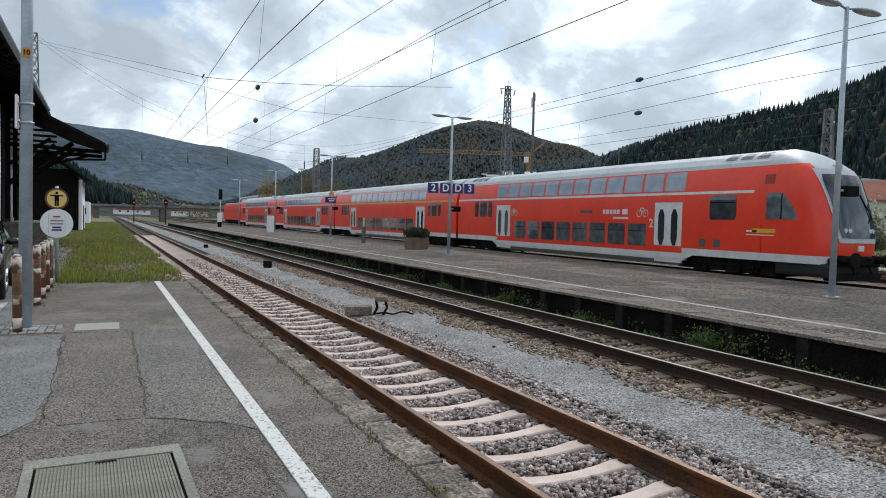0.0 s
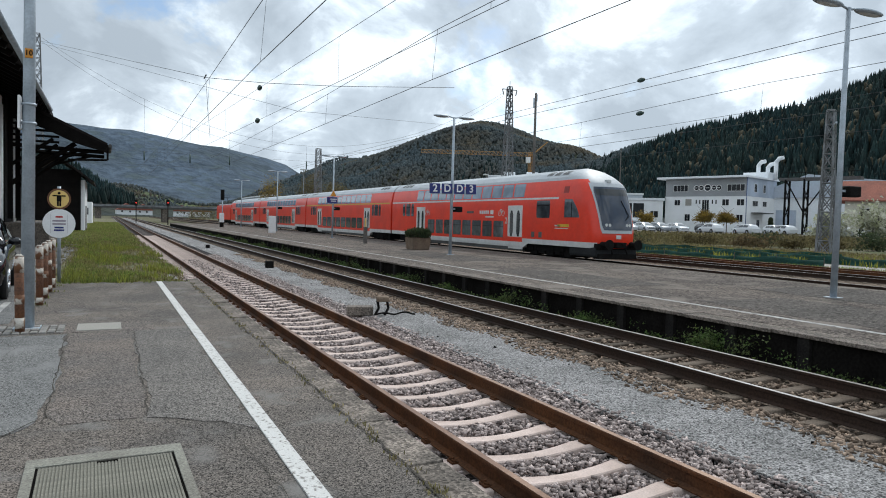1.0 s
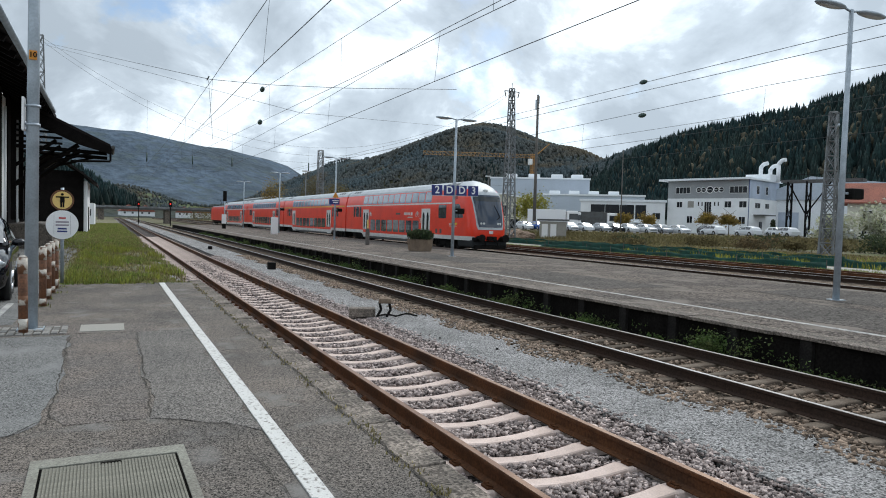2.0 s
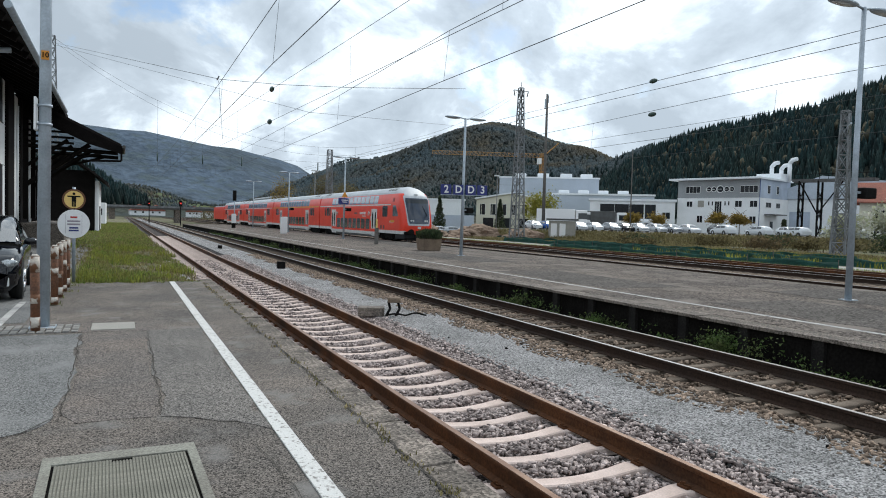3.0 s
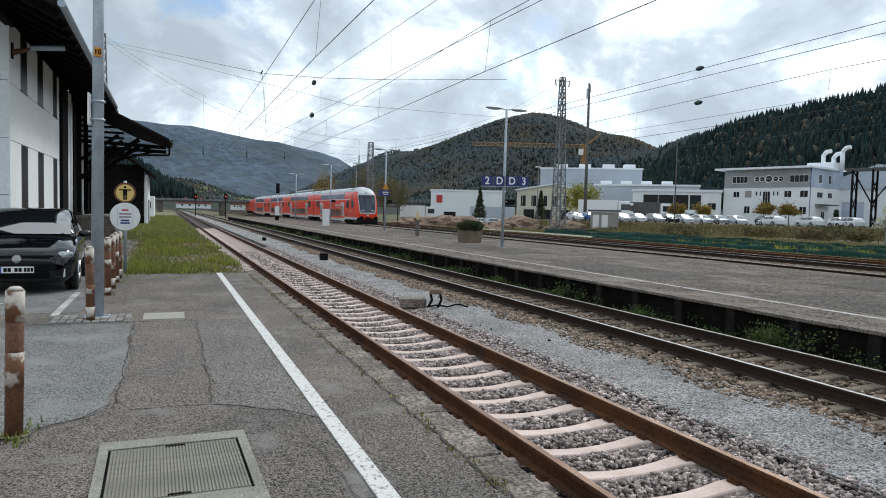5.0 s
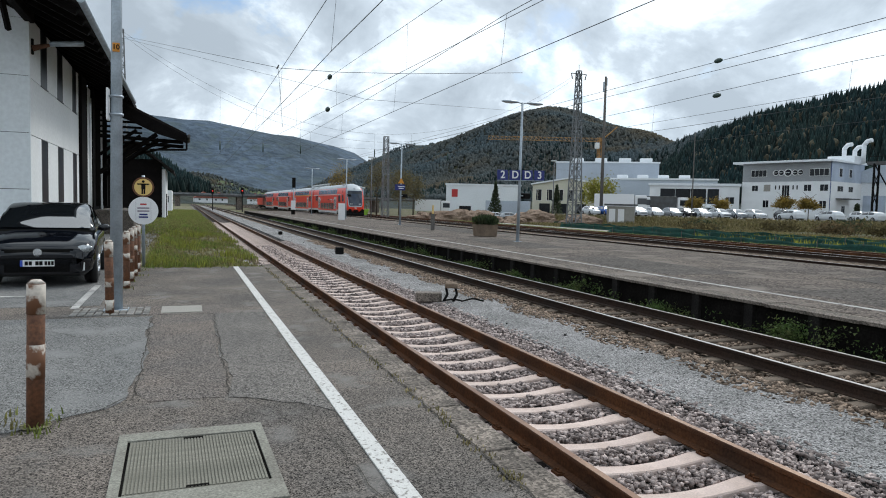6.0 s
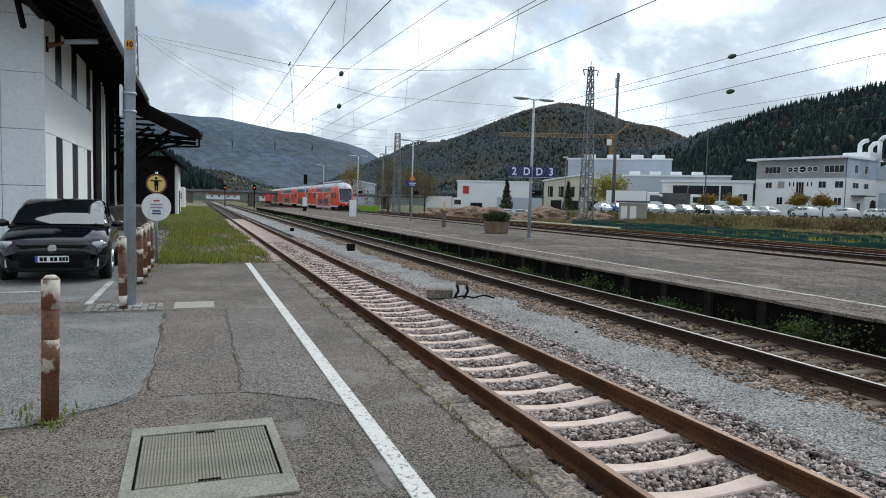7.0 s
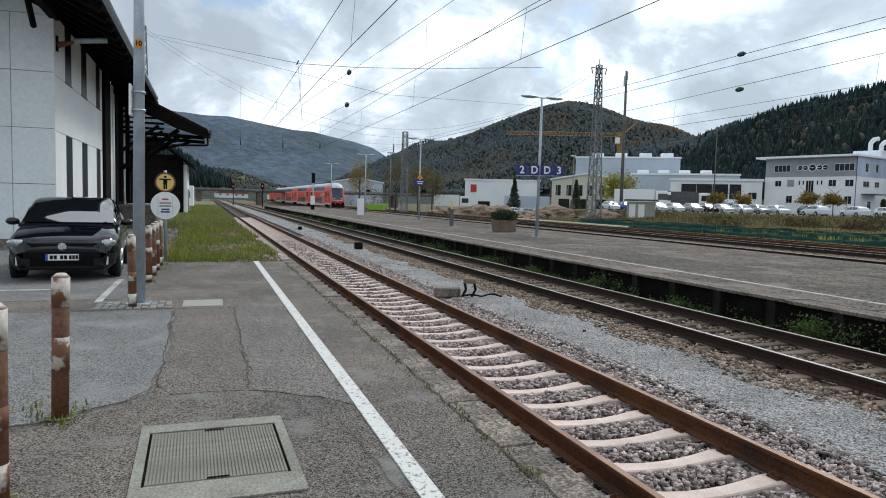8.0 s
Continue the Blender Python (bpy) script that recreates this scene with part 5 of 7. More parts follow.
def hatchback(m, paint, label, group="", full=True):
    """A compact hatchback, front towards -y, 4.2 m long."""
    c = thing("car", m, label, "car", group)
    st = [  # y, half width, bottom, belt at the side, middle height of the bonnet or deck
        (0.0, 0.60, 0.24, 0.56, 0.58), (0.05, 0.72, 0.2, 0.64, 0.69), (0.16, 0.82, 0.19, 0.72, 0.77), (0.4, 0.88, 0.19, 0.80, 0.86), (0.75, 0.893, 0.2, 0.86, 0.93),
        (1.15, 0.893, 0.2, 0.92, 1.0), (1.6, 0.89, 0.2, 0.95, 0.98), (2.4, 0.89, 0.2, 0.97, 0.98), (3.3, 0.888, 0.2, 1.0, 1.0), (3.9, 0.87, 0.22, 1.0, 1.02), (4.12, 0.82, 0.28, 0.95, 0.98), (4.2, 0.70, 0.35, 0.85, 0.86)]
    rings = []
    for y, w, zb, zs, zm in st:
        half = [(0, zb), (w * 0.86, zb), (w * 0.97, zb + 0.1), (w, zb + 0.28), (w, zs - 0.16), (w * 0.97, zs - 0.04), (w * 0.88, zs + (zm - zs) * 0.35), (w * 0.5, zm - 0.01), (0, zm)]
        full_ring = [(x, y, z) for x, z in half] + [(-x, y, z) for x, z in reversed(half[1:-1])]
        rings.append(full_ring + [full_ring[0]])
    body = part("body", car_loft([[p for p in r] for r in rings]), paint, c)
    cab = [(1.02, 0.80, 0.98, 0.985), (1.35, 0.775, 1.14, 1.19), (1.78, 0.72, 1.34, 1.40), (2.1, 0.675, 1.43, 1.475), (2.8, 0.66, 1.44, 1.49), (3.5, 0.65, 1.39, 1.44), (3.85, 0.66, 1.25, 1.28), (4.05, 0.70, 1.0, 1.02)]
    rings = []
    for y, w, zs, zm in cab:
        half = [(0, 0.9), (0.84, 0.92), (0.835, 0.97), (w + (0.83 - w) * 0.35, 0.97 + (zs - 0.97) * 0.6), (w, zs - 0.02), (w * 0.9, zs + (zm - zs) * 0.6), (0, zm)]
        full_ring = [(x, y, z) for x, z in half] + [(-x, y, z) for x, z in reversed(half[1:-1])]
        rings.append(full_ring + [full_ring[0]])
    roof = part("cabin", car_loft(rings), paint, c)
    ws = bmesh.new()
    grid = []
    for i in range(7):
        y = 1.0 + 0.98 * i / 6
        zm = float(np.interp(y, [r[0] for r in cab], [r[3] for r in cab]))
        zs = float(np.interp(y, [r[0] for r in cab], [r[2] for r in cab]))
        w = float(np.interp(y, [r[0] for r in cab], [r[1] for r in cab])) - 0.01
        grid.append([ws.verts.new((w * u, y, zm - (zm - zs) * (0.4 * abs(u) / 0.9 if abs(u) < 0.9 else 0.4 + (abs(u) - 0.9) * 5) + 0.03)) for u in (-0.97, -0.9, -0.5, 0, 0.5, 0.9, 0.97)])
    for a, b in zip(grid, grid[1:]):
        for k in range(6):
            ws.faces.new((a[k], a[k + 1], b[k + 1], b[k])).smooth = True
    part("windscreen", ws, CAR_GLASS, c, "windscreen reflecting clouds")
    for s_ in (-1, 1):
        for y0, y1, z1a, z1b in ((1.35, 2.45, 1.16, 1.40), (2.52, 3.45, 1.40, 1.34)):
            bm = bmesh.new()
            def sx(y, z):
                w = float(np.interp(y, [r[0] for r in cab], [r[1] for r in cab]))
                zs = float(np.interp(y, [r[0] for r in cab], [r[2] for r in cab]))
                return s_ * (w + (0.84 - w) * max(0, (zs - z) / max(0.05, zs - 0.95)) + 0.008)
            vs = [bm.verts.new((sx(y, z), y, z)) for y, z in ((y0, 1.0), (y1, 1.0), (y1, z1b), (y0 + 0.25 if y0 < 2 else y0, z1a + (0.1 if y0 < 2 else 0)))]
            bm.faces.new(vs)
            part("side_window", bm, CAR_GLASS, c)
        bm = bmesh.new()
        bmesh.ops.create_uvsphere(bm, u_segments=14, v_segments=8, radius=1, matrix=Matrix.Translation((s_ * 0.985, 1.36, 1.01)) @ Matrix.Diagonal((0.12, 0.09, 0.072, 1)))
        for f in bm.faces:
            f.smooth = True
        tube(bm, (s_ * 0.86, 1.36, 0.97), (s_ * 0.95, 1.36, 0.99), 0.025, seg=6)
        part("mirror", bm, paint, c, "wing mirror")
        bm = bmesh.new()
        g = bmesh.ops.create_uvsphere(bm, u_segments=14, v_segments=8, radius=1, matrix=Matrix.Translation((s_ * 0.655, 0.165, 0.655)) @ Matrix.Rotation(radians(-s_ * 28), 4, "Z") @ Matrix.Rotation(radians(-s_ * 9), 4, "Y") @ Matrix.Diagonal((0.235, 0.085, 0.082, 1)))
        for f in bm.faces:
            f.smooth = True
        hl = part("headlight", bm, HEADLIGHT, c, "clear headlight")
        bm = bmesh.new()
        tube(bm, (s_ * 0.66, 0.12, 0.645), (s_ * 0.66, 0.075, 0.645), 0.05, seg=14)
        part("reflector", bm, CHROME, hl)
        if full:
            part("fog_lamp", boxed(s_ * 0.68 - 0.05, s_ * 0.68 + 0.05, 0.05, 0.12, 0.28, 0.44, 0.02), LAMP_GLASS, c)
        for y in (0.82, 3.4):
            bm = bmesh.new()
            tube(bm, (s_ * 0.9, y, 0.315), (s_ * 0.68, y, 0.315), 0.315, seg=28)
            bmesh.ops.bevel(bm, geom=[e for e in bm.edges if e.calc_length() < 0.1], offset=0.03, segments=2, affect="EDGES")
            wh = part("wheel", bm, RUBBER, c, "black tyre")
            bm = bmesh.new()
            tube(bm, (s_ * 0.912, y, 0.315), (s_ * 0.86, y, 0.315), 0.05, seg=14)
            for k in range(5):
                a = k * 2 * math.pi / 5
                tube(bm, (s_ * 0.905, y, 0.315), (s_ * 0.9, y + 0.21 * math.cos(a), 0.315 + 0.21 * math.sin(a)), 0.035, seg=8)
            bmesh.ops.create_cone(bm, cap_ends=False, segments=28, radius1=0.225, radius2=0.225, depth=0.03, matrix=Matrix.Translation((s_ * 0.9, y, 0.315)) @ Matrix.Rotation(radians(90), 4, "Y"))
            part("rim", bm, CHROME, wh, "silver alloy rim")
            bm = bmesh.new()
            tube(bm, (s_ * 0.894, y, 0.33), (s_ * 0.80, y, 0.33), 0.37, seg=28)
            part("wheel_arch", bm, RUBBER, c)
    part("bumper_lip", boxed(-0.66, 0.66, 0.005, 0.12, 0.20, 0.25, 0.02), BOGIE, c)
    part("bonnet_gap", boxed(-0.55, 0.55, 0.025, 0.08, 0.665, 0.672), BOGIE, c)
    part("grille", boxed(-0.5, 0.5, 0.02, 0.1, 0.57, 0.66, 0.015), BOGIE, c, "black honeycomb grille")
    if full:
        for z in (0.585,):
            part("grille_strip", boxed(-0.5, 0.5, 0.012, 0.03, z, z + 0.005), SIGN_RED, c, "thin red trim strip")
        bm = bmesh.new()
        tube(bm, (0, 0.02, 0.615), (0, 0.0, 0.615), 0.068, seg=24)
        part("badge", bm, CHROME, c, "round chrome badge")
        part("air_intake", boxed(-0.52, 0.52, 0.0, 0.1, 0.25, 0.44, 0.02), BOGIE, c)
        pl = part("licence_plate", boxed(-0.26, 0.26, -0.024, -0.004, 0.375, 0.485), WHITE, c, "white licence plate")
        part("plate_band", boxed(-0.26, -0.22, -0.027, -0.024, 0.375, 0.485), BLUE2, pl)
        for x0, w in ((-0.19, 0.05), (-0.13, 0.05), (-0.03, 0.05), (0.03, 0.05), (0.11, 0.04), (0.16, 0.04), (0.21, 0.04)):
            part("plate_bar", boxed(x0, x0 + w, -0.027, -0.024, 0.395, 0.465), BOGIE, pl)
    return c


BLACK_PAINT = mat("black_car_paint", (0.004, 0.005, 0.008), 0.06, var=0.1, scale=1, fine=5, bump=0, spec=0.5)
HEADLIGHT = mat("headlight_glass", (0.50, 0.53, 0.55), 0.08, metal=0.5, var=0.5, scale=16, fine=60, bump=0.3, dist=0.01)
CAR_GLASS = mat("car_glass", (0.008, 0.010, 0.012), 0.03, var=0.1, bump=0, spec=1.0)
CAR_GLASS.node_tree.nodes["Principled BSDF"].inputs["Coat Weight"].default_value = 1.0      # laminated, tinted glass
CAR_GLASS.node_tree.nodes["Principled BSDF"].inputs["Coat IOR"].default_value = 1.75
CAR_GLASS.node_tree.nodes["Principled BSDF"].inputs["Coat Roughness"].default_value = 0.02
RUBBER = mat("tyre_rubber", (0.012, 0.012, 0.012), 0.8, var=0.3, bump=0.1)
hatchback(pose(-5.42, 13.6, 0.004, 0, 0, 3), BLACK_PAINT, "glossy black hatchback parked beside the shed")
for a in ((-4.55, -4.45, 10.9, 13.8), (-6.9, -6.8, 10.9, 13.8)):
    structure("parking_line", boxed(*a, 0.0, 0.008), LINE_WORN, "worn white parking line")
structure("parking_line", boxed(-12, -5.4, 12.4, 12.5, 0.0, 0.0085), LINE_WORN, "worn white parking line")

# ---- freight shed ----
SH_X, SH_Y = -7.0, 21.8
shed = tagged(new("shed_wall"), "pale clad freight shed with black timber frame", "", "", "structure")
part("wall_core", boxed(-18, SH_X - 0.05, SH_Y + 0.05, 38.6, -0.1, 6.5), DARK, shed)
for i in range(10):
    for j in range(4):
        x1 = SH_X - i * 1.07
        part("panel", boxed(x1 - 1.055, x1, SH_Y, SH_Y + 0.06, 0.25 + j * 1.55, 0.25 + j * 1.55 + 1.535), GREY_PANEL, shed)
part("plinth", boxed(-18, SH_X + 0.02, SH_Y - 0.02, 38.6, -0.1, 0.24), KERB, shed)
for z0, z1 in ((0.25, 1.4), (1.4, 3.28), (3.3, 4.84), (4.86, 6.5)):
    if z0 in (1.4, 4.86):
        edges = [21.86, 23.35, 24.4, 26.15, 27.3, 29.4, 30.45, 31.0]
        for a, b in ((0, 1), (2, 3), (4, 5), (6, 7)):
            part("render_field", boxed(SH_X - 0.06, SH_X, edges[a], edges[b], z0, z1), WHITE_WALL, shed, "white side wall")
        for a, b in ((1, 2), (3, 4), (5, 6)):
            w_ = part("window", boxed(SH_X - 0.05, SH_X - 0.004, edges[a], edges[b], z0, z1), GLASS_DULL, shed, "narrow dark window")
            part("window_frame", boxed(SH_X - 0.05, SH_X + 0.006, edges[a], edges[a] + 0.05, z0, z1), SKIRT, w_)
            part("window_sill", boxed(SH_X - 0.06, SH_X + 0.03, edges[a], edges[b], z0 - 0.03, z0), SKIRT, w_)
    else:
        part("render_field", boxed(SH_X - 0.06, SH_X, 21.86, 31.0, z0, z1), WHITE_WALL, shed, "white side wall")
part("timber_post", boxed(SH_X - 0.05, SH_X + 0.12, 31.0, 32.6, 0, 6.5), TIMBER, shed, "black timber door surround")
yy = 32.6
while yy < 37:
    part("render_field", boxed(SH_X - 0.06, SH_X, yy, yy + 2.1, 1.2, 6.4), WHITE_WALL, shed, "white side wall")
    part("timber_post", boxed(SH_X - 0.05, SH_X + 0.1, yy + 2.1, yy + 2.9, 0, 6.5), TIMBER, shed)
    yy += 2.9
part("timber_rail", boxed(SH_X - 0.03, SH_X + 0.06, 32.6, 38.6, 1.0, 1.22), TIMBER, shed)
for yy in (33.4, 37.5):
    bm = bmesh.new()
    tube(bm, (SH_X + 0.14, yy, 0), (SH_X + 0.14, yy, 5.9), 0.05, seg=10)
    part("downpipe", bm, WHITE_WALL, shed, "pale downpipe")
roof = tagged(new("shed_roof"), "dark tiled roof with wide timber eaves", "", "", "structure")
RIDGE, EAVE, EZ, RZ = -12.5, -5.35, 6.12, 9.6
part("roof_plane", extrude_y(bmesh.new(), [(EAVE, EZ), (EAVE, EZ + 0.2), (RIDGE, RZ + 0.2), (-19.65, EZ + 0.2), (-19.65, EZ), (RIDGE, RZ)], 18.3, 38.8), TILE_ROOF, roof)
bm = bmesh.new()
tube(bm, (EAVE + 0.06, 18.2, EZ + 0.08), (EAVE + 0.06, 36.2, EZ + 0.08), 0.09, seg=12)
part("gutter", bm, GALV, roof, "grey half-round gutter")
for yy in np.arange(18.8, 38.6, 1.1):
    a = math.atan2(RZ - EZ, EAVE - RIDGE)
    bm = boxed(-2.2, 0, -0.07, 0.07, -0.18, -0.005)
    bmesh.ops.transform(bm, matrix=Matrix.Translation((EAVE - 0.04, yy, EZ)) @ Matrix.Rotation(a, 4, "Y"), verts=bm.verts)
    part("rafter", bm, TIMBER, roof)
part("purlin", boxed(EAVE - 1.75, EAVE - 1.55, 18.6, 22, 6.35, 6.6), TIMBER, roof)
part("purlin", boxed(-9.2, -9.0, 18.6, 22, 7.2, 7.5), TIMBER, roof)
for x in (-7.35,):
    bm = bmesh.new()
    tube(bm, (x, 21.15, 5.95), (x, 20.4, 6.6), 0.08, seg=4)
    part("strut", bm, TIMBER, roof)
part("gable_field", extrude_y(bmesh.new(), [(SH_X, 6.45), (RIDGE, 9.4), (-18, 6.45)], SH_Y, SH_Y + 0.06), GREY_PANEL, shed)
# loading canopy, a lower roof along the track side
can = thing("loading_canopy", pose(0, 0, 0), "black timber loading canopy on diagonal struts", "canopy")
CY0, CY1, CX, CZ = 36.0, 39.6, -2.95, 4.62
part("canopy_roof", extrude_y(bmesh.new(), [(-6.95, 6.5), (-6.95, 6.75), (CX, CZ + 0.22), (CX, CZ)], CY0, CY1), TILE_ROOF, can)
part("end_board", extrude_y(bmesh.new(), [(-6.95, 6.6), (CX, CZ + 0.1), (CX, CZ - 0.25), (-4.3, 4.75), (-5.4, 5.25), (-6.95, 5.85)], CY0 - 0.06, CY0), TIMBER, can, "black boarded end of the canopy")
part("fascia", boxed(CX - 0.03, CX + 0.04, CY0 - 0.02, CY1, CZ - 0.32, CZ + 0.14), TIMBER, can)
bm = bmesh.new()
tube(bm, (CX + 0.1, CY0 - 0.05, CZ + 0.1), (CX + 0.1, CY1, CZ + 0.1), 0.08, seg=10)
part("gutter", bm, SKIRT, can)
for yy in (CY0 + 0.3, CY1 - 0.3):
    for a, b, r in (((-6.9, 2.75), (-4.3, 4.75), 0.11), ((-6.9, 3.6), (-5.2, 4.9), 0.08), ((-6.9, 4.55), (-3.1, 4.42), 0.09), ((-5.4, 3.9), (-3.6, 4.45), 0.06)):
        bm = bmesh.new()
        tube(bm, (a[0], yy, a[1]), (b[0], yy, b[1]), r, seg=4)
        part("strut", bm, TIMBER, can)
    part("wall_post", boxed(-6.98, -6.78, yy - 0.1, yy + 0.1, 1.2, 6.4), TIMBER, can)
for z in (4.75, 5.0, 5.25, 5.5, 5.75):
    part("louvre", boxed(-6.85, -4.95 if z < 5.3 else -5.6, CY0 + 0.2, CY0 + 0.3, z - 0.05, z + 0.05), TIMBER, can)
bm = bmesh.new()
tube(bm, (-4.6, CY0 + 0.1, 3.98), (CX, CY0 + 0.1, 4.05), 0.05, seg=6)
tube(bm, (CX, CY0 + 0.1, 4.05), (CX, CY0 + 0.1, 4.5), 0.05, seg=6)
part("frame_bar", bm, TIMBER, can)
part("loading_dock", boxed(-6.95, -5.2, CY0 - 2, CY1 + 4, -0.1, 1.05), KERB, can, "raised concrete loading dock")
wl = thing("wall_lamp", pose(SH_X, 22.1, 5.75), "tubular wall lamp on a rusty bracket", "lamp")
part("wall_plate", boxed(0, 0.05, -0.06, 0.06, -0.22, 0.2), DARK, wl)
bm = bmesh.new()
tube(bm, (0.03, 0, -0.05), (0.55, 0, 0.1), 0.09, 0.03)
part("bracket", bm, RUST_POST, wl, "rusty bracket")
bm = bmesh.new()
tube(bm, (0.45, 0, 0.1), (1.3, 0, 0.2), 0.07, 0.08, seg=14)
part("shade", bm, GALV, wl, "grey tubular lamp body")
# annex beyond the canopy
an = thing("annex_shed", pose(0, 0, 0), "small white annex with dark gabled roof", "building")
part("wall", boxed(-9.5, -4.62, 64, 72, -0.1, 4.2), WHITE_WALL, an)
# black panel added in place of the shadow below the loading canopy
part("gable_shade", boxed(-9.45, -4.9, 63.9, 64, -0.1, 5.0), TIMBER, an, "black gable panel standing in for shade under the canopy")
part("roof", extrude_y(bmesh.new(), [(-10.3, 3.9), (-7.1, 6.3), (-3.9, 3.9), (-3.9, 4.05), (-7.1, 6.5), (-10.3, 4.05)], 62.5, 73), TILE_ROOF, an)
part("door", boxed(-4.61, -4.57, 66, 68, 0, 2.1), TIMBER, an)
hut = thing("container_hut", pose(-6.0, 104, 0), "white hut beside the track", "hut")
part("wall", boxed(-2, 1.2, 0, 8, -0.1, 2.9, 0.03), WHITE_WALL, hut)
part("window", boxed(-1.2, -0.3, -0.02, 0.05, 1.2, 2.1), GLASS, hut)
part("window", boxed(0.0, 0.8, -0.02, 0.05, 1.2, 2.1), GLASS, hut)

# ---- overhead line ----
WIRE = mat("wire_dark", (0.05, 0.055, 0.06), 0.6, var=0.1, bump=0)
INSUL = mat("green_insulator", (0.02, 0.05, 0.04), 0.4, var=0.1, bump=0)


def wire(parent, name, pts, r):
    """One swept wire of five sides."""
    bm = bmesh.new()
    pts = [Vector(p) for p in pts]
    prev = None
    for i, p in enumerate(pts):
        d = (pts[min(i + 1, len(pts) - 1)] - pts[max(i - 1, 0)]).normalized()
        a = d.cross(Vector((0.3, 0.2, 1))).normalized()
        b = d.cross(a)
        ring = [bm.verts.new(p + (a * math.cos(k * 1.2566) + b * math.sin(k * 1.2566)) * r) for k in range(5)]
        if prev:
            for k in range(5):
                bm.faces.new((prev[k], prev[(k + 1) % 5], ring[(k + 1) % 5], ring[k]))
        prev = ring
    return part(name, bm, WIRE, parent)


def catenary(name, x, zc, zm, y0, y1, span, first, label, r=0.010, droppers=True, sway=0.2, msag=0.0, drift=0.0):
    base = thing(name, pose(0, 0, 0), label, "overhead line", "overhead lines")
    sx = sway
    ys, xs = [], []
    k = 0
    y = first
    while y > y0:
        y -= span
    contact, mess = [], []
    while y < y1:
        for i in range(6):
            u = i / 6
            contact.append((x + drift * (y + span * u) + sx * (1 - 2 * u), y + span * u, zc))
            mess.append((x + drift * (y + span * u) + sx * (1 - 2 * u) * 0.3, y + span * u, zm - 4 * msag * u * (1 - u)))
        y += span
        sx = -sx
    wire(base, "contact_wire", contact, r)
    wire(base, "catenary_wire", mess, r)
    if droppers:
        for c, m_ in list(zip(contact, mess))[::1]:
            if y0 < c[1] < min(y1, 130):
                wire(base, "dropper", [c, m_], 0.005)
    return base


catenary("overhead_line_near", 0.75, 5.55, 7.3, -12, 380, 66, 18, "contact wire and catenary over the near track", msag=0.35)
catenary("overhead_line_middle", 5.62, 5.65, 7.1, -12, 380, 66, 18, "contact wire and catenary over the middle track", msag=0.3)
ol = catenary("overhead_line_rising", 6.25, 6.9, 8.65, -12, 120, 66, 26, "overhead line with green insulators running across to the near track", sway=0.0, drift=-0.044)
ol3 = catenary("overhead_line_train", 19.2, 5.6, 7.05, -30, 380, 66, 18, "contact wire and catenary over the train track", msag=0.3)
wire(ol3, "feeder_wire", [(19.2, -30, 8.35), (19.4, 84, 8.3), (19.2, 380, 8.4)], 0.012)
wire(ol3, "feeder_wire", [(19.6, -30, 8.0), (19.0, 84, 7.9), (19.2, 380, 8.0)], 0.012)
catenary("overhead_line_siding", 24.9, 5.7, 7.2, -30, 380, 66, 30, "contact wire and catenary over the siding", droppers=False)


def insulator(parent, x, y, z, size=0.15):
    bm = bmesh.new()
    bmesh.ops.create_uvsphere(bm, u_segments=12, v_segments=8, radius=1, matrix=Matrix.Translation((x, y, z)) @ Matrix.Diagonal((size * 0.8, size * 2.4, size, 1)))
    part("insulator", bm, INSUL, parent, "green egg-shaped insulator")


insulator(ol, 4.55, 38.6, 8.65)
insulator(ol, 4.53, 39.0, 6.9)
insulator(ol3, 19.2, 24.7, 8.33, 0.11)
insulator(ol3, 19.2, 24.7, 6.8, 0.11)


def lattice_mast(name, x, y, z, h, wb, wt, label, rot=0, panels=12, r=0.05):
    m_ = thing(name, pose(x, y, z, 0, 0, rot), label, "mast", "line masts")
    legs = [(-1, -1), (1, -1), (1, 1), (-1, 1)]

    def at(c, u):
        w = wb + (wt - wb) * u
        return Vector((c[0] * w / 2, c[1] * w / 2, h * u))
    for c in legs:
        bm = bmesh.new()
        tube(bm, at(c, 0), at(c, 1), r * 1.3, r, seg=4)
        part("leg", bm, GALV_DARK, m_)
    for a, b in zip(legs, legs[1:] + legs[:1]):
        for i in range(panels):
            u, v = i / panels, (i + 1) / panels
            bm = bmesh.new()
            tube(bm, at(a, u), at(b, v), r * 0.6, seg=4)
            tube(bm, at(b, u), at(a, v), r * 0.6, seg=4)
            tube(bm, at(a, v), at(b, v), r * 0.6, seg=4)
            part("bracing", bm, GALV_DARK, m_)
    part("foot", boxed(-wb / 2 - 0.4, wb / 2 + 0.4, -wb / 2 - 0.4, wb / 2 + 0.4, -0.3, 0.25, 0.05), KERB, m_, "concrete foot")
    return m_


GALV_DARK = mat("weathered_steel", (0.22, 0.235, 0.25), 0.7, metal=0.2, var=0.2, scale=1, fine=10, bump=0, tint=(0.12, 0.12, 0.12))
HS = 84.0
m1 = lattice_mast("line_mast", 48.3, HS, -0.8, 21.6, 1.55, 0.55, "tall grey lattice mast at the yard", 0, 13, 0.08)
bm = bmesh.new()
tube(bm, (-1.2, 0, 21.2), (1.2, 0, 21.2), 0.06)
tube(bm, (-1.2, 0, 21.2), (-1.0, 0, 20.4), 0.08)
tube(bm, (1.2, 0, 21.2), (1.0, 0, 20.4), 0.08)
tube(bm, (0, 0, 21.6), (0, 0, 22.4), 0.04)
part("crossarm", bm, GALV_DARK, m1)
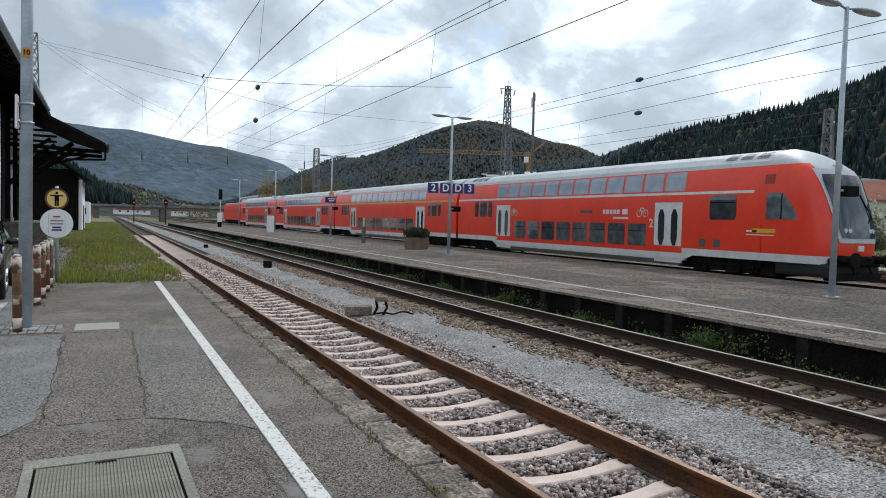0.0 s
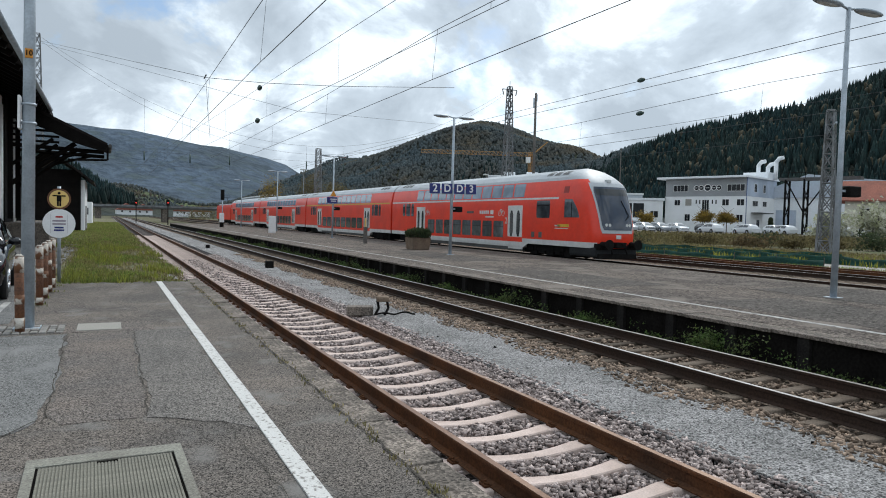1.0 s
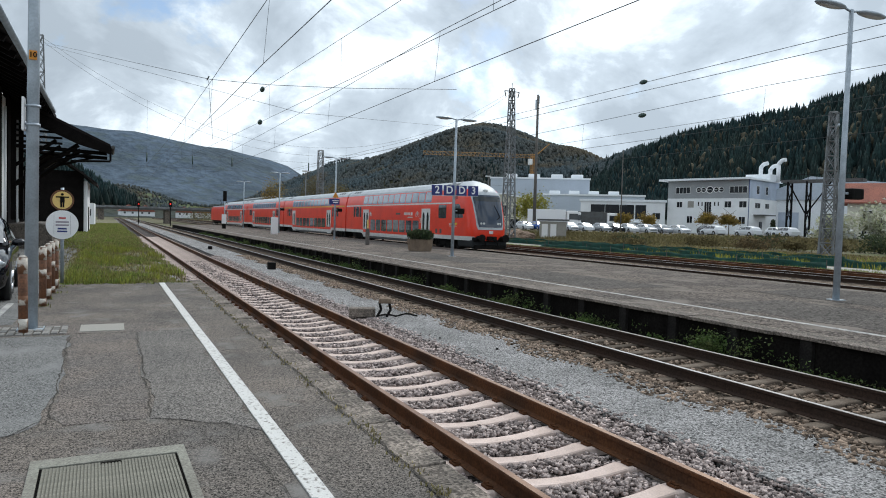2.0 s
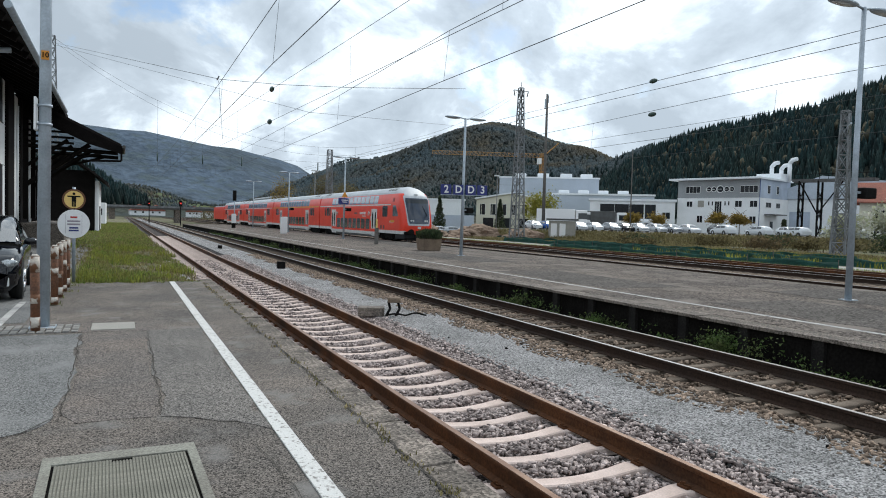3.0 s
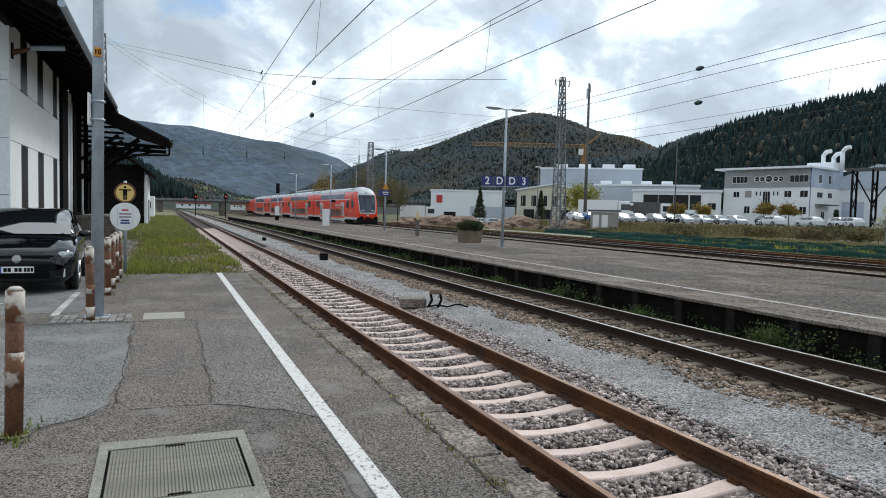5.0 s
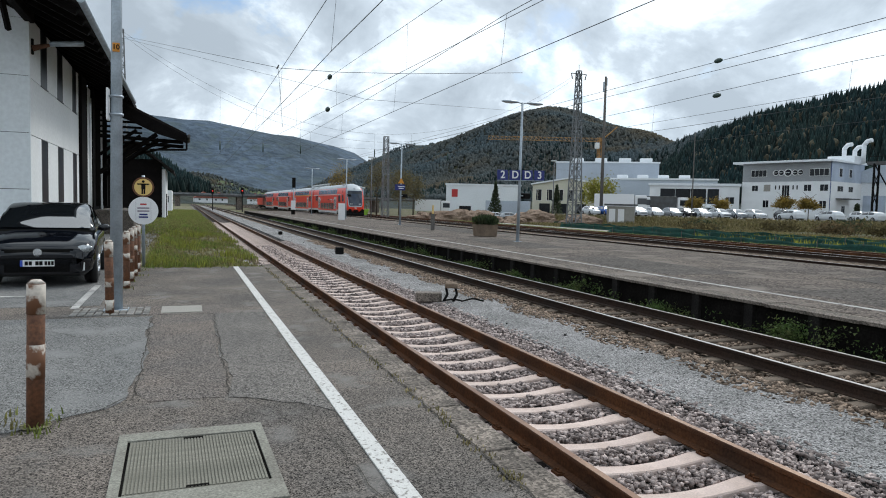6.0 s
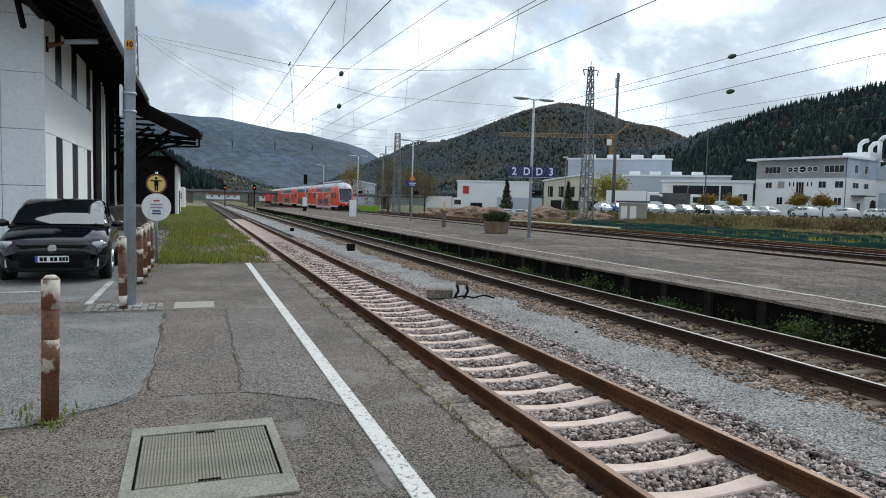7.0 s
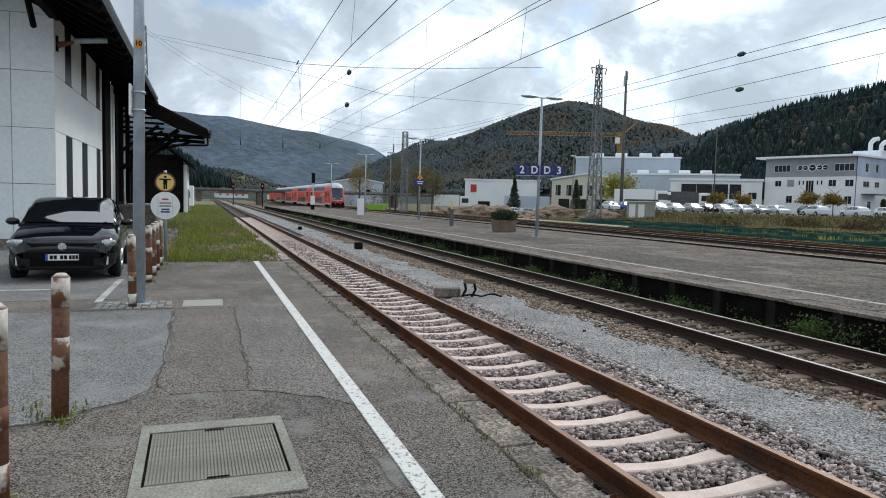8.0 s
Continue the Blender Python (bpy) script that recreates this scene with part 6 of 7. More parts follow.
lattice_mast("line_mast", -9.6, HS, -0.3, 20.4, 1.5, 0.5, "tall lattice mast behind the shed", 0, 16, 0.06)
lattice_mast("line_mast", 26.9, 106, -0.8, 13.2, 1.05, 0.7, "grey lattice mast beside the siding", 0, 10, 0.06)
m4 = lattice_mast("line_mast", 58.7, 42.6, -0.8, 13.8, 1.25, 0.6, "stout lattice mast with a lamp arm", 20, 10, 0.09)
bm = bmesh.new()
tube(bm, (-0.3, -0.3, 11.6), (-1.9, -0.9, 12.2), 0.05)
tube(bm, (-1.5, -0.75, 12.05), (-2.3, -1.05, 12.3), 0.1)
part("lamp_arm", bm, GALV, m4)
span = thing("cross_span", pose(0, 0, 0), "sagging cross-span wires between the lattice masts", "overhead line")
for top0, top1, low in ((20.0, 20.6, 10.4), (19.6, 20.2, 9.4)):
    pts = []
    for i in range(25):
        u = i / 24
        z = top0 + (top1 - top0) * u - 4 * (((top0 + top1) / 2) - low) * u * (1 - u)
        pts.append((-9.6 + 57.9 * u, HS, z))
    wire(span, "span_wire", pts, 0.013)
for z in (8.5, 7.0):
    wire(span, "cross_wire", [(-9.6, HS, z), (48.3, HS, z)], 0.011)
for x in (0.75, 5.6, 10, 19.2, 24, 29):
    u = (x + 9.6) / 57.9
    wire(span, "hanger", [(x, HS, 20.0 - 4 * 9.6 * u * (1 - u) * 1.0), (x, HS, 7.0)], 0.010)
    bm = bmesh.new()
    tube(bm, (x, HS, 8.5), (x, HS, 7.5), 0.07, seg=8)
    part("insulator", bm, INSUL, span)
span2 = thing("cross_span", pose(0, 0, 0), "lighter cross-span wires over the near tracks", "overhead line")
wire(span2, "cross_wire", [(-9.6, 84, 19.4), (0.86, 31, 7.45), (3.4, 31, 7.5), (6.85, 31, 7.73), (12.7, 31, 8.3)], 0.012)
wire(span2, "cross_wire", [(-9.6, 84, 19.2), (8, 44, 8.4), (40, 80, 14)], 0.012)
bm = bmesh.new()
tube(bm, (0.75, 30.5, 7.47), (0.75, 31.1, 7.43), 0.028, seg=6)
part("clamp", bm, WIRE, span2)
wire(span2, "hanger", [(0.8, 31, 7.4), (1.0, 31, 4.9)], 0.008)


def slim_pole(x, y, z, h, r, label, lamp=False, material=None, bare=False):
    p = thing("yard_pole", pose(x, y, z), label, "pole", "yard poles")
    bm = bmesh.new()
    tube(bm, (0, 0, 0), (0, 0, h), r, r * 0.6, seg=10)
    part("pole", bm, material or GALV_DARK, p)
    if lamp:
        part("lamp_head", boxed(-0.5, 0.3, -0.2, 0.2, h, h + 0.2, 0.05), LAMP_GLASS, p)
    elif bare:
        part("cap", boxed(-0.12, 0.12, -0.12, 0.12, h, h + 0.06), GALV, p)
    else:
        part("aerial", boxed(-0.45, -0.2, -0.12, 0.12, h - 2.6, h - 0.9, 0.03), GALV, p)
        part("aerial", boxed(0.1, 0.3, -0.1, 0.1, h - 1.5, h - 0.2, 0.03), GALV, p)
    return p


slim_pole(64.0, 101, -0.8, 25.0, 0.32, "tall weathered radio pole with small aerials", material=TIMBER_GREY)
slim_pole(70.5, 86, -0.8, 14.6, 0.11, "slim grey yard pole", material=TIMBER_GREY, bare=True)
slim_pole(50.0, 93.0, -0.8, 9.6, 0.1, "slim yard lamp pole", True)
slim_pole(22.0, 96, -0.8, 9.0, 0.09, "slim yard lamp pole", True)

# ---- buildings across the yard ----
BLUE_GREY = mat("blue_grey_render", (0.46, 0.52, 0.62), 0.85, var=0.06, scale=0.3, fine=5, bump=0.05, tint=(0.34, 0.39, 0.47))
GREY_CLAD = mat("grey_cladding", (0.30, 0.315, 0.325), 0.7, var=0.08, scale=0.3, fine=5, bump=0.05, tint=(0.26, 0.27, 0.28))
HALL_GREY = mat("hall_metal", (0.45, 0.505, 0.58), 0.6, var=0.07, scale=0.15, fine=3, bump=0.05, tint=(0.40, 0.45, 0.52))
HALL_WHITE = mat("hall_white", (0.76, 0.79, 0.82), 0.6, var=0.06, scale=0.15, fine=3, bump=0.05, tint=(0.70, 0.73, 0.76))
CREAM = mat("cream_render", (0.58, 0.56, 0.46), 0.85, var=0.08, scale=0.3, fine=5, bump=0.05, tint=(0.52, 0.50, 0.42))
RED_TILE = mat("red_tile_roof", (0.27, 0.10, 0.07), 0.85, var=0.25, scale=0.5, fine=6, bump=0.3, dist=0.05, tint=(0.20, 0.08, 0.06))
BLUE_DOOR = mat("blue_door", (0.03, 0.07, 0.20), 0.6, var=0.1, bump=0)


def window(parent, x0, x1, z0, z1, y=0.0, panes=2, wall=None):
    w = part("window", boxed(x0, x1, y - 0.03, y + 0.05, z0, z1), WHITE, parent, "white-framed window")
    n_ = panes
    for i in range(n_):
        a = x0 + 0.07 + (x1 - x0 - 0.07) * i / n_
        b = x0 + (x1 - x0 - 0.07) * (i + 1) / n_
        part("pane", boxed(a, b, y - 0.045, y - 0.03, z0 + 0.08, z1 - 0.08), WINDOW, w)
    return w


office = thing("office_building", pose(109.2, 115.9, 1.3, 0, 0, -73.5), "white three-storey works office with grey top floor", "building")
L_, D_, T_ = 18.0, 15.0, 10.9
part("wall", boxed(0, L_, 0, D_, -2.3, 6.8), WHITE_WALL, office, "white lower walls")
part("upper_wall", boxed(0.02, L_ - 0.02, 0.02, D_, 6.8, 10.7), GREY_CLAD, office, "grey clad top floor")
part("side_wall", boxed(L_ - 0.02, L_ + 0.03, 0.3, D_, 6.85, 10.7), BLUE_GREY, office, "blue-grey side of the top floor")
part("roof", boxed(-1.6, L_ + 0.5, -1.3, D_ + 0.5, 10.7, 11.1, 0.03), HALL_WHITE, office, "flat pale roof slab")
part("string_course", boxed(-0.03, L_ + 0.04, -0.04, D_, 6.75, 6.88), WHITE_WALL, office)
for a in ((1.9, 5.3, 7.9, 9.4, 4), (14.0, 17.7, 7.9, 9.4, 4), (2.2, 3.6, 4.9, 6.2, 2), (13.0, 14.5, 4.9, 6.3, 2), (16.1, 17.7, 4.9, 6.3, 2), (4.7, 6.0, 1.5, 3.1, 2), (16.1, 17.5, 1.5, 3.1, 2), (7.1, 7.5, 5.2, 6.2, 1), (7.9, 8.3, 5.2, 6.2, 1), (10.7, 11.1, 5.2, 6.2, 1), (11.5, 11.9, 5.2, 6.2, 1), (8.6, 10.2, 2.9, 6.2, 3)):
    window(office, *a[:4], 0.0, a[4])
part("shutter", boxed(4.8, 6.2, -0.04, 0.02, 4.9, 6.3), CONCRETE, office, "closed pale shutter")
for x, r in ((7.2, 0.6), (8.3, 0.6), (9.7, 0.8), (11.1, 0.6), (12.2, 0.6)):
    bm = bmesh.new()
    tube(bm, (x, -0.06, 8.7), (x, 0.05, 8.7), r, seg=20)
    rd = part("round_window", bm, WHITE, office, "round porthole window with a white rim")
    bm = bmesh.new()
    tube(bm, (x + 0.06, -0.09, 8.7), (x + 0.06, -0.05, 8.7), r * 0.8, seg=20)
    part("pane", bm, WINDOW, rd)
    part("glazing_bar", boxed(x - r * 0.8, x + r * 0.5, -0.10, -0.09, 8.66, 8.74), WHITE, rd)
side = part("side_facade", boxed(L_, L_ + 0.02, 0.5, D_ - 0.5, -0.8, 6.7), WHITE_WALL, office)
for y0_, y1_, z0, z1 in ((3.6, 4.9, 7.8, 9.6), (8, 9.2, 7.8, 9.6), (3.0, 5.6, 4.9, 6.1), (8, 10, 4.9, 6.1), (5.2, 6.8, -0.6, 2.2)):
    w = part("window", boxed(L_ - 0.02, L_ + 0.07, y0_, y1_, z0, z1), WHITE, office, "white-framed window")
    part("pane", boxed(L_ + 0.07, L_ + 0.09, y0_ + 0.1, (y0_ + y1_) / 2 - 0.05, z0 + 0.1, z1 - 0.1), WINDOW, w)
    part("pane", boxed(L_ + 0.07, L_ + 0.09, (y0_ + y1_) / 2 + 0.05, y1_ - 0.1, z0 + 0.1, z1 - 0.1), WINDOW, w)
part("porch_roof", boxed(L_, L_ + 2.2, 2.6, 8.5, 3.4, 3.6), SKIRT, office, "dark flat porch roof")
bm = bmesh.new()
tube(bm, (L_ + 0.06, 0.06, -0.8), (L_ + 0.06, 0.06, 10.7), 0.07)
part("downpipe", bm, BLUE_DOOR, office)
for x, y, h_ in ((15.6, 11.0, 3.2), (16.8, 13.0, 2.8), (18.9, 12.0, 3.9)):
    bm = bmesh.new()
    tube(bm, (x, y, 10.8), (x, y, 10.9 + h_), 0.42, seg=12)
    tube(bm, (x, y, 10.8 + h_), (x + 0.7, y - 0.2, 11.5 + h_), 0.42, seg=12)
    tube(bm, (x + 0.6, y - 0.2, 11.45 + h_), (x + 1.6, y - 0.4, 11.6 + h_), 0.42, seg=12)
    part("exhaust_duct", bm, HALL_WHITE, office, "white bent exhaust duct")
part("roof_plant", boxed(13, 18.3, 9.5, 14.5, 11.0, 12.4, 0.05), HALL_WHITE, office)

gan = thing("conveyor_gantry", pose(107.5, 84.5, -0.8, 0, 0, -73), "dark steel conveyor gantry beside the office", "gantry")
for x in (0, 3.2):
    for y in (0, 2):
        part("column", boxed(x - 0.14, x + 0.14, y - 0.14, y + 0.14, 0, 11.4), BOGIE, gan)
    for z in (1, 4, 7):
        bm = bmesh.new()
        tube(bm, (x, 0, z), (x, 2, z + 3), 0.08, seg=4)
        tube(bm, (x, 2, z), (x, 0, z + 3), 0.08, seg=4)
        part("bracing", bm, BOGIE, gan)
part("beam", boxed(-1.2, 12, -0.1, 2.1, 11.2, 11.7), SKIRT, gan)
for k in range(9):
    bm = bmesh.new()
    tube(bm, (-1 + k * 1.45, 0, 11.7), (-1 + k * 1.45, 0, 12.6), 0.05, seg=4)
    tube(bm, (-1 + k * 1.45, 0, 12.6), (0.45 + k * 1.45, 0, 12.6), 0.05, seg=4)
    part("railing", bm, BOGIE, gan)
for x, d_ in ((3.2, 1), (3.2, -1)):
    bm = bmesh.new()
    tube(bm, (x, 0, 5.5), (x + 4 * d_ if d_ > 0 else x - 3.2, 0, 11.3), 0.12, seg=4)
    part("brace", bm, BOGIE, gan)

tank = thing("storage_hall", pose(127, 104, -0.8, 0, 0, -60), "pale hall with a long grey roof", "building")
part("wall", boxed(-2, 24, 0, 12, 0, 9.2), HALL_WHITE, tank)
part("roof", extrude_y(bmesh.new(), [(-3, 9.2), (25, 9.2), (25, 12.4), (8, 14.2), (-3, 9.6)], -0.4, 14), HALL_GREY, tank)
part("tank_door", boxed(2, 6, -0.05, 0.05, 0, 6.5), BLUE_GREY, tank)

house = thing("house", pose(101.2, 69, -0.8, 0, 0, -57), "cream house with a red tiled roof", "house")
part("wall", boxed(0, 20, 0, 9, 0, 7.2), CREAM, house)
bm = extrude_y(bmesh.new(), [(-0.8, 7.0), (4.9, 10.2), (10.6, 7.0), (10.6, 7.2), (4.9, 10.5), (-0.8, 7.2)], -20.8, 0.8)
bmesh.ops.transform(bm, matrix=Matrix.Rotation(radians(90), 4, "Z"), verts=bm.verts)
part("roof", bm, RED_TILE, house)
part("chimney", boxed(6, 7, 4, 4.8, 9, 11.2), RED_TILE, house)
for x in (2, 5.5, 9, 12.5, 16):
    for z in (1.2, 4.4):
        window(house, x, x + 1.5, z, z + 1.6)


def hall(name, az, d, w, h_, depth, wall, label, roof="flat", z0=-0.8, turn=0.0):
    a = radians(az)
    b = thing(name, pose(-3 + d * math.sin(a), d * math.cos(a), z0, 0, 0, -az + turn), label, "building", "industrial halls")
    part("wall", boxed(-w / 2, w / 2, 0, depth, 0, h_), wall, b)
    if roof == "flat":
        part("roof", boxed(-w / 2 - 0.3, w / 2 + 0.3, -0.3, depth + 0.3, h_, h_ + 0.5), HALL_WHITE, b)
    elif roof == "gable":
        part("roof", extrude_y(bmesh.new(), [(-w / 2 - 0.5, h_), (0, h_ + w * 0.09), (w / 2 + 0.5, h_), (w / 2 + 0.5, h_ + 0.4), (0, h_ + w * 0.09 + 0.4), (-w / 2 - 0.5, h_ + 0.4)], -0.5, depth + 0.5), HALL_WHITE, b)
        part("gable", extrude_y(bmesh.new(), [(-w / 2, h_), (0, h_ + w * 0.09), (w / 2, h_)], 0.02, depth), wall, b)
    for k in range(int(w // 3)):
        part("cladding_rib", boxed(-w / 2 + 1.5 + k * 3 - 0.05, -w / 2 + 1.5 + k * 3 + 0.05, -0.06, 0, 0.1, h_ - 0.1), wall, b)
    return b


big = hall("works_hall", 33.9, 240, 34, 18.2, 40, HALL_GREY, "large grey metal works hall with roof vents")
for x in (-10, -2, 6, 13):
    part("roof_vent", boxed(x - 2, x + 2, 4, 8, 18.7, 20.2, 0.2), HALL_WHITE, big, "white roof vent")
low_ = hall("works_hall", 38.3, 214, 30, 11.6, 20, HALL_GREY, "lower grey works hall with a pale roof")
for x in (-12, -6, 0, 6):
    part("roof_vent", boxed(x - 1.6, x + 1.6, 3, 6, 12, 13.2, 0.2), HALL_WHITE, low_, "white roof vent")
yel = hall("works_hall", 30.9, 196, 20, 9.0, 22, CREAM, "cream gabled works hall with tall windows", "gable")
for k in range(6):
    window(yel, -9 + k * 3, -7.4 + k * 3, 4.6, 7.8, 0.0, 1)
for k in range(3):
    part("gate", boxed(-8 + k * 5, -5 + k * 5, -0.08, 0.02, 0, 3.8), WINDOW, yel, "dark gate")
wh = hall("storage_hall", 23.9, 232, 25, 9.6, 30, HALL_WHITE, "white storage hall with a red sign")
part("sign_board", boxed(-10.6, -8.6, -0.15, 0, 5.6, 8.2), SIGN_RED, wh, "red sign board")
part("door", boxed(-8, -4, -0.1, 0.02, 0, 2.6), WINDOW, wh)
hall("storage_hall", 11.9, 262, 19, 8.4, 30, HALL_GREY, "grey storage hall behind the siding", "gable")
lw = hall("workshop", 40.6, 160, 18.5, 7.4, 14, WHITE_WALL, "low white workshop with dark gates and blue doors", z0=-0.1)
for x0, x1 in ((-6.8, -4.0), (-3.6, -0.8), (-0.4, 2.4), (3.0, 5.0)):
    part("gate", boxed(x0 - 0.15, x1 + 0.15, -0.08, 0.02, 3.5, 6.7), WINDOW, lw, "dark glazed gate")
for x in (-2.2, 0.4, 3.2):
    part("door", boxed(x, x + 1.8, -0.08, 0.02, 0.0, 2.5), BLUE_DOOR, lw, "blue door")
part("side_window", boxed(6.6, 8.2, -0.06, 0.02, 3.6, 5.0), WINDOW, lw)
part("canopy", boxed(-8.5, 5.5, -1.2, 0, 2.6, 2.9), HALL_WHITE, lw)

hutx = thing("relay_hut", pose(57.5, 86, -0.35, 0, 0, -33), "small grey concrete relay hut with white doors", "hut")
part("wall", boxed(-2.0, 2.0, 0, 3, -0.5, 2.5), CONCRETE, hutx)
part("roof", boxed(-2.4, 2.4, -0.3, 3.3, 2.6, 2.85), SKIRT, hutx)
for x in (-1.7, -0.4):
    part("door", boxed(x, x + 0.9, -0.06, 0.02, 0, 2.1), WHITE, hutx)

crane = thing("tower_crane", pose(178, 276, -0.8, 0, 0, 0), "yellow-orange tower crane behind the halls", "crane")
CRANE = mat("crane_orange", (0.36, 0.19, 0.06), 0.6, var=0.1, bump=0)
for a, b in ((-1, -1), (1, -1), (1, 1), (-1, 1)):
    part("tower_leg", boxed(a * 0.7 - 0.14, a * 0.7 + 0.14, b * 0.7 - 0.14, b * 0.7 + 0.14, 0, 36), CRANE, crane)
for k in range(18):
    bm = bmesh.new()
    for q in (-0.7, 0.7):
        tube(bm, (-0.7, q, k * 2), (0.7, q, k * 2 + 2), 0.12, seg=4)
        tube(bm, (q, -0.7, k * 2 + 2), (q, 0.7, k * 2), 0.12, seg=4)
    part("tower_bracing", bm, CRANE, crane)
jib = Vector((-0.93, 0.36, 0)).normalized()
for i in range(26):
    p0, p1 = Vector((0, 0, 34)) + jib * (i * 2), Vector((0, 0, 34)) + jib * (i * 2 + 2)
    bm = bmesh.new()
    for a, b in ((p0, p1), (p0 + Vector((0, 0, 1.6)), p1 + Vector((0, 0, 1.6))), (p0, p1 + Vector((0, 0, 1.6))), (p1, p1 + Vector((0, 0, 1.6)))):
        tube(bm, a, b, 0.10, seg=4)
    part("jib_segment", bm, CRANE, crane)
bm = bmesh.new()
tube(bm, (0, 0, 34), -jib * 8 + Vector((0, 0, 41)), 0.3, seg=4)
part("counter_jib", bm, CRANE, crane)
part("cab", boxed(-2.7, -1.1, -1.8, 0.0, 30.6, 33.4, 0.2), WHITE, crane, "white crane cab")

bridge = thing("road_bridge", pose(0, 196, 0), "long dark road bridge across the tracks", "bridge")
part("deck", boxed(-16, 70, 0, 7, 2.75, 3.2), SKIRT, bridge)
part("parapet", boxed(-16, 70, -0.2, 0, 3.15, 3.65), GALV_DARK, bridge)
for x in (-14, -5, 11, 32, 50):
    part("pier", boxed(x - 0.7, x + 0.7, 0.5, 6.5, -0.9, 2.75), KERB, bridge)
for x, y in ((2.8, 165), (8.2, 150)):
    sg = thing("signal", pose(x, y, -0.7), "railway signal showing red on a dark mast", "signal", "signals")
    bm = bmesh.new()
    tube(bm, (0, 0, 0), (0, 0, 4.4), 0.1)
    part("post", bm, BOGIE, sg)
    part("signal_head", boxed(-0.32, 0.32, 0, 0.3, 3.9, 5.1, 0.05), BOGIE, sg)
    bm = bmesh.new()
    tube(bm, (0, 0.0, 4.5), (0, -0.08, 4.5), 0.15, seg=12)
    part("signal_lens", bm, SIGNAL_RED, sg, "red signal lens")
for x, y, w in ((10, 540, 13), (22, 560, 12), (48, 555, 12), (64, 570, 13), (86, 560, 14)):
    hs = thing("house", pose(x, y, -0.8, 0, 0, random.uniform(-10, 10)), "white village house with a red tiled roof", "house", "village houses")
    part("wall", boxed(-w / 2, w / 2, 0, 9, 0, 4.4), WHITE_WALL, hs)
    part("roof", extrude_y(bmesh.new(), [(-w / 2 - 0.6, 4.3), (0, 9), (w / 2 + 0.6, 4.3)], -0.6, 9.6), RED_TILE, hs)
    for k in (-0.3, 0.1):
        window(hs, k * w, k * w + 1.4, 2.5, 4)

# ---- vehicles in the yard ----
PAINTS = [mat("car_white", (0.62, 0.64, 0.66), 0.25, var=0.05, bump=0), mat("car_silver", (0.36, 0.38, 0.40), 0.25, metal=0.4, var=0.05, bump=0), mat("car_black", (0.015, 0.016, 0.02), 0.2, var=0.05, bump=0),
          mat("car_blue", (0.02, 0.09, 0.35), 0.25, var=0.05, bump=0), mat("car_red", (0.30, 0.02, 0.02), 0.25, var=0.05, bump=0)]
KINDS = [hatchback(pose(80, 80, -0.8), p_, "%s car parked in the works car park" % n_, "parked cars", False) for p_, n_ in zip(PAINTS, ("white compact", "silver compact", "black compact", "blue compact", "dark red compact"))]
row = [(k * 2.45, c) for k, c in enumerate((0, 3, 1, 0, 0, 1, 2, 0, 0, 1, 0, 0, 2, 0, 1, 0, 0, 1, 0, 3, 0, 2, 4, 0, 1, 0, 0, 1, 2, 0, 0, 1, 0))]
lot = structure("pavement_car_park", boxed(-8, 86, -6, 40, -1.2, 0.7), ASPHALT_OLD, "raised asphalt car park of the works")
lot.matrix_basis = pose(60.5, 96.5, 0, 0, 0, -45.6)
C0, U_ = Vector((60.5, 96.5)), Vector((0.70, -0.714))
bank = extrude_y(bmesh.new(), [(0, 0.66), (5.5, -0.95), (-0.3, -0.95)], 0, 94)
bank = structure("yard_bank", bank, EARTH, "weedy earth bank below the car park")
bank.matrix_basis = pose(60.5 - 8 * 0.70 - 6 * 0.714, 96.5 + 8 * 0.714 - 6 * 0.70, 0, 0, 0, -135.6)
bx, by = rng.uniform(0, 6, 9000), rng.uniform(0, 94, 9000)
ca, sa_ = math.cos(radians(-135.6)), math.sin(radians(-135.6))
ox, oy = 60.5 - 8 * 0.70 - 6 * 0.714, 96.5 + 8 * 0.714 - 6 * 0.70
blades("dry_grass", np.stack([ox + bx * ca - by * sa_, oy + bx * sa_ + by * ca, 0.6 - 0.27 * bx], -1), 0.4, DRY, "dry tall grass on the bank below the cars", 6, 0.3, 0.035)
placed = set()
for d_, c in row:
    p_ = C0 + U_ * d_ + Vector((random.uniform(-0.4, 0.4), random.uniform(-0.4, 0.4)))
    m_ = pose(p_.x, p_.y, 0.7, 0, 0, random.choice((-8, -12, 170, -10)))
    if c not in placed:
        placed.add(c)
        KINDS[c].matrix_basis = m_
    else:
        copy_thing(KINDS[c], m_)
for k, c in enumerate((0, 1, 0, 2, 1, 0)):
    copy_thing(KINDS[c], pose(53.5 + k * 1.9, 116 - k * 2.0, -0.8, 0, 0, 80))


def truck(x, y, rot, w, body, label, cab=True, z=0.7):
    t_ = thing("truck", pose(x, y, z, 0, 0, rot), label, "truck", "trucks")
    part("cargo_box", boxed(0, w, 0, 2.5, 1.1, 3.8, 0.04), body, t_)
    if cab:
        part("cab", boxed(w + 0.15, w + 2.2, 0, 2.5, 0.6, 3.6, 0.15), WHITE, t_)
        part("cab_window", boxed(w + 0.6, w + 2.22, -0.02, 2.52, 2.0, 3.1, 0.05), GLASS, t_)
    for xx in (0.9, w * 0.35, w - 0.8) + ((w + 1.2,) if cab else ()):
        bm = bmesh.new()
        tube(bm, (xx, -0.02, 0.5), (xx, 2.52, 0.5), 0.5, seg=16)
        part("wheel", bm, RUBBER, t_)


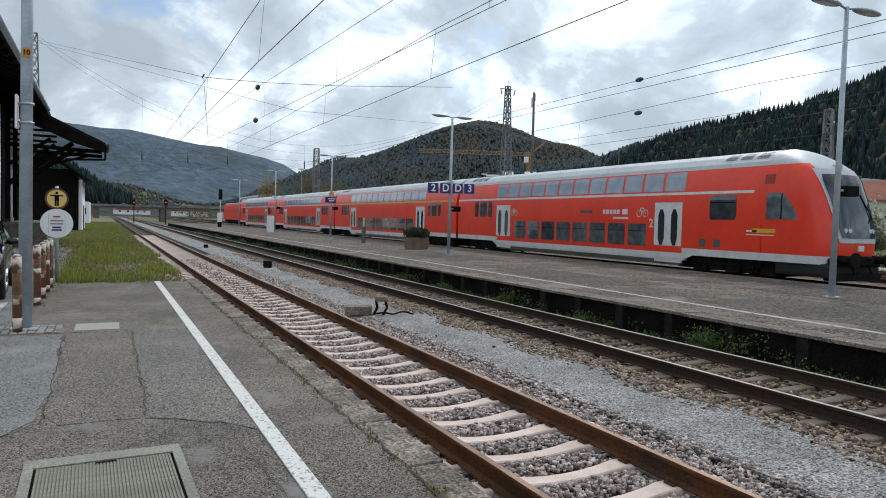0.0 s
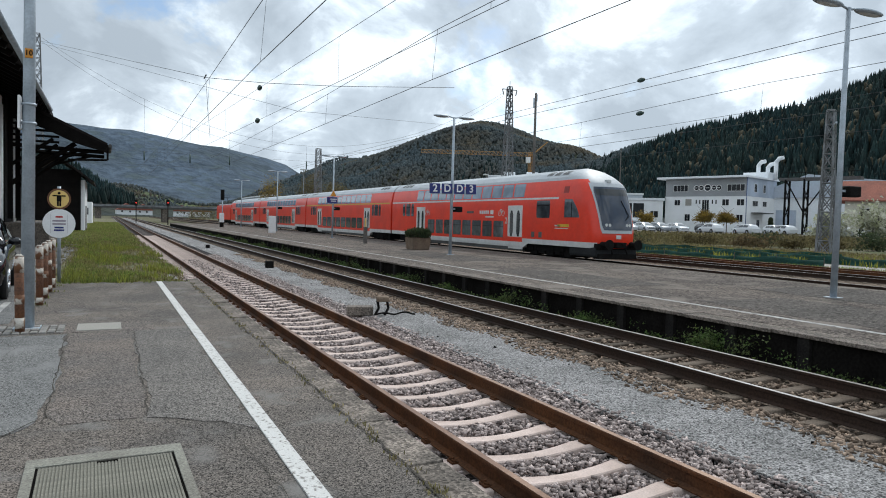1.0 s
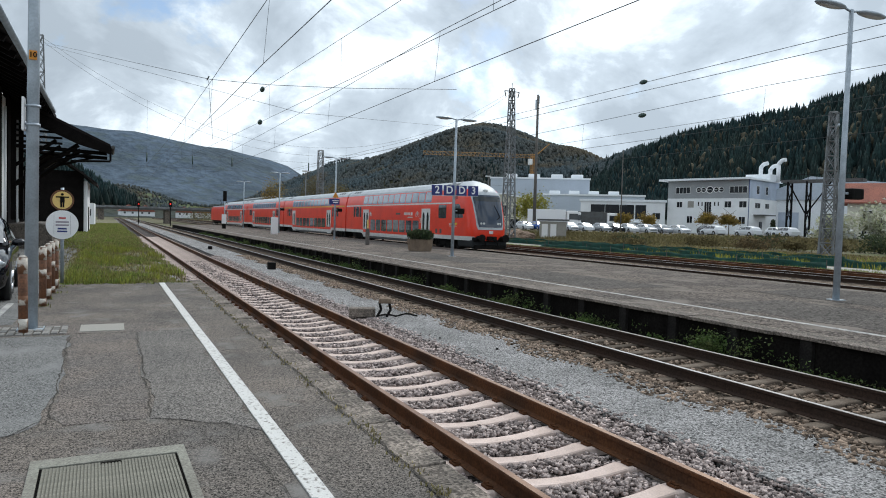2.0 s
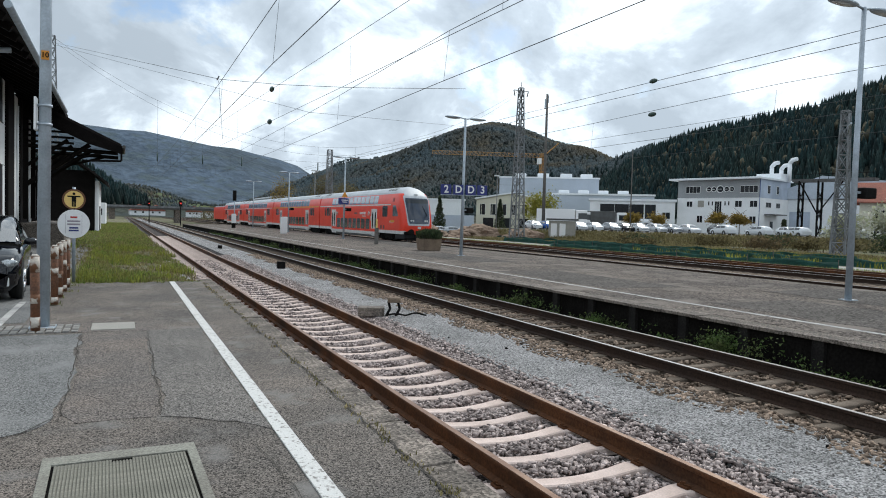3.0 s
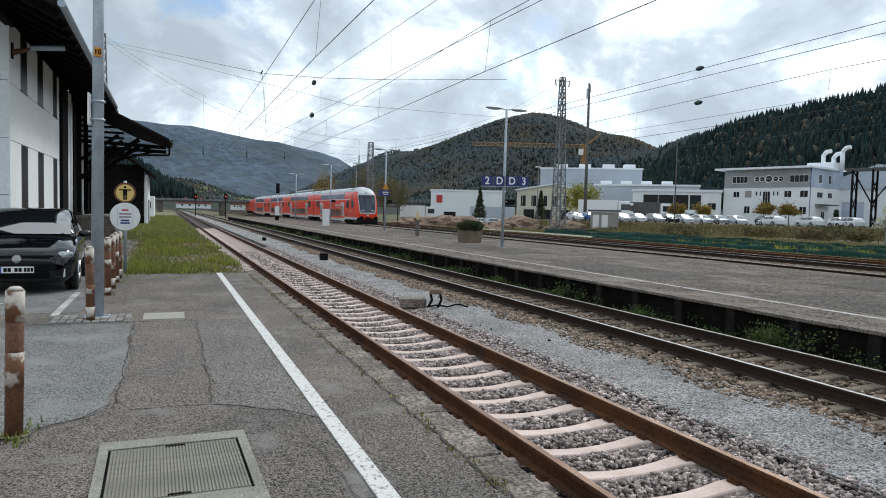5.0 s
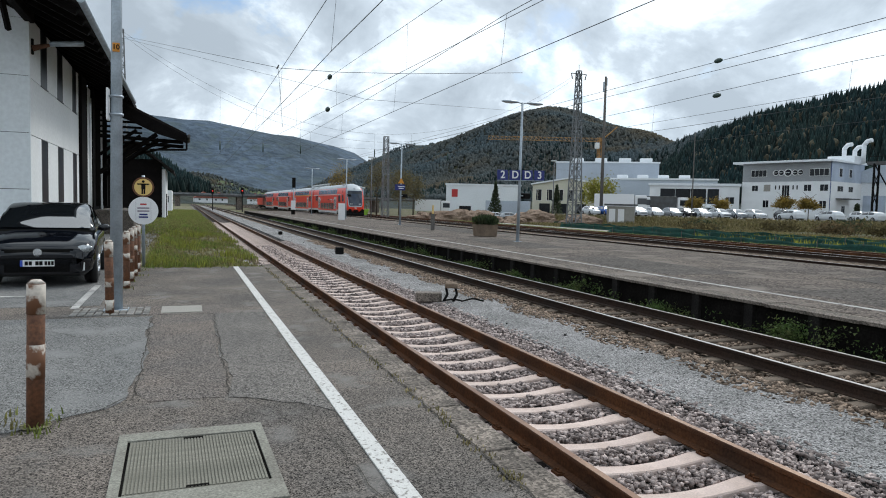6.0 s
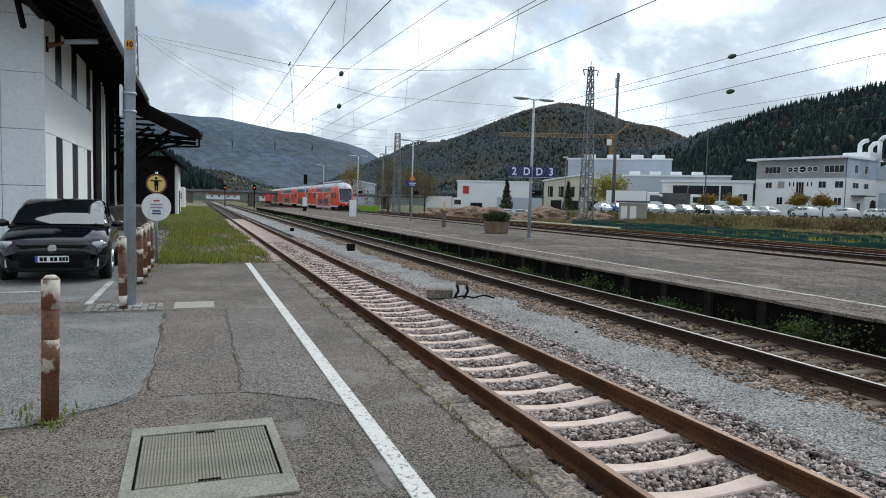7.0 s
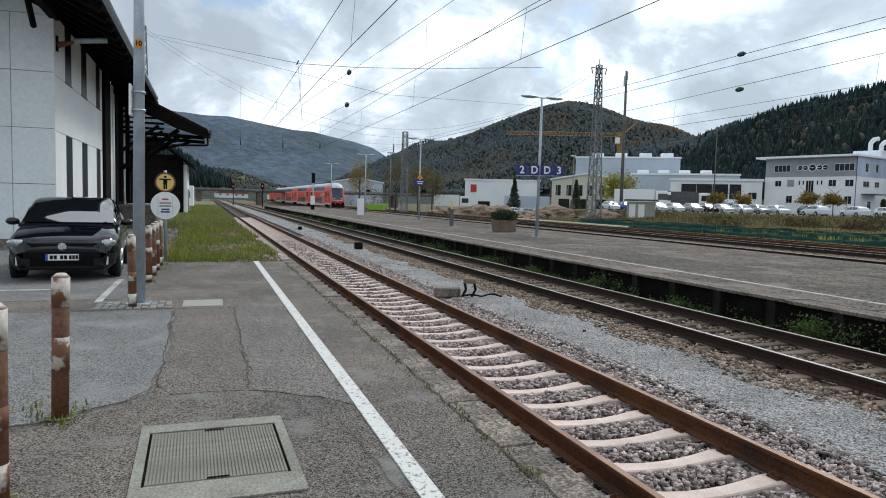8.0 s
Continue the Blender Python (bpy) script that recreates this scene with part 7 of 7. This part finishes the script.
truck(66.8, 107.5, -34, 7.0, WHITE, "white box truck in the works yard")
truck(57, 134, -27, 9.5, HALL_GREY, "grey trailer standing in the works yard", False, -0.78)
truck(48.5, 156, -20, 6, WHITE, "white truck beside the storage hall", True, -0.78)
truck(76, 117, -36, 6, SKIRT, "dark truck in the works yard")
truck(82, 113, -36, 6, SKIRT, "dark truck in the works yard")

# ---- yard ground: nets, heaps, scrub ----
YELLOW_GREEN = mat("yellow_green_paint", (0.22, 0.42, 0.03), 0.6, var=0.2, scale=1, fine=8, bump=0.1)
NET = mat("green_net", (0.018, 0.095, 0.075), 0.8, var=0.3, scale=1.5, fine=20, bump=0.4, dist=0.03, tint=(0.012, 0.06, 0.048))
structure("yard_track", boxed(35, 41, -20, 120, -0.78, -0.70), CONCRETE, "pale construction track across the yard")


skip = thing("skip_container", pose(26.3, 122, -0.78, 0, 0, -12), "yellow-green skip container on the yard ground", "container")
part("body", extrude_y(bmesh.new(), [(-1.6, 0.25), (1.6, 0.25), (2.0, 1.35), (-2.0, 1.35)], 0, 1.8), YELLOW_GREEN, skip)
part("rim", boxed(-2.06, 2.06, -0.05, 1.85, 1.35, 1.45, 0.02), YELLOW_GREEN, skip)
for x in (-1.2, 1.2):
    part("foot", boxed(x - 0.2, x + 0.2, 0.1, 1.7, 0, 0.25), BOGIE, skip)


def net_fence(x, y0, y1, h_, label, lean):
    f_ = thing("net_fence", pose(x, 0, -0.75), label, "fence", "net fences")
    n_ = int((y1 - y0) / 0.8)
    bm = bmesh.new()
    prev = None
    for i in range(n_ + 1):
        y = y0 + 0.8 * i
        h = h_ * (0.9 + 0.1 * math.cos(i * 1.57) + 0.25 * noise.noise((i * 0.21, x, 0)))
        col = [bm.verts.new((0.12 * math.sin(i * 0.9) + lean * q + 0.06 * math.sin(i * 2.3 + q * 4), y, h * q)) for q in (0, 0.35, 0.7, 1)]
        if prev:
            for k in range(3):
                bm.faces.new((prev[k], col[k], col[k + 1], prev[k + 1])).smooth = True
        prev = col
    bmesh.ops.solidify(bm, geom=bm.faces[:], thickness=0.02)
    part("net", bm, NET, f_)
    for i in range(0, n_, 4):
        bm = bmesh.new()
        tube(bm, (0.1, y0 + 0.8 * i, 0), (0.1, y0 + 0.8 * i, h_ + 0.15), 0.025, seg=5)
        part("stake", bm, TIMBER_GREY, f_)


net_fence(34.6, 26, 56, 0.6, "sagging dark green construction net", 0.15)
net_fence(42.5, 24, 78, 0.6, "green construction net along the yard track", 0.1)
net_fence(48.5, 34, 92, 0.5, "green construction net beside the scrub", -0.1)
structure("meadow_strip", boxed(31.2, 35, -30, 300, -0.79, -0.735), GRASS_GROUND, "rough grass beside the siding")


def heap(x, y, rx, ry, h_, label):
    bm = bmesh.new()
    bmesh.ops.create_icosphere(bm, subdivisions=4, radius=1)
    for v in bm.verts:
        n_ = noise.noise(v.co * 2.3 + Vector((x, y, 0))) * 0.35 + noise.noise(v.co * 7 + Vector((y, x, 0))) * 0.15
        r = 1 + n_
        v.co = Vector((v.co.x * rx * r, v.co.y * ry * r, max(-0.05, v.co.z) * h_ * r))
    o = part("earth_heap", bm, SPOIL)
    o.matrix_basis = pose(x, y, -0.8)
    tagged(o, label, "earth heap", "spoil heaps")


SPOIL = mat("spoil_earth", (0.26, 0.19, 0.14), 0.95, var=0.4, scale=0.6, fine=4, bump=1.0, dist=0.15, tint=(0.17, 0.12, 0.09))
for a in ((46.5, 93, 4.5, 3, 1.9), (52, 88, 3.6, 2.4, 1.5), (36, 98, 4.5, 3, 1.8), (40.5, 100, 4, 3, 1.7), (43.5, 92, 2.6, 2, 1.0), (33.5, 104, 3, 2.5, 1.3)):
    heap(*a, "heap of reddish brown spoil earth")

xs, ys = scatter(9000, 31.3, 35.5, -15, 110)
blades("grass", np.stack([xs, ys, np.full(len(xs), -0.75)], -1), 0.3, GRASS, "rough spring grass beside the siding", 5, 0.15, 0.03)
xs, ys = scatter(12000, 43, 62, 10, 110)
blades("dry_grass", np.stack([xs, ys, np.full(len(xs), -0.78)], -1), 0.35, DRY, "dry tall grass in the yard", 5, 0.3, 0.05)
xs, ys = scatter(350, 40, 52, 18, 50)
blades("bright_grass", np.stack([xs, ys, np.full(len(xs), -0.76)], -1), 0.5, YELLOW_GRASS, "yellow-green tall grass by the nets", 8, 0.2, 0.03)


def leafy(name, pts, size, material, label, category):
    """Small leaf clumps, each a few crossed triangles."""
    pts = np.asarray(pts)
    n_ = len(pts)
    d = rng.normal(0, 1, (n_, 3, 3))
    d /= np.linalg.norm(d, axis=-1, keepdims=True)
    v = (pts[:, None] + d * size * rng.uniform(0.5, 1.3, (n_, 1, 1))).reshape(-1, 3)
    f = np.arange(n_ * 3).reshape(-1, 3)
    return bulk(name, v, f, material, label, category)


wx, wy = rng.normal(7.17, 0.14, 1500), rng.uniform(4, 90, 1500)
wy = wy + 0.9 * np.sin(wy * 1.7)
wh_ = 0.05 + 0.13 * rng.uniform(0, 1, 1500) ** 3 + 0.12 * (np.sin(wy * 0.9) > 0.75)
wp = np.concatenate([np.stack([x + rng.normal(0, 0.09, 26), y + rng.normal(0, 0.12, 26), -0.72 + rng.uniform(0, 1, 26) * h * 1.7], -1) for x, y, h in zip(np.clip(wx, 6.85, 7.42), wy, wh_)])
leafy("weeds", wp, 0.035, WEED, "low green weeds along the sooty, shade-dark platform face", "weeds")


def broadleaf(name, x, y, h_, r, material, label, flat=1.0, n_=1500, trunk=0.35, z=-0.8, size=0.35):
    t_ = thing(name, pose(x, y, z), label, "tree" if "tree" in name else "bush", "trees")
    bm = bmesh.new()
    top = h_ * (0.75 if trunk > 0.1 else 0.5)
    tube(bm, (0, 0, 0), (0, 0, top), 0.16 * h_ / 8, 0.05, seg=8)
    for k in range(7):
        a = k * 2.4
        z0 = h_ * (trunk + 0.06 * k)
        tube(bm, (0, 0, z0), (r * 0.7 * math.cos(a), r * 0.7 * math.sin(a), z0 + h_ * 0.2 * flat), 0.07 * h_ / 8, 0.02, seg=5)
    part("trunk", bm, BARK, t_)
    clumps = []
    for k in range(16):
        a, q = rng.uniform(0, 6.28), rng.uniform(0.2, 0.8)
        clumps.append((r * q * math.cos(a), r * q * math.sin(a), h_ * (trunk + (1 - trunk) * (0.5 + rng.uniform(-0.38, 0.38) * flat))))
    c = np.array(clumps)[rng.integers(0, 16, n_)]
    pts = c + rng.normal(0, 1, (n_, 3)) * np.array([r * 0.24, r * 0.24, h_ * (1 - trunk) * 0.13 * flat])
    o = leafy("crown", pts, size, material, "", "tree")
    o.parent = t_
    for key in ("kind", "category"):
        del o[key]
    return t_


broadleaf("tree", 80, 126, 10, 3.6, LEAF_YELLOW, "yellow-green spring tree beside the works hall", n_=3200, size=0.3)
broadleaf("tree", 90, 87, 5.4, 1.6, LEAF_OCHRE, "clipped flat-topped tree with ochre leaves", 0.85, 2200, 0.6, size=0.22)
broadleaf("tree", 92.4, 84.0, 5.4, 1.6, LEAF_OCHRE, "clipped flat-topped tree with ochre leaves", 0.85, 2200, 0.6, size=0.22)
broadleaf("tree", 80, 96.5, 4.9, 1.5, LEAF_OCHRE, "clipped flat-topped tree with ochre leaves", 0.85, 1800, 0.55, size=0.22)
broadleaf("tree", 83.5, 94, 4.9, 1.5, LEAF_OCHRE, "clipped flat-topped tree with ochre leaves", 0.85, 1800, 0.55, size=0.22)
for x, y, h_ in ((36, 145, 11), (39.5, 139, 9.5), (42, 148, 10), (29, 150, 11), (46, 150, 9)):
    broadleaf("tree", x, y, h_, 3.0, LEAF_OCHRE if x < 30 else LEAF_BARE, "half-bare spring tree beside the siding", 1.0, 3200, size=0.17)
for x, y, h_ in ((74, 62, 1.9), (69, 68, 1.5), (62, 76, 1.4), (71, 55, 1.8), (78, 50, 2.2), (66, 57, 1.5), (84, 46, 2.6), (75, 42, 2.0), (59, 70, 1.2), (69, 49, 1.7), (55, 66, 1.1), (80, 66, 1.6)):
    broadleaf("bush", x, y, h_, 2.4, rng.choice([LEAF_BARE, SHRUB_, LEAF_DRY]), "rough scrub bush in the yard", 1.0, 1100, 0.05, size=0.22)
for x, y, h_ in ((92, 58, 6.5), (88, 62, 5)):
    broadleaf("tree", x, y, h_, 2.8, BLOSSOM, "tree in pale blossom near the house", 1.0, 1300, 0.25)


def conifer_tree(x, y, h_, label):
    t_ = thing("conifer", pose(x, y, -0.8), label, "tree", "trees")
    bm = bmesh.new()
    tube(bm, (0, 0, 0), (0, 0, h_ * 0.9), 0.16, 0.03)
    part("trunk", bm, BARK, t_)
    q = rng.uniform(0.08, 1, 1500)
    a = rng.uniform(0, 6.28, 1500)
    rr = h_ * 0.22 * (1 - q) * rng.uniform(0.3, 1.1, 1500) + 0.05
    o = leafy("crown", np.stack([rr * np.cos(a), rr * np.sin(a), q * h_], -1), 0.3, SHRUB_, "", "tree")
    o.parent = t_
    for key in ("kind", "category"):
        del o[key]


for x, y, h_ in ((56.5, 128, 7.5), (72.5, 131, 7.5), (92, 75, 4)):
    conifer_tree(x, y, h_, "young dark conifer in the yard")


# ---- woods on the hills ----
def woods(name, n_, az0, az1, r0, r1, h0, h1, material, label, kind, thin=0.0):
    az, rr = np.radians(rng.uniform(az0, az1, n_)), rng.uniform(r0, r1, n_)
    x, y = rr * np.sin(az), rr * np.cos(az)
    g = ground_height(x, y)
    patch = np.sin(x / 60 + 1.7 * np.sin(y / 90)) + np.sin(y / 47 + x / 120)
    ok = (g > 8) & (patch > -2 + thin)
    x, y, g = x[ok], y[ok], g[ok]
    m = len(x)
    h = rng.uniform(h0, h1, m)
    k = 5
    a = np.linspace(0, 2 * np.pi, k, endpoint=False)[None] + rng.uniform(0, 6, (m, 1))
    if kind == "cone":
        levels = [(0.0, 0.10), (0.2, 0.18), (0.5, 0.12), (0.78, 0.05)]
    else:
        levels = [(0.05, 0.16), (0.3, 0.36), (0.62, 0.34), (0.88, 0.18)]
    rings = []
    for z, w in levels:
        ww = h[:, None] * w * rng.uniform(0.7, 1.25, (m, k))
        rings.append(np.stack([x[:, None] + ww * np.cos(a), y[:, None] + ww * np.sin(a), g[:, None] + h[:, None] * (z + rng.uniform(-0.05, 0.05, (m, k)))], -1))
    tip = np.stack([x, y, g + h], -1)[:, None]
    v = np.concatenate(rings + [tip], 1)
    per = v.shape[1]
    f = []
    for lv in range(len(levels) - 1):
        for i in range(k):
            a0, a1 = lv * k + i, lv * k + (i + 1) % k
            f += [(a0, a1, a1 + k), (a0, a1 + k, a0 + k)]
    o = (len(levels) - 1) * k
    f += [(o + i, o + (i + 1) % k, per - 1) for i in range(k)]
    f = np.array(f)[None] + (np.arange(m) * per)[:, None, None]
    return bulk(name, v.reshape(-1, 3), f.reshape(-1, 3), material, label, "woods")


woods("conifer_woods", 17000, 36, 80, 420, 900, 8, 17, WOOD_DARK, "dense dark conifer woods on the hillside", "cone")
woods("leafless_woods", 2600, 36, 80, 420, 800, 6, 11, WOOD_BROWN, "scattered bare spring trees among the conifers", "round", 1.7)
woods("leafless_woods", 26000, 12, 42, 620, 1450, 4, 7.5, WOOD_HAZY, "bare grey-brown woods on the rounded hill, tinted with blue haze", "round")
woods("conifer_woods", 3600, 10, 40, 620, 1100, 7, 12, WOOD_DARK, "patches of dark conifers on the rounded hill", "cone", 1.5)
woods("conifer_woods", 2600, -14, 3.5, 620, 900, 8, 15, WOOD_DARK, "dark conifers on a low spur beyond the bridge", "cone", 0.9)
woods("leafless_woods", 7000, -14, 18, 900, 1800, 4, 7, WOOD_HAZY, "bare woods at the foot of the valley", "round", 1.2)
xs, ys = rng.uniform(-40, 60, 90), rng.uniform(210, 420, 90)
keep = (np.abs(xs - 8) > 16)
for_pts = np.stack([xs, ys], -1)[keep]
pts = np.concatenate([np.concatenate([p + rng.normal(0, 1.3, (320, 2)), rng.uniform(-0.8, 5.0, (320, 1))], 1) for p in for_pts])
leafy("lineside_trees", pts, 0.26, LEAF_BARE, "half-bare trees and scrub far along the line", "trees")


def motions():
    rows = ((0, 0), (0.5, 5.95), (1, 11.9), (1.5, 18.05), (2, 24.4), (3, 37.6), (4, 51.4), (5, 65.5), (6, 79.8), (7, 94.2), (8, 108.4))
    walk(train, [(t, pose(19.2, d, TZ)) for t, d in rows])


motions()
